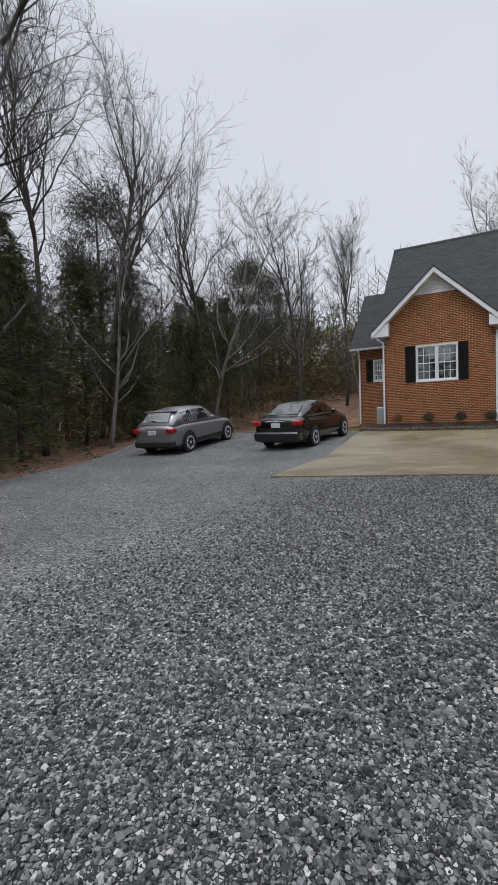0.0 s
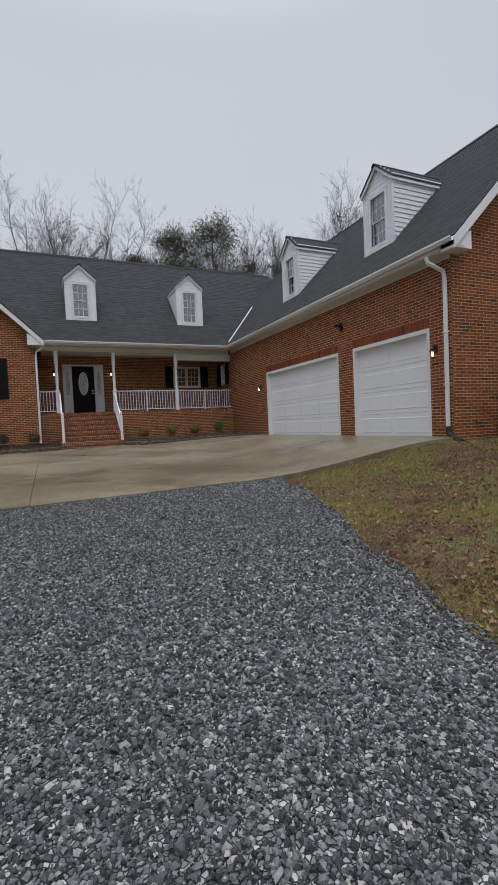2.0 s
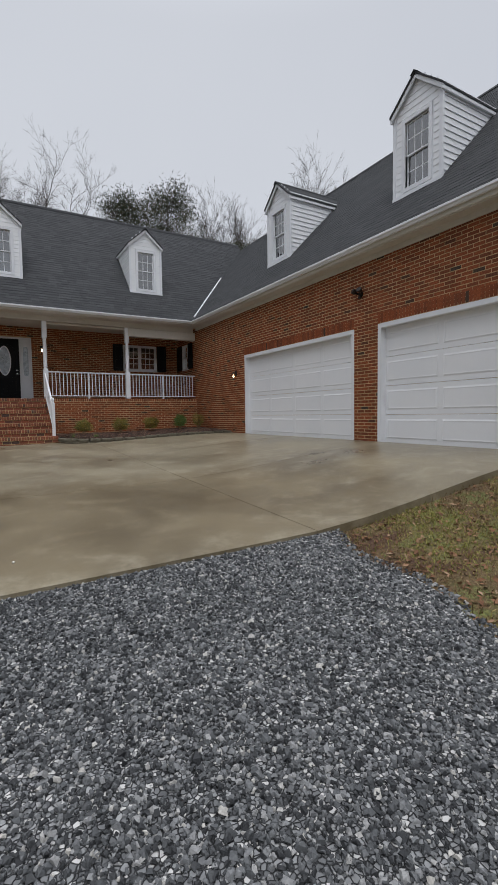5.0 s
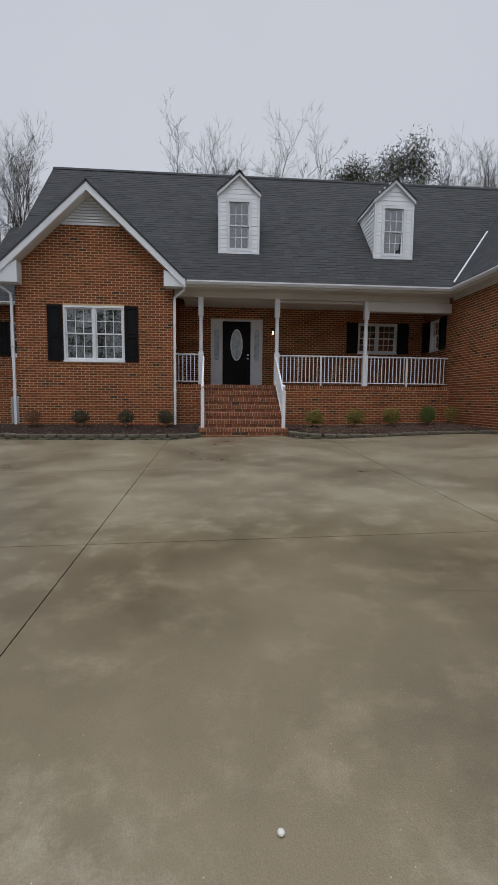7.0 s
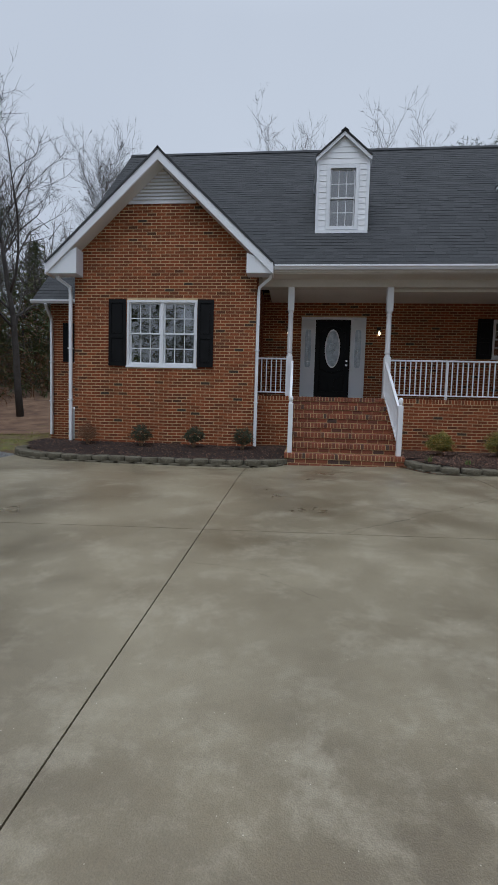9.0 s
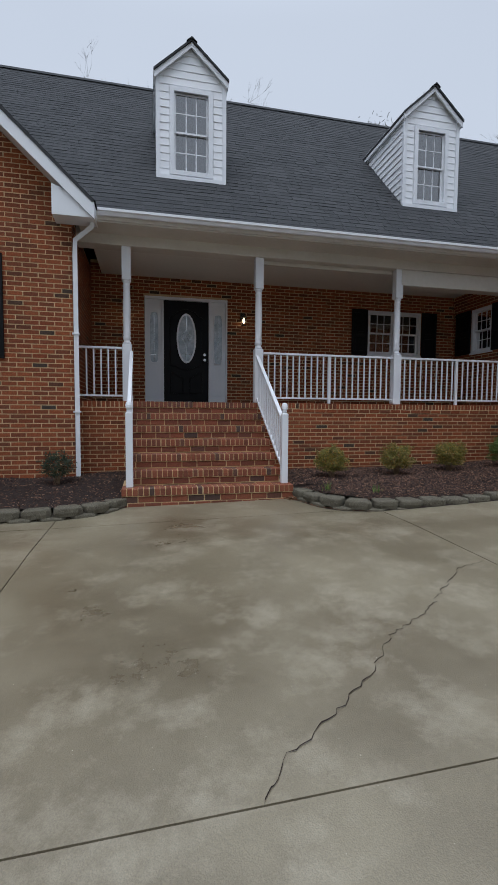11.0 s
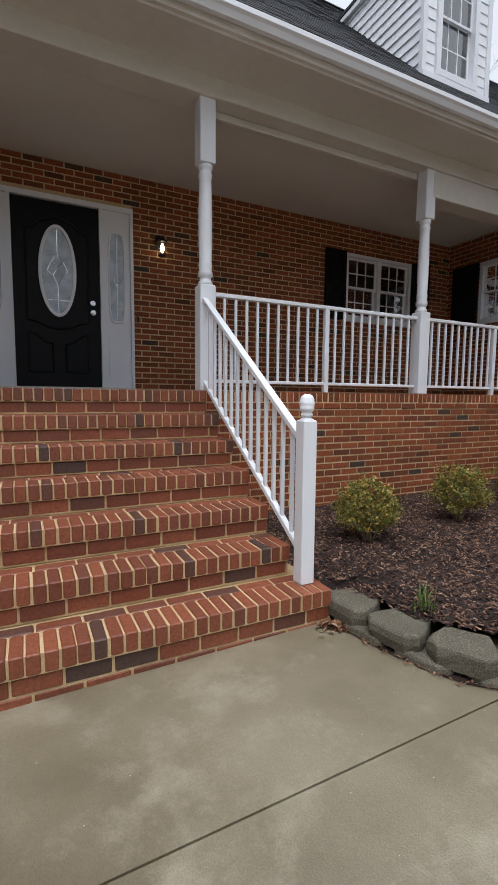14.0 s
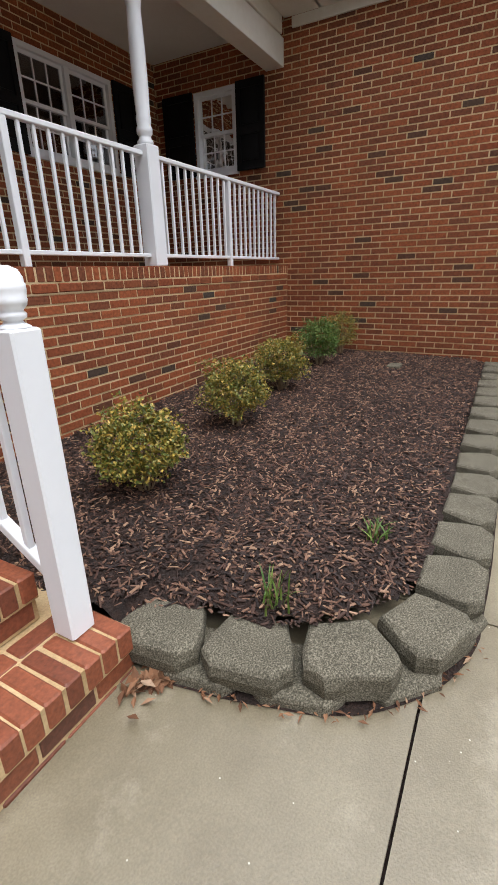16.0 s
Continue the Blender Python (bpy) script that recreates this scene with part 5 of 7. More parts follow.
def stair_rail(x):
    r = tagged(empty("stair_railing"), "white sloping stair handrail with square balusters", "railing", "stair railings")
    a, c = Vector((x, POST_Y - 0.07, 0)), Vector((x, -1.17, 0))
    def beam(za, zc, hw, h, nm):
        q = Build()
        vs = [(x + s * hw, p.y, z + k) for p, z in ((a, za), (c, zc)) for s, k in ((-1, -h), (1, -h), (1, h), (-1, h))]
        q.add(vs, [(0, 1, 2, 3), (7, 6, 5, 4), (0, 4, 5, 1), (1, 5, 6, 2), (2, 6, 7, 3), (3, 7, 4, 0)])
        soften(part(nm, q, WHITE, r), 0.006)
    beam(1.985, 0.90, 0.027, 0.022, "top_rail")
    beam(1.27, 0.235, 0.02, 0.022, "bottom_rail")
    n = 14
    for i in range(1, n):
        k = i / n
        y = a.y + (c.y - a.y) * k
        lo, hi = 1.27 + (0.235 - 1.27) * k, 1.985 + (0.90 - 1.985) * k
        part("baluster", Build().bevel_box(x - 0.012, x + 0.012, y - 0.012, y + 0.012, lo, hi, 0.003), WHITE, r)


stair_rail(1.04)
stair_rail(-1.04)

# ---- lamps, floodlights, downspouts ----
def wall_lantern(m, name_label):
    """A small lantern: back plate, arm, hood, glass and bulb; local +y points out of the wall."""
    l = empty("wall_lantern")
    part("back_plate", Build().bevel_box(-0.055, 0.055, 0.0, 0.02, -0.02, 0.14, 0.006), DARK, l)
    arm = Build().tube([(0, 0.02, 0.09), (0, 0.07, 0.11), (0, 0.10, 0.09), (0, 0.10, 0.06)], 0.008, 6)
    part("arm", arm, DARK, l)
    part("hood", Build().lathe([(0.07, 0.03), (0.065, 0.045), (0.03, 0.075), (0.012, 0.09)], 0, 0.10, 8), DARK, l)
    cage = Build()
    for i in range(4):
        a = math.pi / 4 + i * math.pi / 2
        cage.tube([(0.055 * math.cos(a), 0.10 + 0.055 * math.sin(a), 0.03), (0.042 * math.cos(a), 0.10 + 0.042 * math.sin(a), -0.12)], 0.005, 4)
    cage.lathe([(0.048, -0.135), (0.048, -0.12)], 0, 0.10, 8)
    part("cage", cage, DARK, l)
    part("bulb", Build().lathe([(0.008, -0.09), (0.022, -0.07), (0.03, -0.04), (0.022, -0.01), (0.01, 0.02)], 0, 0.10, 12), BULB, l, "lit warm bulb", smooth=True)
    l.matrix_world = m
    return tagged(l, name_label, "wall lamp", "wall lanterns")


wl1 = wall_lantern(pose(1.18, PORCH_Y - 0.008, 2.98, 0, 0, 180), "small dark metal wall lantern, lit, on brick")
copy_thing(wl1, pose(-1.18, PORCH_Y - 0.008, 2.96, 0, 0, 180))
copy_thing(wl1, pose(WING_X - 0.008, -2.73, 1.84, 0, 0, 90))
copy_thing(wl1, pose(WING_X - 0.008, -11.61, 1.84, 0, 0, 90))


def floodlight(m, material, label):
    f = empty("floodlight")
    part("junction_plate", Build().lathe([(0.06, 0.0), (0.06, 0.02), (0.03, 0.03)], 0, 0, 14, pose(0, 0, 0, -90)), material, f, smooth=False)
    for s in (-1, 1):
        h = Build().lathe([(0.02, 0.0), (0.024, 0.05), (0.05, 0.085), (0.056, 0.14), (0.052, 0.15)], 0, 0, 14, pose(s * 0.05, 0.03, 0.0, -60, s * 32, 0))
        part("lamp_head", h, material, f, smooth=False)
    part("sensor", Build().bevel_box(-0.025, 0.025, 0.02, 0.07, -0.10, -0.05, 0.006), material, f)
    f.matrix_world = m
    return tagged(f, label, "floodlight")


floodlight(pose(WING_X - 0.008, -8.22, 3.1, 0, 0, 90), DARK, "dark twin-head floodlight on the garage wall")
floodlight(pose(10.69, WING_Y - 0.008, 4.8, 0, 0, 180), WHITE, "white twin-head floodlight under the upper window")


def downspout(pts, label, foot=None):
    d = empty("downspout")
    b = Build()
    pts = [Vector(p) for p in pts]
    b.tube(pts, [0.045] * len(pts), 4)
    part("pipe", b, WHITE, d)
    for k in (0.35, 0.7):
        p = pts[-2].lerp(pts[-1], k)
        part("strap", Build().box(p.x - 0.05, p.x + 0.05, p.y - 0.045, p.y + 0.045, p.z - 0.012, p.z + 0.012), WHITE, d)
    if foot:
        part("drain_elbow", Build().tube(foot, 0.055, 8), PLASTIC, d, "black corrugated drain elbow")
    return tagged(d, label, "downspout", "downspouts")


downspout([(-1.55, -0.16, 3.80), (-1.56, -0.14, 3.68), (-1.80, -0.07, 3.50), (-1.81, -0.06, 3.3), (-1.81, -0.06, 0.05)], "white downspout at the corner of the brick gable")
downspout([(-6.30, -0.20, 3.78), (-6.28, -0.18, 3.66), (-6.06, -0.07, 3.50), (-6.05, -0.06, 3.3), (-6.05, -0.06, 0.0)], "white downspout at the corner of the brick gable")
downspout([(-7.55, 1.52, 3.5), (-7.55, 1.60, 3.4), (-7.60, 1.90, 3.2), (-7.60, 1.93, 3.1), (-7.60, 1.93, 0.05)], "white downspout on the low extension")
downspout([(5.88, -11.75, 3.78), (5.90, -11.77, 3.66), (6.16, -11.93, 3.46), (6.17, -11.95, 3.3), (6.17, -11.95, 0.2)], "white downspout at the garage corner",
          [(6.17, -11.95, 0.24), (6.16, -11.98, 0.1), (6.12, -12.15, 0.0), (6.05, -12.4, -0.06)])
part("doorbell", ubox(Build(), PW, 0.885, 0.905, 2.05, 2.12, 0.009, 0.022), PLASTIC)
tagged(bpy.data.objects["doorbell"], "small black doorbell button on the door frame's brick", "doorbell")


# ---- heat pump beside the gable ----
def heat_pump():
    h = empty("heat_pump", -6.45, 1.35, -0.2)
    part("casing", Build().bevel_box(-0.18, 0.18, -0.36, 0.36, 0.1, 1.02, 0.05), ACMETAL, h)
    g = Build()
    for i in range(12):
        z = 0.18 + 0.055 * i
        g.box(-0.14, 0.14, -0.372, -0.358, z, z + 0.02)
    part("grille", g, ACMETAL, h)
    part("fan_top", Build().lathe([(0.15, 1.02), (0.15, 1.05), (0.05, 1.06)], 0, 0, 24), DARK, h)
    part("pad", Build().box(-0.24, 0.24, -0.45, 0.45, -0.1, 0.1), FLOORB, h)
    return tagged(h, "pale grey heat pump unit on a pad beside the brick wall", "heat pump")


heat_pump()


# ---- scattering helper ----
def np_mesh(name, verts, faces, material, smooth=False):
    """A mesh from arrays of points and of equal-sided faces."""
    me = bpy.data.meshes.new(name)
    verts, faces = np.asarray(verts, np.float32), np.asarray(faces, np.int32)
    me.vertices.add(len(verts))
    me.vertices.foreach_set("co", verts.ravel())
    k = faces.shape[1]
    me.loops.add(faces.size)
    me.loops.foreach_set("vertex_index", faces.ravel())
    me.polygons.add(len(faces))
    me.polygons.foreach_set("loop_start", np.arange(0, faces.size, k, dtype=np.int32))
    me.materials.append(material)
    if smooth:
        me.polygons.foreach_set("use_smooth", np.ones(len(faces), bool))
    me.update(calc_edges=True)
    if not smooth:
        me.shade_flat()
    return me


def scatter(base, faces, places, sizes, rng, flat=0.0, up=None):
    """Copies of a small base shape at places, each turned at random and scaled by sizes (n, 3). flat: how far they tip."""
    n, k = len(places), len(base)
    yaw = rng.uniform(0, 2 * np.pi, n)
    tip, roll = rng.normal(0, 1, n) * flat, rng.normal(0, 1, n) * flat
    cy, sy, ct, st, cr, sr = np.cos(yaw), np.sin(yaw), np.cos(tip), np.sin(tip), np.cos(roll), np.sin(roll)
    o = np.zeros(n)
    rz = np.stack([np.stack([cy, -sy, o], -1), np.stack([sy, cy, o], -1), np.stack([o, o, o + 1], -1)], -2)
    rx = np.stack([np.stack([o + 1, o, o], -1), np.stack([o, ct, -st], -1), np.stack([o, st, ct], -1)], -2)
    ry = np.stack([np.stack([cr, o, sr], -1), np.stack([o, o + 1, o], -1), np.stack([-sr, o, cr], -1)], -2)
    rot = rz @ rx @ ry
    pts = base[None] * sizes[:, None, :]
    pts = np.einsum("nij,nkj->nki", rot, pts) + places[:, None, :]
    fs = (faces[None] + (np.arange(n) * k)[:, None, None]).reshape(-1, faces.shape[1])
    return pts.reshape(-1, 3), fs


LANDV = np.vectorize(land)
LEAF = np.array([(0, -1, 0), (0.5, 0, 0.12), (0, 1, 0), (-0.5, 0, 0.12)], float)
LEAF_F = np.array([(0, 1, 2), (0, 2, 3)])
rng = np.random.default_rng(7)


# ---- planting beds ----
def inside_poly(poly, x, y):
    hit = np.zeros(np.shape(x), bool)
    for (ax, ay), (bx, by) in zip(poly, poly[1:] + poly[:1]):
        cross = ((ay > y) != (by > y)) & (x < (bx - ax) * (y - ay) / (by - ay + 1e-12) + ax)
        hit ^= cross
    return hit


BED_R = [(1.03, 0.36), (1.03, -1.07), (1.13, -1.22), (1.13, -1.32), (1.26, -1.40), (1.32, -1.78), (1.48, -2.05), (1.84, -2.23), (6.225, -2.24), (6.225, 0.36)]
BED_L = [(-1.10, 0.36), (-1.10, -1.30), (-1.35, -1.62), (-1.8, -1.72), (-5.4, -1.72), (-6.3, -1.35), (-6.85, -0.7), (-6.85, 0.3), (-6.0, 0.36)]


def bed_height(x, y, right):
    if right:
        edge = min(y + 2.22, x - 1.24) if y < -1.25 else y + 2.22
        return -0.035 + 0.085 * smooth01((x - 3.0) / 3.0) + 0.05 * smooth01(edge / 0.3) + 0.035 * smooth01((y + 2.2) / 1.4) + 0.016 * noise.noise((x * 2.2, y * 2.2, 5.0))
    return land(x, y) + 0.13 + 0.14 * smooth01((y + 1.7) / 1.5) + 0.015 * noise.noise((x * 2.2, y * 2.2, 9.0))


def planting_bed(poly, right, label, chips):
    s = 0.07
    xs, ys = np.arange(min(p[0] for p in poly), max(p[0] for p in poly) + s, s), np.arange(min(p[1] for p in poly), max(p[1] for p in poly) + s, s)
    b, ids = Build(), {}
    for y in ys:
        for x in xs:
            if inside_poly(poly, np.array(x + s / 2), np.array(y + s / 2)) and inside_poly(poly, np.array(x - 0.03), np.array(y + s / 2 - 0.08)):
                q = []
                for dx, dy in ((0, 0), (s, 0), (s, s), (0, s)):
                    key = (round((x + dx) / s * 2), round((y + dy) / s * 2))
                    if key not in ids:
                        ids[key] = len(b.v)
                        b.v.append((x + dx, y + dy, bed_height(x + dx, y + dy, right)))
                    q.append(ids[key])
                b.f.append(tuple(q))
    bed = tagged(part("mulch_bed", b, SOIL, smooth=True), label, "garden bed", kind="structure")
    px, py = rng.uniform(xs[0], xs[-1], chips * 2), rng.uniform(ys[0], ys[-1], chips * 2)
    ok = inside_poly(poly, px, py) & inside_poly(poly, px - 0.075, py) & inside_poly(poly, px, py - 0.09)
    px, py = px[ok][:chips], py[ok][:chips]
    pz = np.array([bed_height(x, y, right) for x, y in zip(px, py)]) + rng.uniform(0.0, 0.012, len(px))
    base = np.array([(-1, -1, 0), (1, -0.7, 0), (0.9, 0.8, 0), (-0.8, 1, 0), (-0.7, -0.6, 1), (0.8, -0.5, 1), (0.7, 0.6, 1), (-0.6, 0.7, 1)], float)
    fc = np.array([(4, 5, 6, 7), (0, 1, 5, 4), (1, 2, 6, 5), (2, 3, 7, 6), (3, 0, 4, 7)])
    n = len(px)
    sz = np.stack([rng.gamma(2.4, 0.0048, n) + 0.0045, rng.uniform(0.0022, 0.0072, n), rng.uniform(0.002, 0.005, n)], -1)
    v, f = scatter(base, fc, np.stack([px, py, pz], -1), sz, rng, 0.36)
    tagged(new("bark_mulch", np_mesh("bark_mulch", v, f, CHIP)), "shredded dark brown bark mulch", "mulch", kind="stuff")


planting_bed(BED_R, True, "bed of dark shredded bark mulch between porch and apron", 52000)
planting_bed(BED_L, False, "bed of dark shredded bark mulch under the gable window", 9000)


def block_mesh(seed):
    """A concrete retaining block: three-faced split front at -y, narrow tail, eased top edge."""
    r = random.Random(seed)
    plan = [(-0.10, -0.122), (0.10, -0.126), (0.154, -0.072), (0.146, 0.0), (0.105, 0.115), (-0.105, 0.115), (-0.146, 0.0), (-0.152, -0.068)]
    fine = []
    for (ax, ay), (bx, by) in zip(plan, plan[1:] + plan[:1]):
        fine += [(ax, ay), (ax * 0.5 + bx * 0.5 + r.uniform(-0.004, 0.004), ay * 0.5 + by * 0.5 + r.uniform(-0.004, 0.004))]
    b, n = Build(), len(fine)
    for z, inset in ((-0.048, 0.004), (0.0, -0.003), (0.034, 0.0), (0.044, 0.006), (0.049, 0.016), (0.05, 0.05)):
        for x, y in fine:
            k = 1 - inset / max(math.hypot(x, y), 0.01)
            g = 0.005 if y < -0.05 and z < 0.03 else 0.002
            b.v.append((x * k + r.uniform(-g, g), y * k + r.uniform(-g, g), z + r.uniform(-0.0015, 0.0015)))
    b.f = [(k * n + i, k * n + (i + 1) % n, k * n + n + (i + 1) % n, k * n + n + i) for k in range(5) for i in range(n)]
    b.f += [tuple(range(n - 1, -1, -1)), tuple(range(5 * n, 6 * n))]
    return b.mesh("edging_block", STONE)


BLOCKS = [block_mesh(k) for k in range(4)]


def edging(path, top, label, step=0.312):
    """Two courses of blocks along a line, split faces outward (to the right of the way walked)."""
    e = tagged(empty("bed_edging"), label, "garden edging", "bed edgings")
    pts = [Vector((*p, 0)) for p in path]
    run, seg = [], 0.0
    for course in (0, 1):
        dist = 0.5 * step * course
        total = sum((b - a).length for a, b in zip(pts, pts[1:]))
        step = total / round(total / step)
        i = 0
        while dist < total + 0.01:
            d = dist
            for a, b in zip(pts, pts[1:]):
                if d <= (b - a).length + 1e-6:
                    break
                d -= (b - a).length
            p, t = a.lerp(b, d / (b - a).length), (b - a).normalized()
            ahead = 0.5 * step
            out = Vector((t.y, -t.x, 0))
            z = top(p.x, p.y) - 0.048 - 0.088 * course + random.uniform(-0.006, 0.006)
            o = new("edging_block", BLOCKS[(i * 7 + course) % 4])
            o.parent = e
            q = p + out * (0.006 * course + random.uniform(-0.006, 0.006))
            o.matrix_world = Matrix.Translation((q.x, q.y, z)) @ Matrix.Rotation(math.atan2(out.y, out.x) + math.pi / 2 + random.uniform(-0.05, 0.05), 4, "Z") @ pose(0, 0, 0, random.uniform(-2, 2), random.uniform(-2, 2), 0)
            dist += step
            i += 1


def smooth_path(pts, times=2):
    for _ in range(times):
        out = [pts[0]]
        for a, b in zip(pts, pts[1:]):
            out += [(a[0] * 0.75 + b[0] * 0.25, a[1] * 0.75 + b[1] * 0.25), (a[0] * 0.25 + b[0] * 0.75, a[1] * 0.25 + b[1] * 0.75)]
        pts = out + [pts[-1]]
    return pts


edging(smooth_path([(6.085, -2.27), (1.95, -2.28), (1.62, -2.20), (1.40, -2.0), (1.31, -1.72), (1.25, -1.40)][::-1]), lambda x, y: max(-0.005, land(x, y) + 0.095), "curved edging of rough grey concrete blocks round the mulch bed")
edging(smooth_path([(-6.95, 0.1), (-6.9, -0.7), (-6.3, -1.45), (-5.4, -1.80), (-1.9, -1.80), (-1.45, -1.68), (-1.22, -1.36)]), lambda x, y: land(x, y) + 0.15, "curved edging of rough grey concrete blocks under the gable")


def leafy(name, centre, radii, count, size, material, stems, label, cat, group="", seed=0, hollow=0.55, sides=8):
    """A shrub: stems from the foot and a ragged shell of small leaves."""
    r = np.random.default_rng(seed)
    s = empty(name, *centre)
    for i in range(stems):
        a = r.uniform(0, 2 * np.pi)
        q = r.uniform(0.25, 0.75)
        tip = (math.cos(a) * radii[0] * q, math.sin(a) * radii[1] * q, radii[2] * r.uniform(1.0, 1.6))
        sb = Build().tube([(math.cos(a) * 0.022, math.sin(a) * 0.022, -0.03), (tip[0] * 0.5, tip[1] * 0.5, tip[2] * 0.5), tip], [0.0065, 0.005, 0.002], 4)
        part("stem", sb, STEMBARK, s)
    d = r.normal(0, 1, (count, 3))
    d /= np.linalg.norm(d, axis=1)[:, None]
    lump = np.array([noise.noise((p[0] * 2.2 + seed, p[1] * 2.2, p[2] * 2.2)) + 0.6 * noise.noise((p[0] * 6 + seed, p[1] * 6, p[2] * 6)) for p in d])
    rad = (1 + 0.6 * lump) * (hollow + (1 - hollow) * r.uniform(0, 1, count) ** 0.5)
    p = d * rad[:, None] * np.array(radii) + np.array([0, 0, radii[2] * 1.42])
    p = p[p[:, 2] > radii[2] * 0.55]
    n = len(p)
    sz = np.stack([r.uniform(0.6, 1.1, n), r.uniform(0.7, 1.2, n), r.uniform(0.5, 1, n)], -1) * size
    v, f = scatter(LEAF, LEAF_F, p, sz * np.array([1.25, 0.85, 1]), r, 0.8)
    o = new("leaf_canopy", np_mesh("leaf_canopy", v, f, material))
    o.parent = s
    return tagged(s, label, cat, group)


for i, (x, y, w, h, n, mt) in enumerate(((1.95, -0.72, 0.235, 0.19, 2500, BOXLEAF), (3.1, -0.62, 0.23, 0.20, 2300, BOXLEAF), (4.15, -0.52, 0.235, 0.20, 2300, BOXLEAF), (5.2, -0.50, 0.21, 0.21, 2100, GREENLEAF), (5.88, -0.52, 0.2, 0.21, 900, BOXLEAF))):
    leafy("boxwood_shrub", (x, y, bed_height(x, y, True)), (w, w, h), int(n * 2.6), 0.0135, mt, 14, "small yellow-green boxwood shrub in bark mulch" if mt is BOXLEAF else "small bright green boxwood shrub in bark mulch", "shrub", "bed shrubs", 20 + i, 0.6)
for i, x in enumerate((-5.42, -4.22, -3.06, -2.02)):
    leafy("boxwood_shrub", (x, -0.55, bed_height(x, -0.55, False)), (0.2, 0.2, 0.18), 2600, 0.015, HEDGELEAF if i else LEAFLIT, 10,
          "small dark green boxwood shrub under the gable window" if i else "small russet winter shrub under the gable window", "shrub", "bed shrubs", 40 + i, 0.6)
for i, (x, w) in enumerate(((8.05, 0.95), (9.5, 1.0), (11.1, 1.0), (12.7, 1.0))):
    leafy("evergreen_hedge", (x, -12.95, land(x, -12.95) - 0.02), (w, 0.62, 0.52), 9000, 0.045, HEDGELEAF, 16, "clipped dark evergreen foundation shrub against brick", "hedge", "foundation hedge", 60 + i, 0.7)


def sprout(x, y, k, h):
    t = empty("bulb_sprout", x, y, bed_height(x, y, True))
    r = random.Random(k)
    for i in range(22):
        a, lean, hh = r.uniform(0, 6.28), r.uniform(0.01, 0.085), h * r.uniform(0.5, 1.05)
        p0 = (r.gauss(0, 0.024), r.gauss(0, 0.024), -0.01)
        c, s = math.cos(a), math.sin(a)
        pts = [(p0[0] + c * lean * q * q, p0[1] + s * lean * q * q, hh * q * (1 - 0.12 * q * lean / 0.08)) for q in (0, 0.4, 0.75, 1)]
        w, b = 0.0042, Build()
        vs = [(px - s * w * g, py + c * w * g, pz) for (px, py, pz), g in zip(pts, (1, 1, 0.8, 0.15))] + [(px + s * w * g, py - c * w * g, pz) for (px, py, pz), g in zip(pts, (1, 1, 0.8, 0.15))]
        vs += [(px + c * 0.0016, py + s * 0.0016, pz) for px, py, pz in pts]
        b.add(vs, [(j, j + 1, j + 9, j + 8) for j in range(3)] + [(j + 8, j + 9, j + 5, j + 4) for j in range(3)])
        part("leaf_blade", b, STRAW if i % 7 == 3 else GREENLEAF, t)
    tagged(t, "tuft of green bulb shoots rising from the mulch", "plant", "bulb shoots")


sprout(1.47, -1.72, 1, 0.15)
sprout(2.06, -1.93, 2, 0.11)
st = Build().bevel_box(-0.1, 0.1, -0.07, 0.07, -0.02, 0.02, 0.008)
tagged(part("stepping_stone", st, STONE), "small flat grey stone lying in the mulch", "stone")
bpy.data.objects["stepping_stone"].location = (5.4, -1.3, bed_height(5.4, -1.3, True) + 0.01)
wp = Build().lathe([(0.008, -0.012), (0.013, -0.006), (0.011, 0.0), (0.004, 0.004)], 0, 0, 9)
pebble = tagged(part("white_pebble", wp, TRIM, smooth=True), "single pale pebble lying on the concrete", "pebble")
pebble.location = (-0.57, -11.56, land(-0.57, -11.56) + 0.038)

# dead oak leaves caught at the foot of the steps
lp = []
for i in range(70):
    a = random.uniform(0, 1)
    lp.append((1.05 + random.gauss(0, 0.03) + 0.12 * a, -1.42 - 0.06 * a + random.gauss(0, 0.025), land(1.1, -1.45) + 0.035 + random.uniform(0, 0.025)))
v, f = scatter(LEAF, LEAF_F, np.array(lp), np.tile([[0.03, 0.032, 0.05]], (70, 1)) * rng.uniform(0.6, 1.2, (70, 1)), rng, 0.4)
tagged(new("fallen_leaves", np_mesh("fallen_leaves", v, f, LEAFLIT)), "curled brown oak leaves caught beside the bottom step", "leaves", kind="stuff")


# ---- cars ----
def loft(b, rings, closed=True):
    n = len(rings[0])
    b.v += [tuple(p) for r in rings for p in r]
    b.f += [(i * n + k, i * n + (k + 1) % n, i * n + n + (k + 1) % n, i * n + n + k) for i in range(len(rings) - 1) for k in range(n)]
    if closed:
        b.f += [tuple(range(n - 1, -1, -1)), tuple(range((len(rings) - 1) * n, len(rings) * n))]
    return b


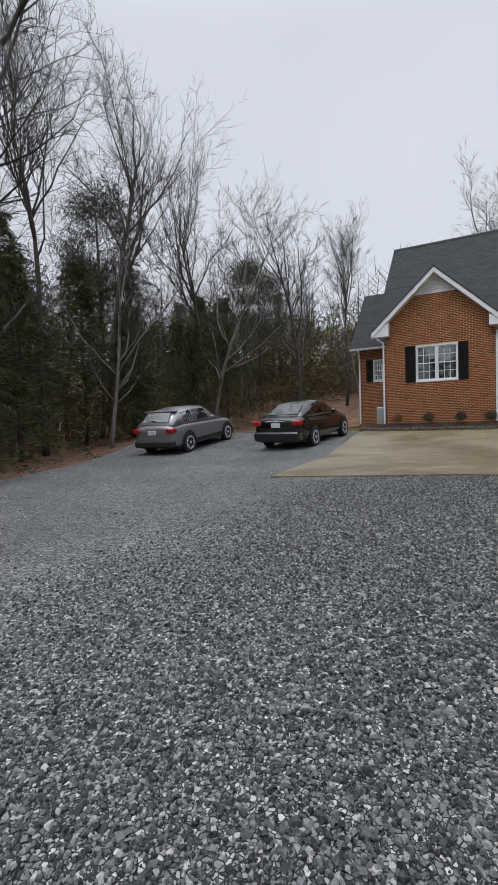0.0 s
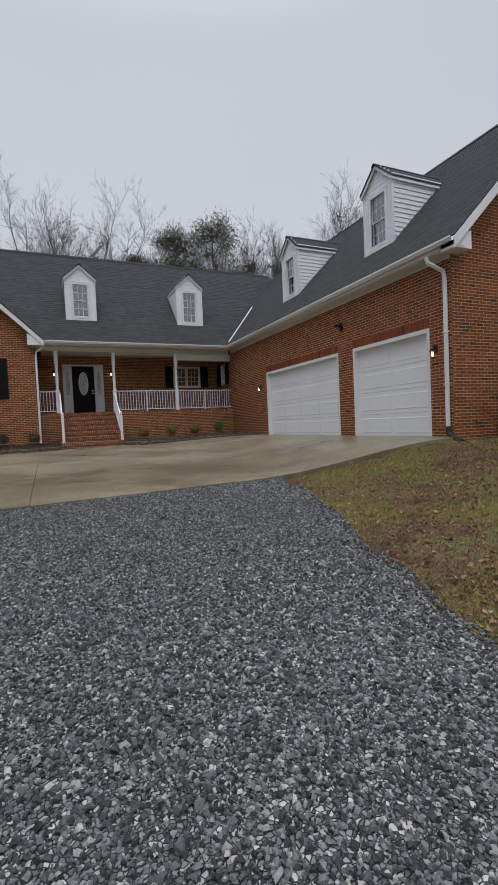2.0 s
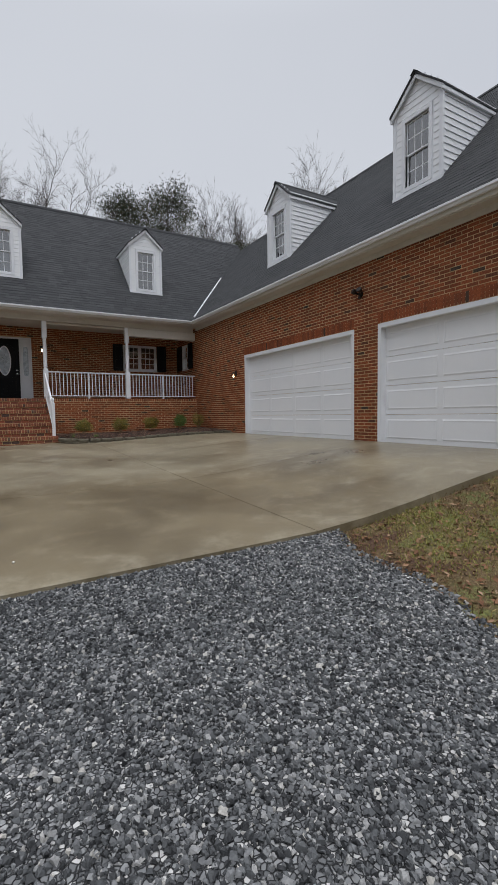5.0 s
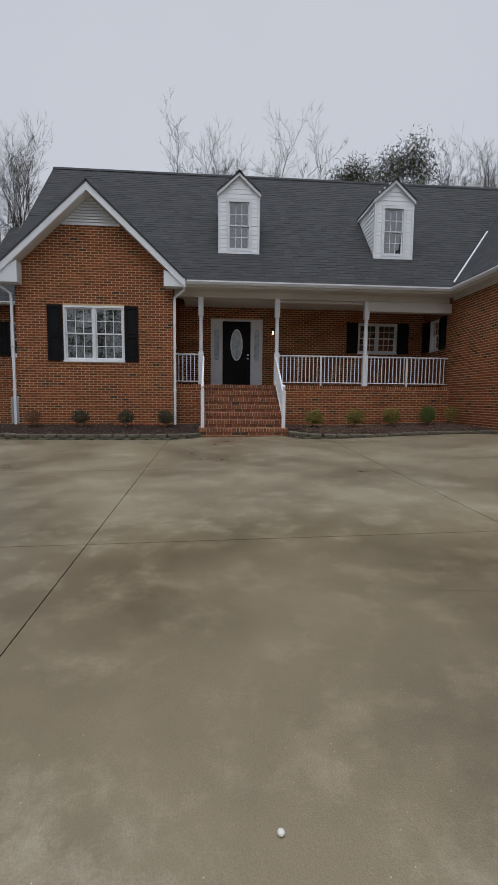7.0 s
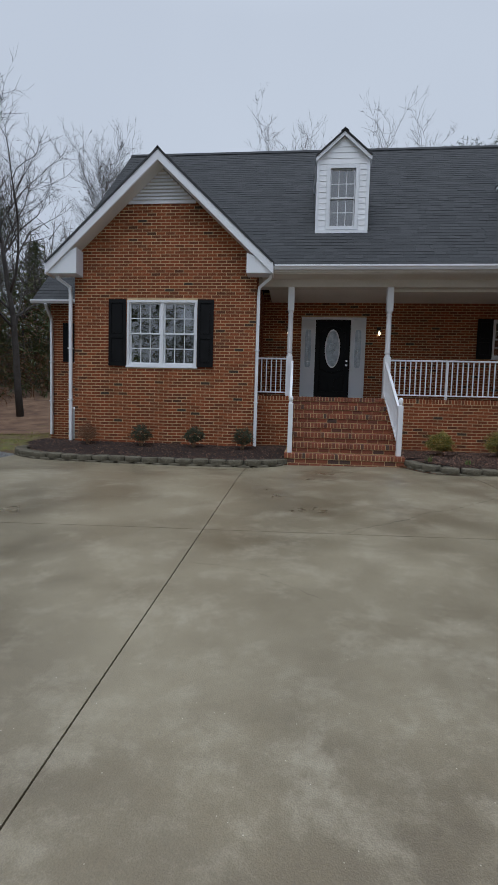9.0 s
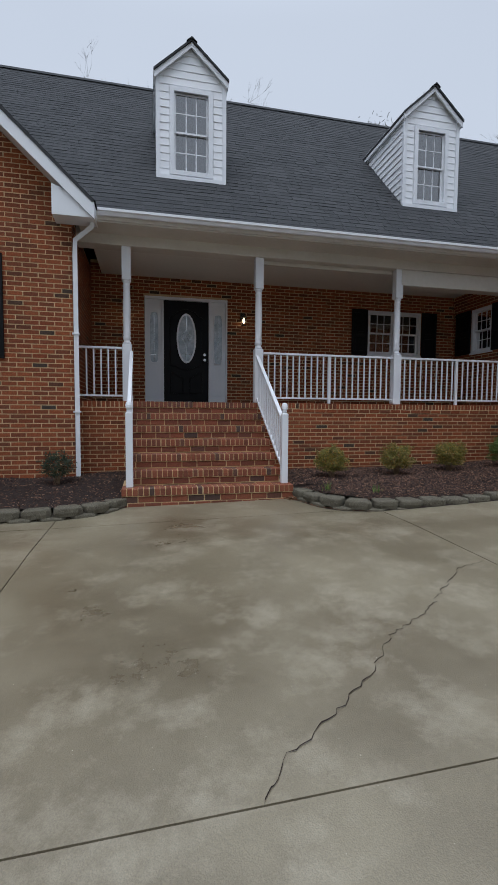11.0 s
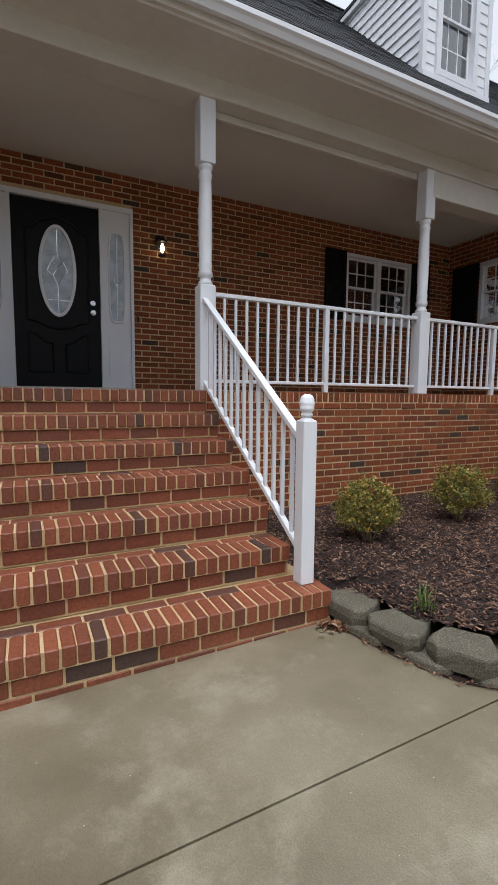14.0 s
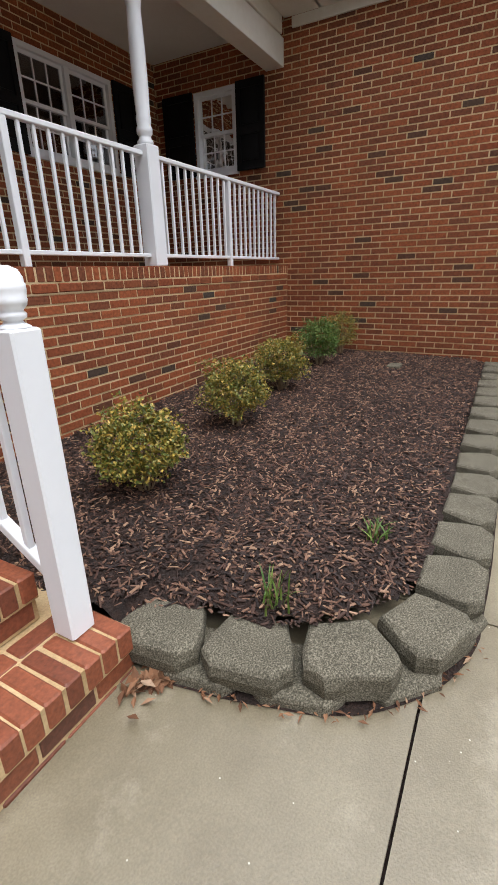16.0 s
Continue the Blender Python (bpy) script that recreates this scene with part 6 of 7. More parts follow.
def wheel(parent, x, y, r, side):
    t = part("wheel", Build().lathe([(r * 0.66, -0.1), (r * 0.94, -0.105), (r, -0.08), (r, 0.08), (r * 0.94, 0.105), (r * 0.66, 0.1)], 0, 0, 28, pose(0, 0, 0, 0, 90, 0)), TYRE, parent, smooth=False)
    t.location = (x, y, r)
    rim = Build()
    d = 0.085 * side
    rim.lathe([(r * 0.67, 0.0), (r * 0.67, 0.02), (r * 0.58, 0.02), (r * 0.58, 0.0)], 0, 0, 28, pose(d, 0, 0, 0, 90, 0))
    rim.lathe([(r * 0.16, -0.02), (r * 0.14, 0.02)], 0, 0, 12, pose(d, 0, 0, 0, 90, 0))
    for i in range(5):
        a = i * 2 * math.pi / 5
        for w in (-0.16, 0.16):
            rim.tube([(d, math.cos(a) * r * 0.12, math.sin(a) * r * 0.12), (d + 0.005 * side, math.cos(a + w) * r * 0.62, math.sin(a + w) * r * 0.62)], 0.017, 4)
    part("rim", rim, PLATE, t, "pale alloy rim")
    part("brake_well", Build().lathe([(r * 0.66, -0.01), (r * 0.66, 0.01)], 0, 0, 24, pose(0.05 * side, 0, 0, 0, 90, 0)), TYRE, t)


def car(name, paint, L, W, body, house, axles, r, label, sedan, clad):
    """body: stations (y, bottom, shoulder, half-width); house: stations (y, base z, roof z, half-width at roof) of the cabin. The tail is at y = 0."""
    c = empty(name)
    rings = []
    for y, zb, zt, w in body:
        m = (zb + zt) / 2
        half = [(w * 0.80, zb), (w * 0.95, zb + 0.05), (w, zb + 0.16), (w * 1.0, m), (w * 0.985, zt - 0.16), (w * 0.95, zt - 0.06), (w * 0.80, zt), (w * 0.4, zt + 0.018)]
        rings.append([(x, y, z) for x, z in half] + [(-x, y, z) for x, z in reversed(half)])
    bo = part("body", loft(Build(), rings), paint, c, smooth=True)
    md = bo.modifiers.new("round", "SUBSURF")
    md.levels = md.render_levels = 1
    rings = []
    for y, z0, z1, w in house:
        wb = W * 0.455
        wm = wb + (w - wb) * 0.55
        zm = z0 + (z1 - z0) * 0.55
        half = [(wb, z0 - 0.03), (wm, zm), (w, z1 - 0.045), (w * 0.8, z1 - 0.008), (w * 0.4, z1 + 0.008)]
        rings.append([(x, y, z) for x, z in half] + [(-x, y, z) for x, z in reversed(half)])
    cab = part("cabin", loft(Build(), rings), paint, c, smooth=True)
    # glass set just proud of the cabin: side, rear and front
    def station(y):
        for p, q in zip(house, house[1:]):
            if p[0] <= y <= q[0]:
                k = (y - p[0]) / (q[0] - p[0])
                return [a + (e - a) * k for a, e in zip(p, q)]
        return house[-1]
    y_roof0, y_roof1 = house[1][0], house[-2][0]
    for s in (-1, 1):
        for a, e in ((y_roof0 + 0.16, (y_roof0 + y_roof1) / 2 - 0.03), ((y_roof0 + y_roof1) / 2 + 0.03, y_roof1 + 0.12)):
            b = Build()
            for i in range(7):
                y = a + (e - a) * i / 6
                _, z0, z1, w = station(y)
                wb = W * 0.455
                lo = (wb + (w - wb) * 0.12 + 0.008, z0 + (z1 - z0) * 0.12)
                hi = (wb + (w - wb) * 0.86 + 0.008, z0 + (z1 - z0) * 0.80)
                b.v += [(s * lo[0], y, lo[1]), (s * hi[0], y, hi[1])]
            b.f = [(2 * i, 2 * i + 2, 2 * i + 3, 2 * i + 1) for i in range(6)]
            part("side_window", b, CARGLASS, c, "dark tinted side glass")
    for i0, i1, nm in ((0, 1, "rear_window"), (-1, -2, "windscreen")):
        (ya, z0, za, wa), (yb, _, zb, wb2) = house[i0], house[i1]
        b = Build()
        off = Vector((0, -0.02 if i0 == 0 else 0.02, 0.018))
        b.v = [tuple(Vector(p) + off) for p in ((-wa * 0.86, ya + (yb - ya) * 0.10, za + (zb - za) * 0.10), (wa * 0.86, ya + (yb - ya) * 0.10, za + (zb - za) * 0.10), (wb2 * 0.80, ya + (yb - ya) * 0.9, za + (zb - za) * 0.9), (-wb2 * 0.80, ya + (yb - ya) * 0.9, za + (zb - za) * 0.9))]
        b.f = [(0, 1, 2, 3)]
        part(nm, b, CARGLASS, c, "dark glass")
    for s in (-1, 1):
        for y in axles:
            arch = Build()
            n = 18
            vs = []
            for k, rr in ((0.0, r * 1.22), (0.0, r * 1.04)):
                vs += [(s * (W / 2 + 0.006), y + rr * math.cos(math.pi * i / n), r + rr * math.sin(math.pi * i / n)) for i in range(n + 1)]
            arch.add(vs, [(i, i + 1, n + 2 + i, n + 1 + i) for i in range(n)])
            arch.add([(s * (W / 2 + 0.003), y + r * 1.05 * math.cos(2 * math.pi * i / 24), r + r * 1.05 * math.sin(2 * math.pi * i / 24)) for i in range(24)], [tuple(range(24))])
            part("wheel_arch", arch, PLASTIC if clad else TYRE, c)
            wheel(c, s * (W / 2 - 0.075), y, r, s)
        tl = Build().bevel_box(s * W * 0.31 if s > 0 else -W * 0.478, W * 0.478 if s > 0 else -W * 0.31, -0.025, 0.24, body[1][2] - 0.25, body[1][2] - 0.09, 0.03)
        part("tail_light", tl, REDLIGHT, c, "red tail light")
        part("mirror", Build().bevel_box(s * (W / 2 + 0.02) - 0.08, s * (W / 2 + 0.02) + 0.08, y_roof1 + 0.12, y_roof1 + 0.24, body[3][2] - 0.02, body[3][2] + 0.11, 0.03), paint, c)
        part("door_handle", Build().bevel_box(s * (W / 2 + 0.004) - 0.012, s * (W / 2 + 0.004) + 0.012, L * 0.42, L * 0.42 + 0.16, body[3][2] - 0.16, body[3][2] - 0.13, 0.005), paint, c)
    zb = body[1][1]
    part("rear_bumper", Build().bevel_box(-W * 0.46, W * 0.46, -0.055, 0.2, zb, zb + (0.24 if clad else 0.30), 0.05), PLASTIC if clad else paint, c)
    part("licence_plate", Build().bevel_box(-0.155, 0.155, -0.05 if clad else -0.03, -0.01, body[1][2] - 0.30, body[1][2] - 0.16, 0.004), PLATE, c, "pale licence plate")
    if sedan:
        part("trim_strip", Build().bevel_box(-0.33, 0.33, -0.035, 0.0, body[1][2] - 0.125, body[1][2] - 0.10, 0.004), CHROME, c, "chrome boot strip")
    else:
        part("spoiler", Build().bevel_box(-W * 0.36, W * 0.36, house[1][0] - 0.10, house[1][0] + 0.1, house[1][2] - 0.035, house[1][2] + 0.005, 0.012), paint, c)
        part("side_cladding", Build().box(-W / 2 - 0.004, W / 2 + 0.004, axles[0] + r * 1.2, axles[1] - r * 1.2, zb + 0.02, zb + 0.16), PLASTIC, c)
    part("underbody", Build().box(-W * 0.44, W * 0.44, 0.25, L - 0.25, zb - 0.06, zb + 0.1), TYRE, c)
    return tagged(c, label, "car", "parked cars")


suv = car("compact_suv", SILVER, 4.36, 1.80,
          [(0.0, 0.34, 0.92, 0.74), (0.10, 0.28, 1.02, 0.86), (0.6, 0.22, 1.06, 0.90), (1.4, 0.20, 1.02, 0.89), (2.4, 0.20, 0.99, 0.89), (3.3, 0.22, 0.96, 0.90), (3.9, 0.24, 0.88, 0.87), (4.25, 0.28, 0.74, 0.74), (4.36, 0.34, 0.62, 0.6)],
          [(0.16, 1.02, 1.08, 0.64), (0.60, 1.02, 1.48, 0.59), (1.5, 1.0, 1.56, 0.60), (2.2, 0.98, 1.54, 0.60), (3.2, 0.96, 1.0, 0.66)], (0.86, 3.50), 0.345,
          "silver compact crossover with dark lower cladding parked on gravel", False, True)
sed = car("sedan_car", MAROON, 4.55, 1.76,
          [(0.0, 0.36, 0.92, 0.72), (0.10, 0.28, 1.02, 0.84), (0.7, 0.20, 1.03, 0.88), (1.5, 0.18, 0.97, 0.88), (2.6, 0.18, 0.95, 0.88), (3.4, 0.20, 0.92, 0.88), (4.1, 0.22, 0.82, 0.84), (4.45, 0.26, 0.68, 0.7), (4.55, 0.32, 0.56, 0.55)],
          [(0.42, 1.02, 1.03, 0.62), (1.22, 0.99, 1.40, 0.55), (1.8, 0.97, 1.45, 0.57), (2.4, 0.95, 1.42, 0.57), (3.45, 0.92, 0.95, 0.66)], (0.95, 3.62), 0.315,
          "dark maroon-black four-door sedan parked on gravel", True, False)


def park(ob, x, y, yaw):
    slope = math.degrees(math.atan((land(x, y + 3.6) - land(x, y + 0.9)) / 2.7))
    ob.matrix_world = pose(x, y, land(x, y + 0.9) + 0.0 - 0.9 * math.tan(radians(slope)), slope, 0, yaw)


park(suv, -12.12, -7.95, 1.0)
park(sed, -7.86, -7.2, -3.5)


# ---- trees ----
def bare_tree(name, seed, height, spread, trunk, depth, material, fork=0.35, label="", twigs=3, lean=0.0, twig=DARKTWIG):
    """A leafless hardwood: a tapered trunk, forking limbs, and fine twigs."""
    r = random.Random(seed)
    t = empty(name)
    limbs, fine = Build(), Build()

    full = twigs > 3

    def grow(p, d, length, rad, level):
        pts, rads = [p], [rad]
        segs = (7, 6, 4, 2, 1)[level]
        w = (0.07, 0.17, 0.22, 0.26, 0.3)[level]
        for i in range(segs):
            d = (d + Vector((r.gauss(0, w), r.gauss(0, w), r.gauss((0.05, 0.12, 0.07, 0.04, 0.0)[level], w * 0.6)))).normalized()
            p = p + d * length / segs
            pts.append(p)
            rads.append(rad * (1 - 0.72 * (i + 1) / segs))
        (limbs if level < 2 else fine).tube(pts, rads, 7 if level == 0 else 5 if level == 1 else 3)
        if level >= depth + (1 if full else 0):
            return
        for i in range((13, 8, 6, 4)[level] if full else (11, 6, 4, 0)[level]):
            k = r.uniform(fork, 1.0) if level == 0 else r.uniform(0.2, 1.0)
            j = min(int(k * segs), segs - 1)
            q = pts[j].lerp(pts[j + 1], k * segs - j)
            a = r.uniform(0, 2 * math.pi)
            side = d.orthogonal().normalized()
            side = side * math.cos(a) + d.cross(side) * math.sin(a)
            ang = r.uniform(0.5, 1.05) * spread * (1, 0.95, 0.85, 0.8)[level]
            nd = (d * math.cos(ang) + side * math.sin(ang) + Vector((0, 0, 0.12))).normalized()
            grow(q, nd, length * (r.uniform(0.26, 0.52) if level == 0 else r.uniform(0.3, 0.55)), max(rads[j] * r.uniform(0.4, 0.7), (0.03, 0.012, 0.009, 0.0065)[level]), level + 1)
        if level < 3:
            grow(pts[-1], d, length * (0.28 if level == 0 else 0.4), rads[-1], level + 1)

    grow(Vector((0, 0, -0.3)), Vector((lean, 0, 1)).normalized(), height * 0.72, trunk, 0)
    part("trunk", limbs, material, t, smooth=True)
    part("crown", fine, twig, t)
    return tagged(t, label, "tree", "bare hardwoods")


def conifer(name, seed, height, width, clumps, label, base=0.08, droop=0.25):
    """An evergreen with tiers of drooping boughs, each set with needle sprays."""
    r = np.random.default_rng(seed)
    t = empty(name)
    b = Build().tube([(0, 0, -0.3), (0.05, 0.03, height * 0.5), (0, 0, height)], [height * 0.013, height * 0.009, 0.01], 7)
    part("trunk", b, BARK, t, smooth=True)
    bough, places, dirs = Build(), [], []
    n = int(clumps / 26)
    for i in range(n):
        k = base + (1 - base) * (i / n) ** 0.9
        z = height * k
        L = width * (1 - k) ** 0.5 * r.uniform(0.2, 1.25) + 0.2
        a = i * 2.4 + r.uniform(-0.5, 0.5)
        c, s = math.cos(a), math.sin(a)
        tip = (c * L, s * L, z - L * droop * r.uniform(0.3, 1.3))
        mid = (c * L * 0.5, s * L * 0.5, z + 0.06 * L)
        bough.tube([(0, 0, z), mid, tip], [0.02, 0.012, 0.004], 3)
        for _ in range(58):
            q = r.uniform(0.15, 1.02)
            w = 0.30 * L * (1.1 - q) + 0.12
            off = r.normal(0, 0.45) * w
            zz = z + 0.06 * L * (1 - abs(2 * q - 1)) - (L * droop) * max(q - 0.4, 0) - abs(r.normal(0, 0.12))
            places.append((c * L * q - s * off, s * L * q + c * off, zz))
    part("branchwork", bough, BARK, t)
    p = np.array(places)
    m = len(p)
    sz = np.stack([r.uniform(0.025, 0.06, m), r.uniform(0.08, 0.2, m), r.uniform(0.1, 0.25, m)], -1)
    v, f = scatter(LEAF, LEAF_F, p, sz, r, 0.5)
    o = new("foliage", np_mesh("foliage", v, f, NEEDLE))
    o.parent = t
    return tagged(t, label, "tree", "evergreens")


def pine(name, seed, height, clumps, label):
    """A tall pine: a bare bole with a ragged head of needle clumps."""
    r = np.random.default_rng(seed)
    t = empty(name)
    b = Build().tube([(0, 0, -0.3), (0.15, 0.1, height * 0.5), (0, 0, height * 0.97)], [0.22, 0.16, 0.03], 8)
    places = []
    for i in range(34):
        z = height * r.uniform(0.5, 0.97)
        a, L = r.uniform(0, 6.28), (1 - abs(z / height - 0.72) * 2.2) * height * 0.17 * r.uniform(0.5, 1.1) + 0.3
        tip = np.array([math.cos(a) * L, math.sin(a) * L, z + r.uniform(0.0, 0.35) * L])
        b.tube([(0, 0, z - 0.2), tuple(tip)], [0.045, 0.012], 4)
        for _ in range(4):
            c = np.array([0, 0, z]) + (tip - np.array([0, 0, z])) * r.uniform(0.55, 1.05) + r.normal(0, 0.25, 3)
            places.append(c + r.normal(0, 1, (int(clumps / 136), 3)) * np.array([0.72, 0.72, 0.34]))
    part("trunk", b, BARK, t, smooth=True)
    p = np.concatenate(places)
    m = len(p)
    sz = np.stack([r.uniform(0.03, 0.06, m), r.uniform(0.12, 0.24, m), r.uniform(0.05, 0.15, m)], -1)
    v, f = scatter(LEAF, LEAF_F, p, sz, r, 1.0)
    o = new("foliage", np_mesh("foliage", v, f, PINENEEDLE))
    o.parent = t
    return tagged(t, label, "tree", "pines")


BARE = [bare_tree("bare_tree", 11, 18, 1.0, 0.20, 3, BARK, 0.35, "tall leafless hardwood with dark bark at the wood's edge", 4),
        bare_tree("bare_tree", 23, 21, 0.85, 0.24, 3, BARK, 0.42, "tall straight leafless hardwood in the woods", 4),
        bare_tree("bare_tree", 35, 15, 1.15, 0.15, 3, PALEBARK, 0.3, "slender pale-barked leafless tree at the wood's edge", 4),
        bare_tree("bare_tree", 47, 19, 0.7, 0.17, 3, BARK, 0.5, "slim leafless hardwood with upswept limbs", 4),
        bare_tree("bare_tree", 59, 13, 1.0, 0.11, 3, PALEBARK, 0.25, "young pale leafless tree among the woods", 4)]
CONES = [conifer("evergreen_tree", 5, 7.5, 3.3, 3000, "dark green cedar with drooping boughs at the wood's edge"),
         conifer("evergreen_tree", 6, 11, 3.4, 3600, "tall dull green evergreen among the bare trees", 0.15),
         conifer("evergreen_tree", 8, 5.0, 3.0, 2600, "low dark green evergreen at the wood's edge", 0.03, 0.35)]
PINES = [pine("pine_tree", 3, 20, 17000, "tall pine with a ragged green head behind the house"), pine("pine_tree", 4, 18, 16000, "tall pine with a ragged green head behind the house")]


# lighter builds of the same kinds for the deeper woods
DEEP = [bare_tree("bare_tree", 71, 17, 1.0, 0.19, 3, BARK, 0.35, "tall leafless hardwood deep in the woods", 3, twig=TWIG),
        bare_tree("bare_tree", 72, 19, 0.8, 0.2, 3, BARK, 0.45, "tall straight leafless hardwood deep in the woods", 3, twig=TWIG),
        bare_tree("bare_tree", 73, 14, 1.05, 0.13, 3, PALEBARK, 0.3, "slender pale leafless tree deep in the woods", 3, twig=TWIG)]


def plant(src, x, y, scale=1.0, turn=0.0):
    m = pose(x, y, land(x, y) - 0.05, 0, 0, turn) @ Matrix.Scale(scale, 4)
    if not src.get("set"):
        src["set"] = 1
        src.matrix_world = m
    else:
        copy_thing(src, m)


# trees that stand out one by one
for k, x, y, s, a in ((0, -13.9, -13.6, 1.05, 200), (2, -15.6, -11.4, 0.95, 30), (1, -20.0, -2.6, 0.95, 120), (3, -17.6, -8.0, 0.92, 20), (1, -18.6, 6.0, 0.85, 300), (0, -14.2, 11.0, 0.86, 75), (2, -17.0, 3.5, 1.0, 160), (4, -15.9, -6.2, 0.9, 10),
                      (3, -12.6, 17.0, 0.86, 220), (4, -10.6, 14.5, 0.82, 110), (0, 1.6, 25.0, 0.98, 30), (0, -2.5, 29.0, 0.95, 140), (0, 5.0, 28.0, 1.0, 260), (2, -0.6, 26.0, 1.15, 100), (2, 3.4, 24.0, 1.1, 10), (2, 5.6, 25.5, 1.14, 150), (0, 2.8, 29.0, 0.98, 200), (0, 0.2, 27.0, 0.94, 320), (2, -3.6, 25.5, 1.0, 250), (3, 19.0, 26.0, 1.0, 75), (3, 16.0, 28.0, 0.98, 190), (3, 25.5, 12.5, 0.92, 15), (4, 28.5, 10.0, 1.15, 115), (1, 31.0, 3.0, 0.9, 30), (3, 22.0, 24.0, 1.0, 310), (4, -5.0, 27.0, 1.1, 77), (2, 7.6, 25.0, 1.1, 200), (4, -6.0, 22.0, 1.0, 45), (3, 28.5, 22.2, 1.25, 60)):
    plant(BARE[k], x, y, s, a)
for k, x, y, s, a in ((0, -17.2, -9.4, 1.0, 0), (0, -18.4, -5.2, 1.1, 60), (2, -15.8, -12.3, 1.0, 120), (1, -20.5, -7.5, 0.95, 40), (0, -19.2, -1.2, 0.95, 200), (1, -22.0, 2.0, 1.05, 300), (2, -17.6, -2.8, 1.0, 90), (0, -17.8, 2.6, 0.85, 20), (1, -19.0, 8.5, 0.9, 250),
                      (1, -24.0, -10.0, 1.1, 10), (2, -14.6, -14.4, 0.95, 200), (0, -21.0, 5.5, 1.0, 75), (1, -23.5, 12.0, 1.0, 160), (0, -26.0, -3.0, 1.1, 45), (2, -17.2, -16.5, 1.1, 30)):
    plant(CONES[k], x, y, s, a)
for k, x, y, s, a in ((0, 14.6, 25.0, 0.92, 0), (1, 11.0, 26.5, 0.93, 100), (0, 19.0, 27.0, 0.80, 200), (1, 8.2, 27.5, 0.86, 20), (1, -20.5, 17.0, 0.8, 40), (0, -22.5, 0.0, 0.8, 70), (0, 20.5, 21.0, 0.75, 300)):
    plant(PINES[k], x, y, s, a)
wood = random.Random(99)
for i in range(52):
    x, y = wood.uniform(-42, -18.5), wood.uniform(-28, 34)
    plant(DEEP[wood.choice((0, 1, 2, 1))], x, y, wood.uniform(0.7, 1.0), wood.uniform(0, 360))
for i in range(20):
    x = wood.uniform(-17, 26)
    plant(DEEP[wood.choice((0, 1, 2))], x, wood.uniform(34, 50), wood.uniform(0.6, 0.85), wood.uniform(0, 360))
for i in range(8):
    plant(DEEP[wood.choice((0, 1))], wood.uniform(-30, 34), wood.uniform(-52, -42), wood.uniform(0.8, 1.0), wood.uniform(0, 360))
for i in range(7):
    plant(CONES[wood.choice((0, 1))], wood.uniform(-30, 34), wood.uniform(-50, -42), wood.uniform(0.9, 1.2), wood.uniform(0, 360))
for i in range(26):
    plant(CONES[wood.choice((0, 1, 1))], wood.uniform(-38, -22), wood.uniform(-26, 32), wood.uniform(0.8, 1.15), wood.uniform(0, 360))


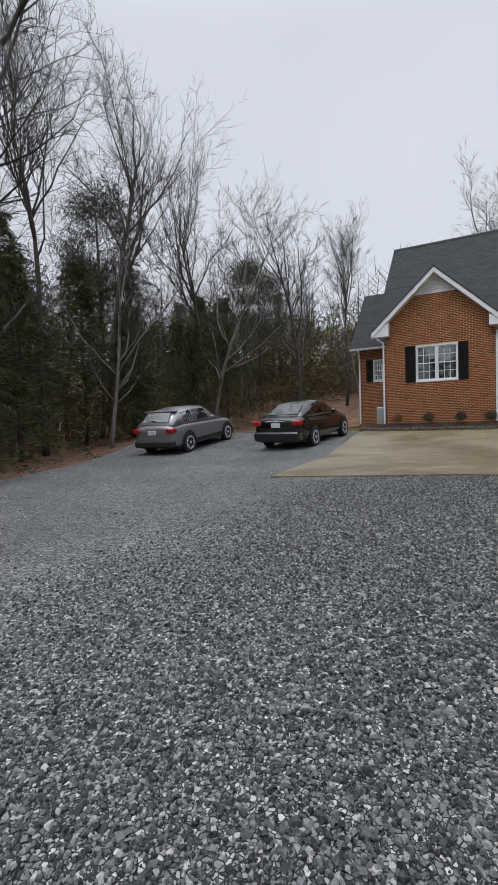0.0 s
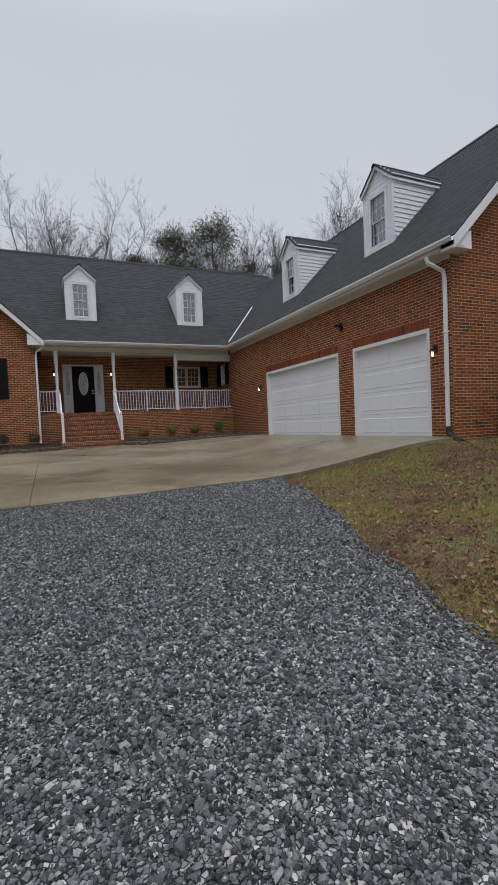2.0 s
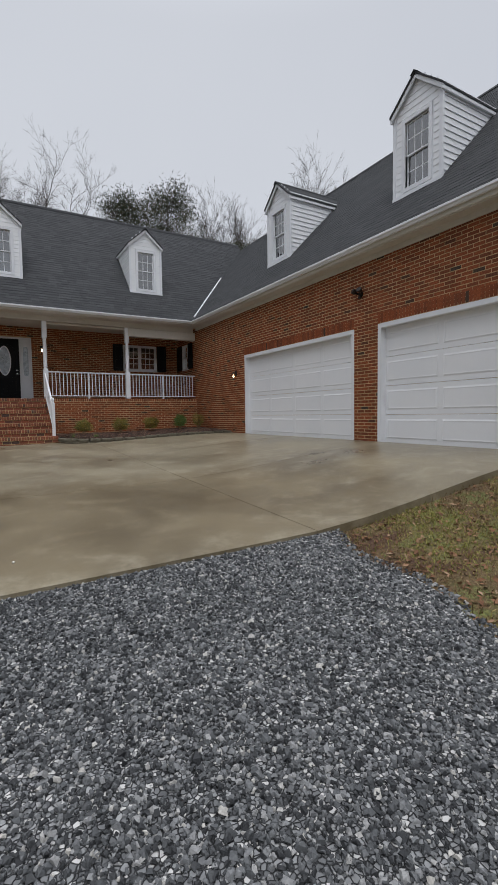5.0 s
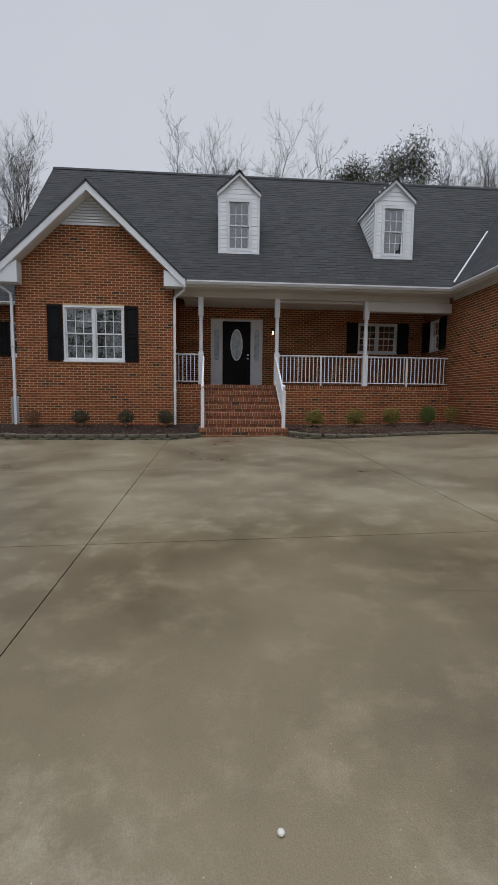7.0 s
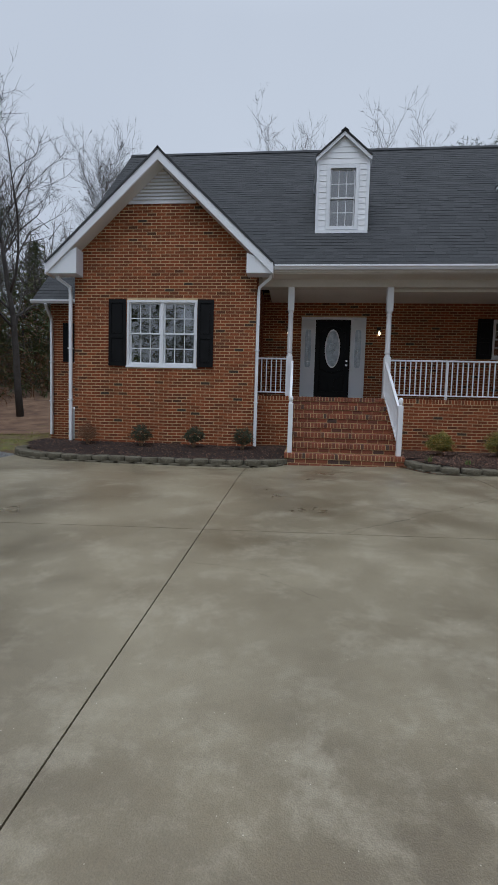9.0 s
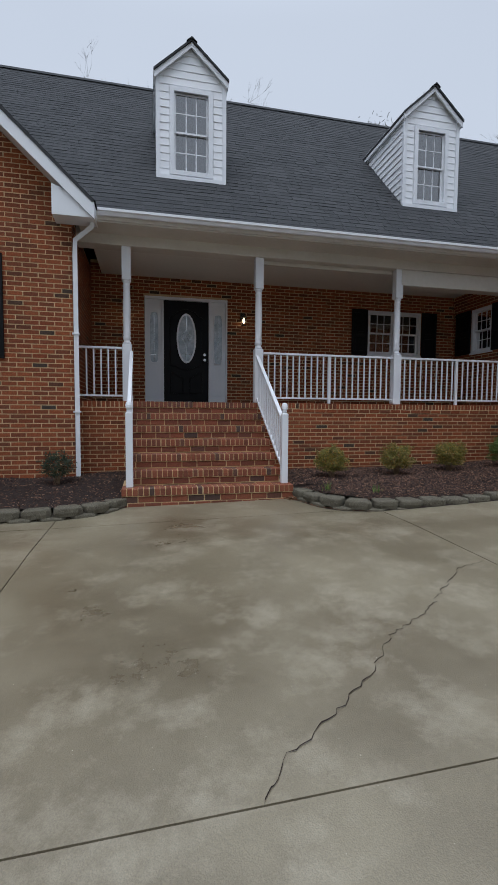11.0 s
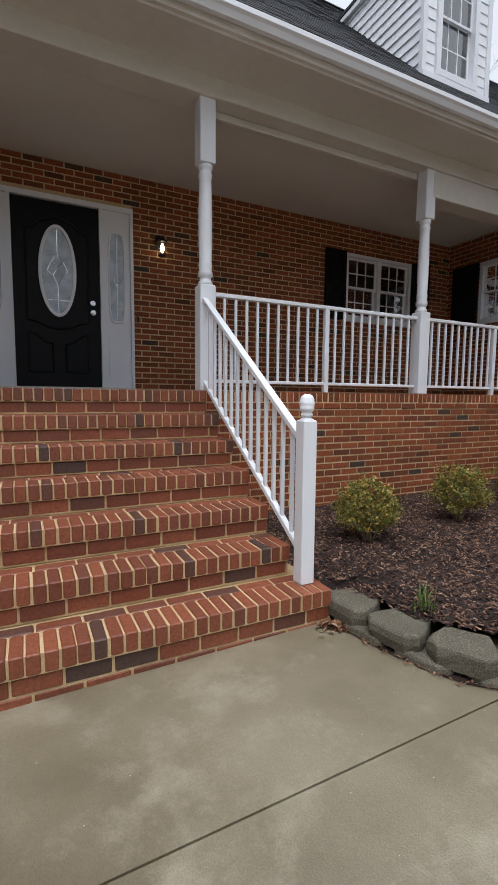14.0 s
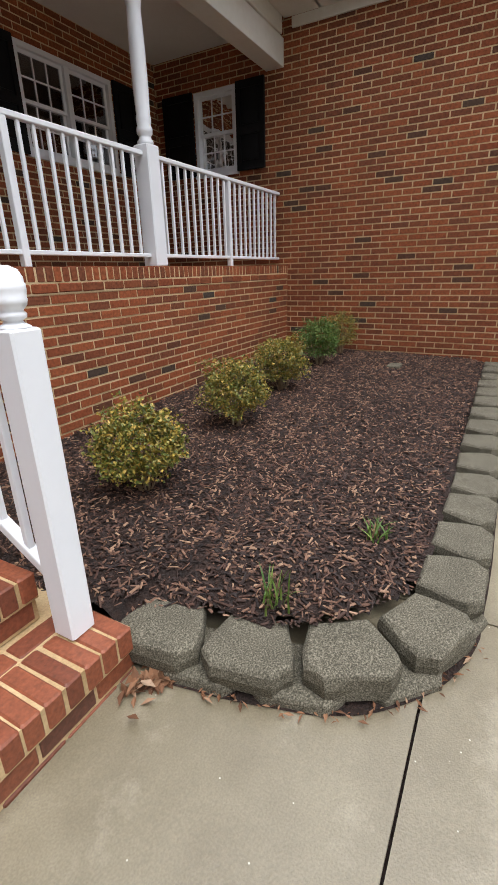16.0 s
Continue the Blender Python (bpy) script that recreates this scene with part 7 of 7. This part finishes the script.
def far_woods():
    """Distant trunks and boughs, too many to count, closing the view beyond the near trees."""
    r = random.Random(5)
    b = Build()
    for i in range(620):
        a = r.uniform(-2.2, 2.6)
        d = r.uniform(50, 95)
        x, y = -math.sin(a) * d - 4, math.cos(a) * d - 6
        z, h = land(x, y), r.uniform(9, 17)
        if y < -30:
            continue
        b.tube([(x, y, z - 0.5), (x + r.gauss(0, 0.4), y, z + h * 0.5), (x + r.gauss(0, 0.8), y, z + h)], [0.2, 0.13, 0.02], 3)
        for k in range(9):
            q = r.uniform(0.35, 0.95)
            aa, L = r.uniform(0, 6.28), h * 0.22 * r.uniform(0.4, 1)
            b.tube([(x, y, z + h * q), (x + math.cos(aa) * L, y + math.sin(aa) * L, z + h * q + L * 0.8)], [0.06, 0.01], 3)
    tagged(part("far_woods", b, BARK), "distant grey leafless woods closing the horizon", "woods", kind="stuff")
    r2 = np.random.default_rng(3)
    n = 42000
    a, d = r2.uniform(-2.2, 2.6, n), r2.uniform(44, 90, n)
    x, y = -np.sin(a) * d - 4, np.cos(a) * d - 6
    z = LANDV(x, y) + r2.uniform(0, 1, n) ** 1.6 * 7.5
    sz = np.stack([r2.uniform(0.15, 0.4, n), r2.uniform(0.3, 0.8, n), r2.uniform(0.2, 0.5, n)], -1)
    v, f = scatter(LEAF, LEAF_F, np.stack([x, y, z], -1), sz, r2, 1.0)
    tagged(new("far_underwood", np_mesh("far_underwood", v, f, NEEDLE)), "distant dull evergreen underwood", "woods", kind="stuff")
    n = 26000
    x, y = r2.uniform(-46, -16.5, n), r2.uniform(-26, 40, n)
    z = LANDV(x, y) + r2.uniform(0, 1, n) ** 1.5 * 2.6
    sz = np.stack([r2.uniform(0.03, 0.07, n), r2.uniform(0.1, 0.35, n), r2.uniform(0.05, 0.2, n)], -1)
    v, f = scatter(LEAF, LEAF_F, np.stack([x, y, z], -1), sz, r2, 1.1)
    tagged(new("undergrowth", np_mesh("undergrowth", v, f, LEAFLIT)), "tangle of russet brush under the trees", "brush", kind="stuff")
    # evergreen sprays, russet brush and bare switches filling the space between the trunks
    for name, n, box, tall, material, size, label in (
            ("evergreen_thicket", 80000, (-34, -17.5, -22, 30), 8.5, NEEDLE, (0.045, 0.15), "loose dull green evergreen thicket between the trunks"),
            ("hill_brush", 42000, (-26, 6, 20, 46), 6.5, LEAFLIT, (0.09, 0.32), "russet brush covering the hill behind the lawn"),
            ("hill_evergreens", 30000, (-28, -8, 16, 44), 8.5, NEEDLE, (0.10, 0.38), "dull evergreen saplings on the hill"),
            # the bank at y -62 to -42 is unseen, added to block low sky from the porch
            ("roadside_woods", 20000, (-50, 50, -62, -42), 17.0, NEEDLE, (0.45, 1.2), "dull green woods added out of view to keep sky light off the porch"),
            ("bare_switches", 60000, (-42, -16.5, -24, 44), 12.0, TWIG, (0.010, 0.5), "tangle of fine bare switches in the woods")):
        x, y = r2.uniform(box[0], box[1], n), r2.uniform(box[2], box[3], n)
        up = r2.uniform(0, 1, n) ** 1.3 * tall
        lump = np.array([noise.noise((a * 0.35, c * 0.35, e * 0.45)) for a, c, e in zip(x, y, up)])
        ok = lump + r2.uniform(-0.25, 0.25, n) > 0.02
        x, y, up = x[ok], y[ok], up[ok]
        m = len(x)
        sz = np.stack([r2.uniform(0.6, 1.3, m) * size[0], r2.uniform(0.5, 1.2, m) * size[1], r2.uniform(0.1, 0.4, m)], -1)
        v, f = scatter(LEAF, LEAF_F, np.stack([x, y, LANDV(x, y) + up], -1), sz, r2, 1.1 if material is TWIG else 0.5)
        tagged(new(name, np_mesh(name, v, f, material)), label, "brush", kind="stuff")


far_woods()


# ---- loose ground cover ----
def litter(name, n, box, keep, size, label, lift=-0.045):
    x, y = rng.uniform(box[0], box[1], n), rng.uniform(box[2], box[3], n)
    ok = keep(x, y)
    x, y = x[ok], y[ok]
    z = LANDV(x, y) + lift
    sz = rng.uniform(0.6, 1.3, (len(x), 1)) * np.array([[size, size, size]])
    v, f = scatter(LEAF, LEAF_F, np.stack([x, y, z], -1), sz, rng, 0.3)
    tagged(new(name, np_mesh(name, v, f, LEAFLIT)), label, "leaves", kind="stuff")


GLV, GRV = np.vectorize(gravel_left), np.vectorize(gravel_right)
litter("leaf_litter", 26000, (-26, -12, -20, 6), lambda x, y: x < GLV(y) + 0.15, 0.06, "brown fallen leaves along the wood's edge")
litter("lawn_leaves", 17000, (0.5, 11, -20, -12.2), lambda x, y: x > GRV(np.minimum(y, -12.2)), 0.03, "scattered brown leaves on the lawn")


def grass(n, box, keep, h, label, material=BLADE, patch=-0.1, sign=1):
    x, y = rng.uniform(box[0], box[1], n), rng.uniform(box[2], box[3], n)
    den = np.array([noise.noise((a * 0.9, b * 0.9, 2.0)) for a, b in zip(x, y)])
    ok = keep(x, y) & (sign * den + rng.uniform(-0.22, 0.22, n) > patch)
    x, y = x[ok], y[ok]
    base = np.array([(-0.5, 0, 0), (0.5, 0, 0), (0.25, 0.35, 0.6), (-0.05, 0.9, 1.0)], float)
    m = len(x)
    hh = h * rng.uniform(0.4, 1.2, m)
    v, f = scatter(base, np.array([(0, 1, 2), (0, 2, 3)]), np.stack([x, y, LANDV(x, y) - 0.056], -1), np.stack([np.full(m, 0.0065), hh * 0.8, hh], -1), rng, 0.45)
    tagged(new("grass", np_mesh("grass", v, f, material)), label, "grass", kind="stuff")


grass(190000, (0.4, 9, -19.5, -12.15), lambda x, y: x > GRV(np.minimum(y, -12.2)) + 0.03, 0.038, "patches of green winter grass beside the drive", BLADE, 0.07)
grass(90000, (0.4, 9, -19.5, -12.15), lambda x, y: x > GRV(np.minimum(y, -12.2)) + 0.03, 0.04, "thin straw-coloured dormant grass beside the drive", STRAW, -0.18, -1)
grass(9000, (-12, -6.9, -1, 9), lambda x, y: (x < -7.8) | (y < 1.2), 0.07, "thin winter grass beside the house")


def gravel_stones(n, box, keep, size, label):
    """Angular flat-topped chips lying at all tilts."""
    x, y = rng.uniform(box[0], box[1], n), rng.uniform(box[2], box[3], n)
    ok = keep(x, y)
    x, y = x[ok], y[ok]
    m = len(x)
    base = np.array([(-1, -0.75, -1), (0.95, -0.9, -1), (0.75, 0.85, -1), (-0.7, 1.0, -1), (-0.6, -0.35, 0.8), (0.6, -0.5, 1), (0.1, 0.7, 0.9)], float)
    fc = np.array([(4, 5, 6), (0, 1, 5), (0, 5, 4), (1, 2, 5), (2, 6, 5), (2, 3, 6), (3, 0, 4), (3, 4, 6)])
    sz = rng.gamma(8, size / 8, (m, 1)) * rng.uniform(0.65, 1.35, (m, 3)) * np.array([[1.15, 0.85, 0.6]])
    z = LANDV(x, y) + rng.uniform(-0.002, 0.012, m)
    v, f = scatter(base, fc, np.stack([x, y, z], -1), sz, rng, 0.42)
    tagged(new("loose_gravel", np_mesh("loose_gravel", v, f, PEBBLE)), label, "gravel", kind="stuff")


def near_walk(x, y):
    """Falls off away from the walking line."""
    cx = -1.7 + (y + 20) * 0.19
    d = np.hypot((x - cx) * 0.85, np.maximum(-19.6 - y, 0) * 0.5)
    return rng.uniform(0, 1, len(x)) < np.clip(1.3 - d / 3.0, 0.02, 1)


gravel_stones(430000, (-10.5, 2.2, -20.2, -12.17), lambda x, y: (x < GRV(np.minimum(y, -12.2)) + 0.08) & near_walk(x, y) & (y < SLAB_Y - 0.01), 0.0080, "loose angular blue-grey crushed stones")


# grit and leaves gathered where the curved edging meets the concrete
foot = smooth_path([(6.05, -2.40), (1.95, -2.41), (1.57, -2.34), (1.285, -2.10), (1.18, -1.76), (1.12, -1.44)], 3)
b = Build()
for i, (x, y) in enumerate(foot):
    tx, ty = foot[min(i + 1, len(foot) - 1)][0] - foot[max(i - 1, 0)][0], foot[min(i + 1, len(foot) - 1)][1] - foot[max(i - 1, 0)][1]
    h = math.hypot(tx, ty)
    nx, ny = ty / h, -tx / h
    w = 0.003 + 0.006 * noise.noise((x * 9, y * 9, 0.0))
    b.v += [(x - nx * w, y - ny * w, land(x, y) + 0.0325), (x + nx * 0.06, y + ny * 0.06, land(x, y) + 0.036)]
b.f = [(2 * i, 2 * i + 2, 2 * i + 3, 2 * i + 1) for i in range(len(foot) - 1)]
tagged(part("dirt_line", b, SOIL), "dark grit packed along the foot of the edging", "dirt", kind="structure")
k = rng.integers(len(foot) // 3, len(foot) - 1, 110)
fx, fy = np.array(foot)[k].T
lp = np.stack([fx + rng.normal(0, 0.018, 110), fy + rng.normal(0, 0.018, 110), LANDV(fx, fy) + 0.042], -1)
v, f = scatter(LEAF, LEAF_F, lp, np.tile([[0.012, 0.018, 0.03]], (110, 1)) * rng.uniform(0.4, 1.2, (110, 1)), rng, 0.35)
tagged(new("leaf_scraps", np_mesh("leaf_scraps", v, f, LEAFLIT)), "torn brown leaf scraps along the edging", "leaves", kind="stuff")


# ---- cracks in the concrete ----
def crack(pts, label, wide=0.0014):
    b, r = Build(), random.Random(len(pts) * 7)
    fine = []
    for (ax, ay), (bx, by) in zip(pts, pts[1:]):
        m = max(int(math.hypot(bx - ax, by - ay) / 0.035), 1)
        fine += [(ax + (bx - ax) * i / m + r.uniform(-0.015, 0.015), ay + (by - ay) * i / m + r.uniform(-0.015, 0.015)) for i in range(m)]
    for i, (x, y) in enumerate(fine):
        w = wide * r.uniform(0.4, 1.3)
        b.v += [(x, y - w, land(x, y) + 0.0335), (x, y + w, land(x, y) + 0.0335)]
    b.f = [(2 * i, 2 * i + 2, 2 * i + 3, 2 * i + 1) for i in range(len(fine) - 1)]
    tagged(part("concrete_crack", b, SOIL), label, "crack", kind="structure")


crack([(-0.46, -5.85), (-0.3, -5.66), (-0.08, -5.51), (0.2, -5.3), (0.51, -4.97), (0.9, -4.75), (1.53, -4.2), (1.86, -4.1)], "dark hairline crack wandering across the concrete", 0.003)
crack([(-1.79, -6.7), (-1.56, -6.73), (-1.35, -6.76), (-1.21, -6.85), (-1.06, -6.97), (-0.7, -7.3)], "dark hairline crack starting at a control joint", 0.001)
crack([(1.86, -9.9), (1.5, -10.05), (1.0, -10.15), (0.6, -10.1)], "short hairline crack in the concrete")


# ---- steps of brick ----
def brick_mesh(sx, sy, sz, r=0.005, material=BRICK):
    return Build().bevel_box(-sx / 2, sx / 2, -sy / 2, sy / 2, -sz / 2, sz / 2, r).mesh("brick", material)


steps = tagged(empty("brick_steps"), "wide red brick porch steps with rowlock nosings", "steps", kind="structure")
ROW = brick_mesh(0.0585, 0.2, 0.094, 0.006, STEPBRICK)
core = Build()


def lay(mesh, x, y, z, parent, jig=0.0025):
    o = new("brick", mesh)
    o.parent = parent
    o.location = (x + random.uniform(-jig, jig), y + random.uniform(-jig, jig), z + random.uniform(-jig, jig) * 0.7)
    o.rotation_euler = (random.uniform(-0.01, 0.01), random.uniform(-0.01, 0.01), random.uniform(-0.012, 0.012))
    return o


SHELF = {}
STR = brick_mesh(0.2, 0.09, 0.0575)


def course_of(a, c, y, z, sy, sz, parent, shift, unit=0.2105):
    """Stretchers in a row from a to c, with cut bricks at the ends."""
    u = a - shift * unit
    while u < c - 0.02:
        p, q = max(u, a), min(u + unit - GAP, c)
        if q - p > 0.025:
            key = (round(q - p, 2), sy, sz)
            if key not in SHELF:
                SHELF[key] = brick_mesh(*key, 0.005, STEPBRICK)
            lay(SHELF[key], (p + q) / 2, y, z, parent, 0.0015)
        u += unit


for i in range(7):
    top, y = 0.0625 + RISE * i, Y0 + TREAD * i
    hw = XS + (0.11 if i == 0 else 0)
    core.box(-hw + 0.006, hw - 0.006, y + 0.006, PED_Y + 0.13 + 0.002 * i, top - 0.098, top - 0.006)
    core.box(-hw + 0.008, hw - 0.008, y + 0.024, PED_Y + 0.131 + 0.002 * i, top - RISE - (0.3 if i == 0 else 0), top - 0.1)
    n = round(2 * hw / 0.0685)
    for k in range(n):
        lay(ROW, -hw + 2 * hw * (k + 0.5) / n, y + 0.1, top - 0.047, steps)
    course_of(-hw, hw, y + 0.064, top - 0.094 - 0.010 - 0.038, 0.09, 0.076, steps, 0.35 * (i % 3))
    if i == 0:
        course_of(-hw, hw, y + 0.064, top - 0.094 - 0.020 - 0.114, 0.09, 0.076, steps, 0.6)
        for s in (-1, 1):
            for r_, zz in enumerate((top - 0.142, top - 0.228)):
                m = SHELF.setdefault("side", brick_mesh(0.09, 0.2, 0.076, 0.005, STEPBRICK))
                for k in range(2):
                    lay(m, s * (hw - 0.044), y + 0.11 + 0.2105 * k + 0.1, zz, steps, 0.001)
    if i < 6:
        course_of(-hw, hw, y + 0.2 + 0.045, top - 0.030, 0.078, 0.0575, steps, 0.5 * ((i + 1) % 2))
part("step_core", core, STEPMORTAR, steps)
CAPROW = brick_mesh(0.0575, 0.2, 0.094)
capwall = WALLS["pedestal"].ob
for a, c, parent in ((1.03, 6.235, capwall), (-1.855, -1.03, WALLS["pedestal_left"].ob)):
    n = round((c - a) / 0.0685)
    for k in range(n):
        lay(CAPROW, a + (c - a) * (k + 0.5) / n, PED_Y + 0.09, FLOOR_Z - 0.047, parent)
    n = round((c - a) / 0.2105)
    for k in range(n):
        lay(STR, a + (c - a) * (k + 0.5) / n, PED_Y + 0.035, FLOOR_Z - 0.094 - 0.0105 - 0.029, parent)


# ---- bricks on the walls: those beside the bed and steps singly, the rest joined ----
def brick_faces(b, to3, u0, u1, v0, v1, d, back=0.02):
    k = len(b.v)
    e = 0.0015
    b.v += [to3(u, v, -back) for u, v in ((u0, v0), (u1, v0), (u1, v1), (u0, v1))] + [to3(u, v, d) for u, v in ((u0 + e, v0 + e), (u1 - e, v0 + e), (u1 - e, v1 - e), (u0 + e, v1 - e))]
    b.f += [(k + 4, k + 5, k + 6, k + 7), (k, k + 1, k + 5, k + 4), (k + 1, k + 2, k + 6, k + 5), (k + 2, k + 3, k + 7, k + 6), (k + 3, k, k + 4, k + 7)]


def clad(wall, single=None):
    """Lays the bricks of a wall; those for which single(u, v) is true become parts of their own."""
    b, shared = Build(), {}
    for u0, u1, v0, v1 in wall.courses():
        d = 0.0045 + random.uniform(-0.0015, 0.0015)
        if single and single((u0 + u1) / 2, (v0 + v1) / 2):
            w = round(u1 - u0, 2)
            if w not in shared:
                m = Build()
                o0 = Vector(wall.to3(0, 0, 0))
                flat = lambda u, v, dd: tuple(Vector(wall.to3(u, v, dd)) - o0)
                brick_faces(m, flat, -w / 2, w / 2, -(v1 - v0) / 2, (v1 - v0) / 2, 0.005)
                shared[w] = m.mesh("brick", BRICK)
            o = new("brick", shared[w])
            o.parent = wall.ob
            o.location = wall.to3((u0 + u1) / 2, (v0 + v1) / 2, d - 0.005)
        else:
            brick_faces(b, wall.to3, u0, u1, v0, v1, d)
    if b.v:
        tagged(part("brickwork", b, BRICK, wall.ob), kind="stuff")


clad(WALLS["pedestal"], lambda u, v: u < 4.7)
clad(WALLS["wing"], lambda u, v: -2.35 < u < 0.4 and 0.0 < v < 1.6)
clad(WALLS["porch"], lambda u, v: -1.5 < u < 1.7 and v > 1.2 and v < 2.9 and abs(u) > 0.85)
for k in ("gable", "gable_side", "gable_west", "wing_front", "ext", "ext_west", "pedestal_left"):
    clad(WALLS[k])

# soldier courses over the garage doors
sold = Build()
for y0, y1 in ((-8.01, -3.26), (-11.44, -8.69)):
    n = round((y1 - y0) / 0.068)
    for i in range(n):
        a = y0 + (y1 - y0) * i / n
        brick_faces(sold, SW, a + 0.005, a + (y1 - y0) / n - 0.005, 2.41, 2.60, 0.0075)
tagged(part("soldier_course", sold, BRICK, WALLS["wing"].ob), kind="stuff")


# ---- roof shingles ----
def shingle_roof(roof, single=None, expo=0.142, wide=0.30):
    b, k, v = Build(), 0, 0.0
    while v < roof.length - 0.02:
        a, c = roof.span(min(v + expo * 0.5, roof.length))
        u = a - random.uniform(0, wide)
        top = min(v + expo + 0.02, roof.length)
        while u < c:
            w = wide * random.choice((0.55, 0.8, 1.0, 1.25))
            p, q = max(u, a) + 0.003, min(u + w, c) - 0.003
            if q - p > 0.02:
                lift, low = 0.009 + random.choice((0, 0, 0.003)), v - random.choice((0.0, 0.0, 0.012))
                pts = [roof.at(p, low, lift), roof.at(q, low, lift), roof.at(q, top, 0.004), roof.at(p, top, 0.004), roof.at(p, low, 0.0), roof.at(q, low, 0.0)]
                fs = [(0, 1, 2, 3), (4, 5, 1, 0), (0, 3, 4), (1, 5, 2)]
                if single and single((p + q) / 2, v):
                    part("shingle", Build().add(pts, fs), SHINGLE, roof.ob)
                else:
                    b.add(pts, fs)
            u += w
        k += 1
        v += expo
    tagged(part("shingles", b, SHINGLE, roof.ob), kind="stuff")


shingle_roof(ROOFS["main"], lambda u, v: -1.2 < u < 4.6 and v < 1.9)
for k in ("wing", "gable_w", "gable_e", "ext"):
    shingle_roof(ROOFS[k])
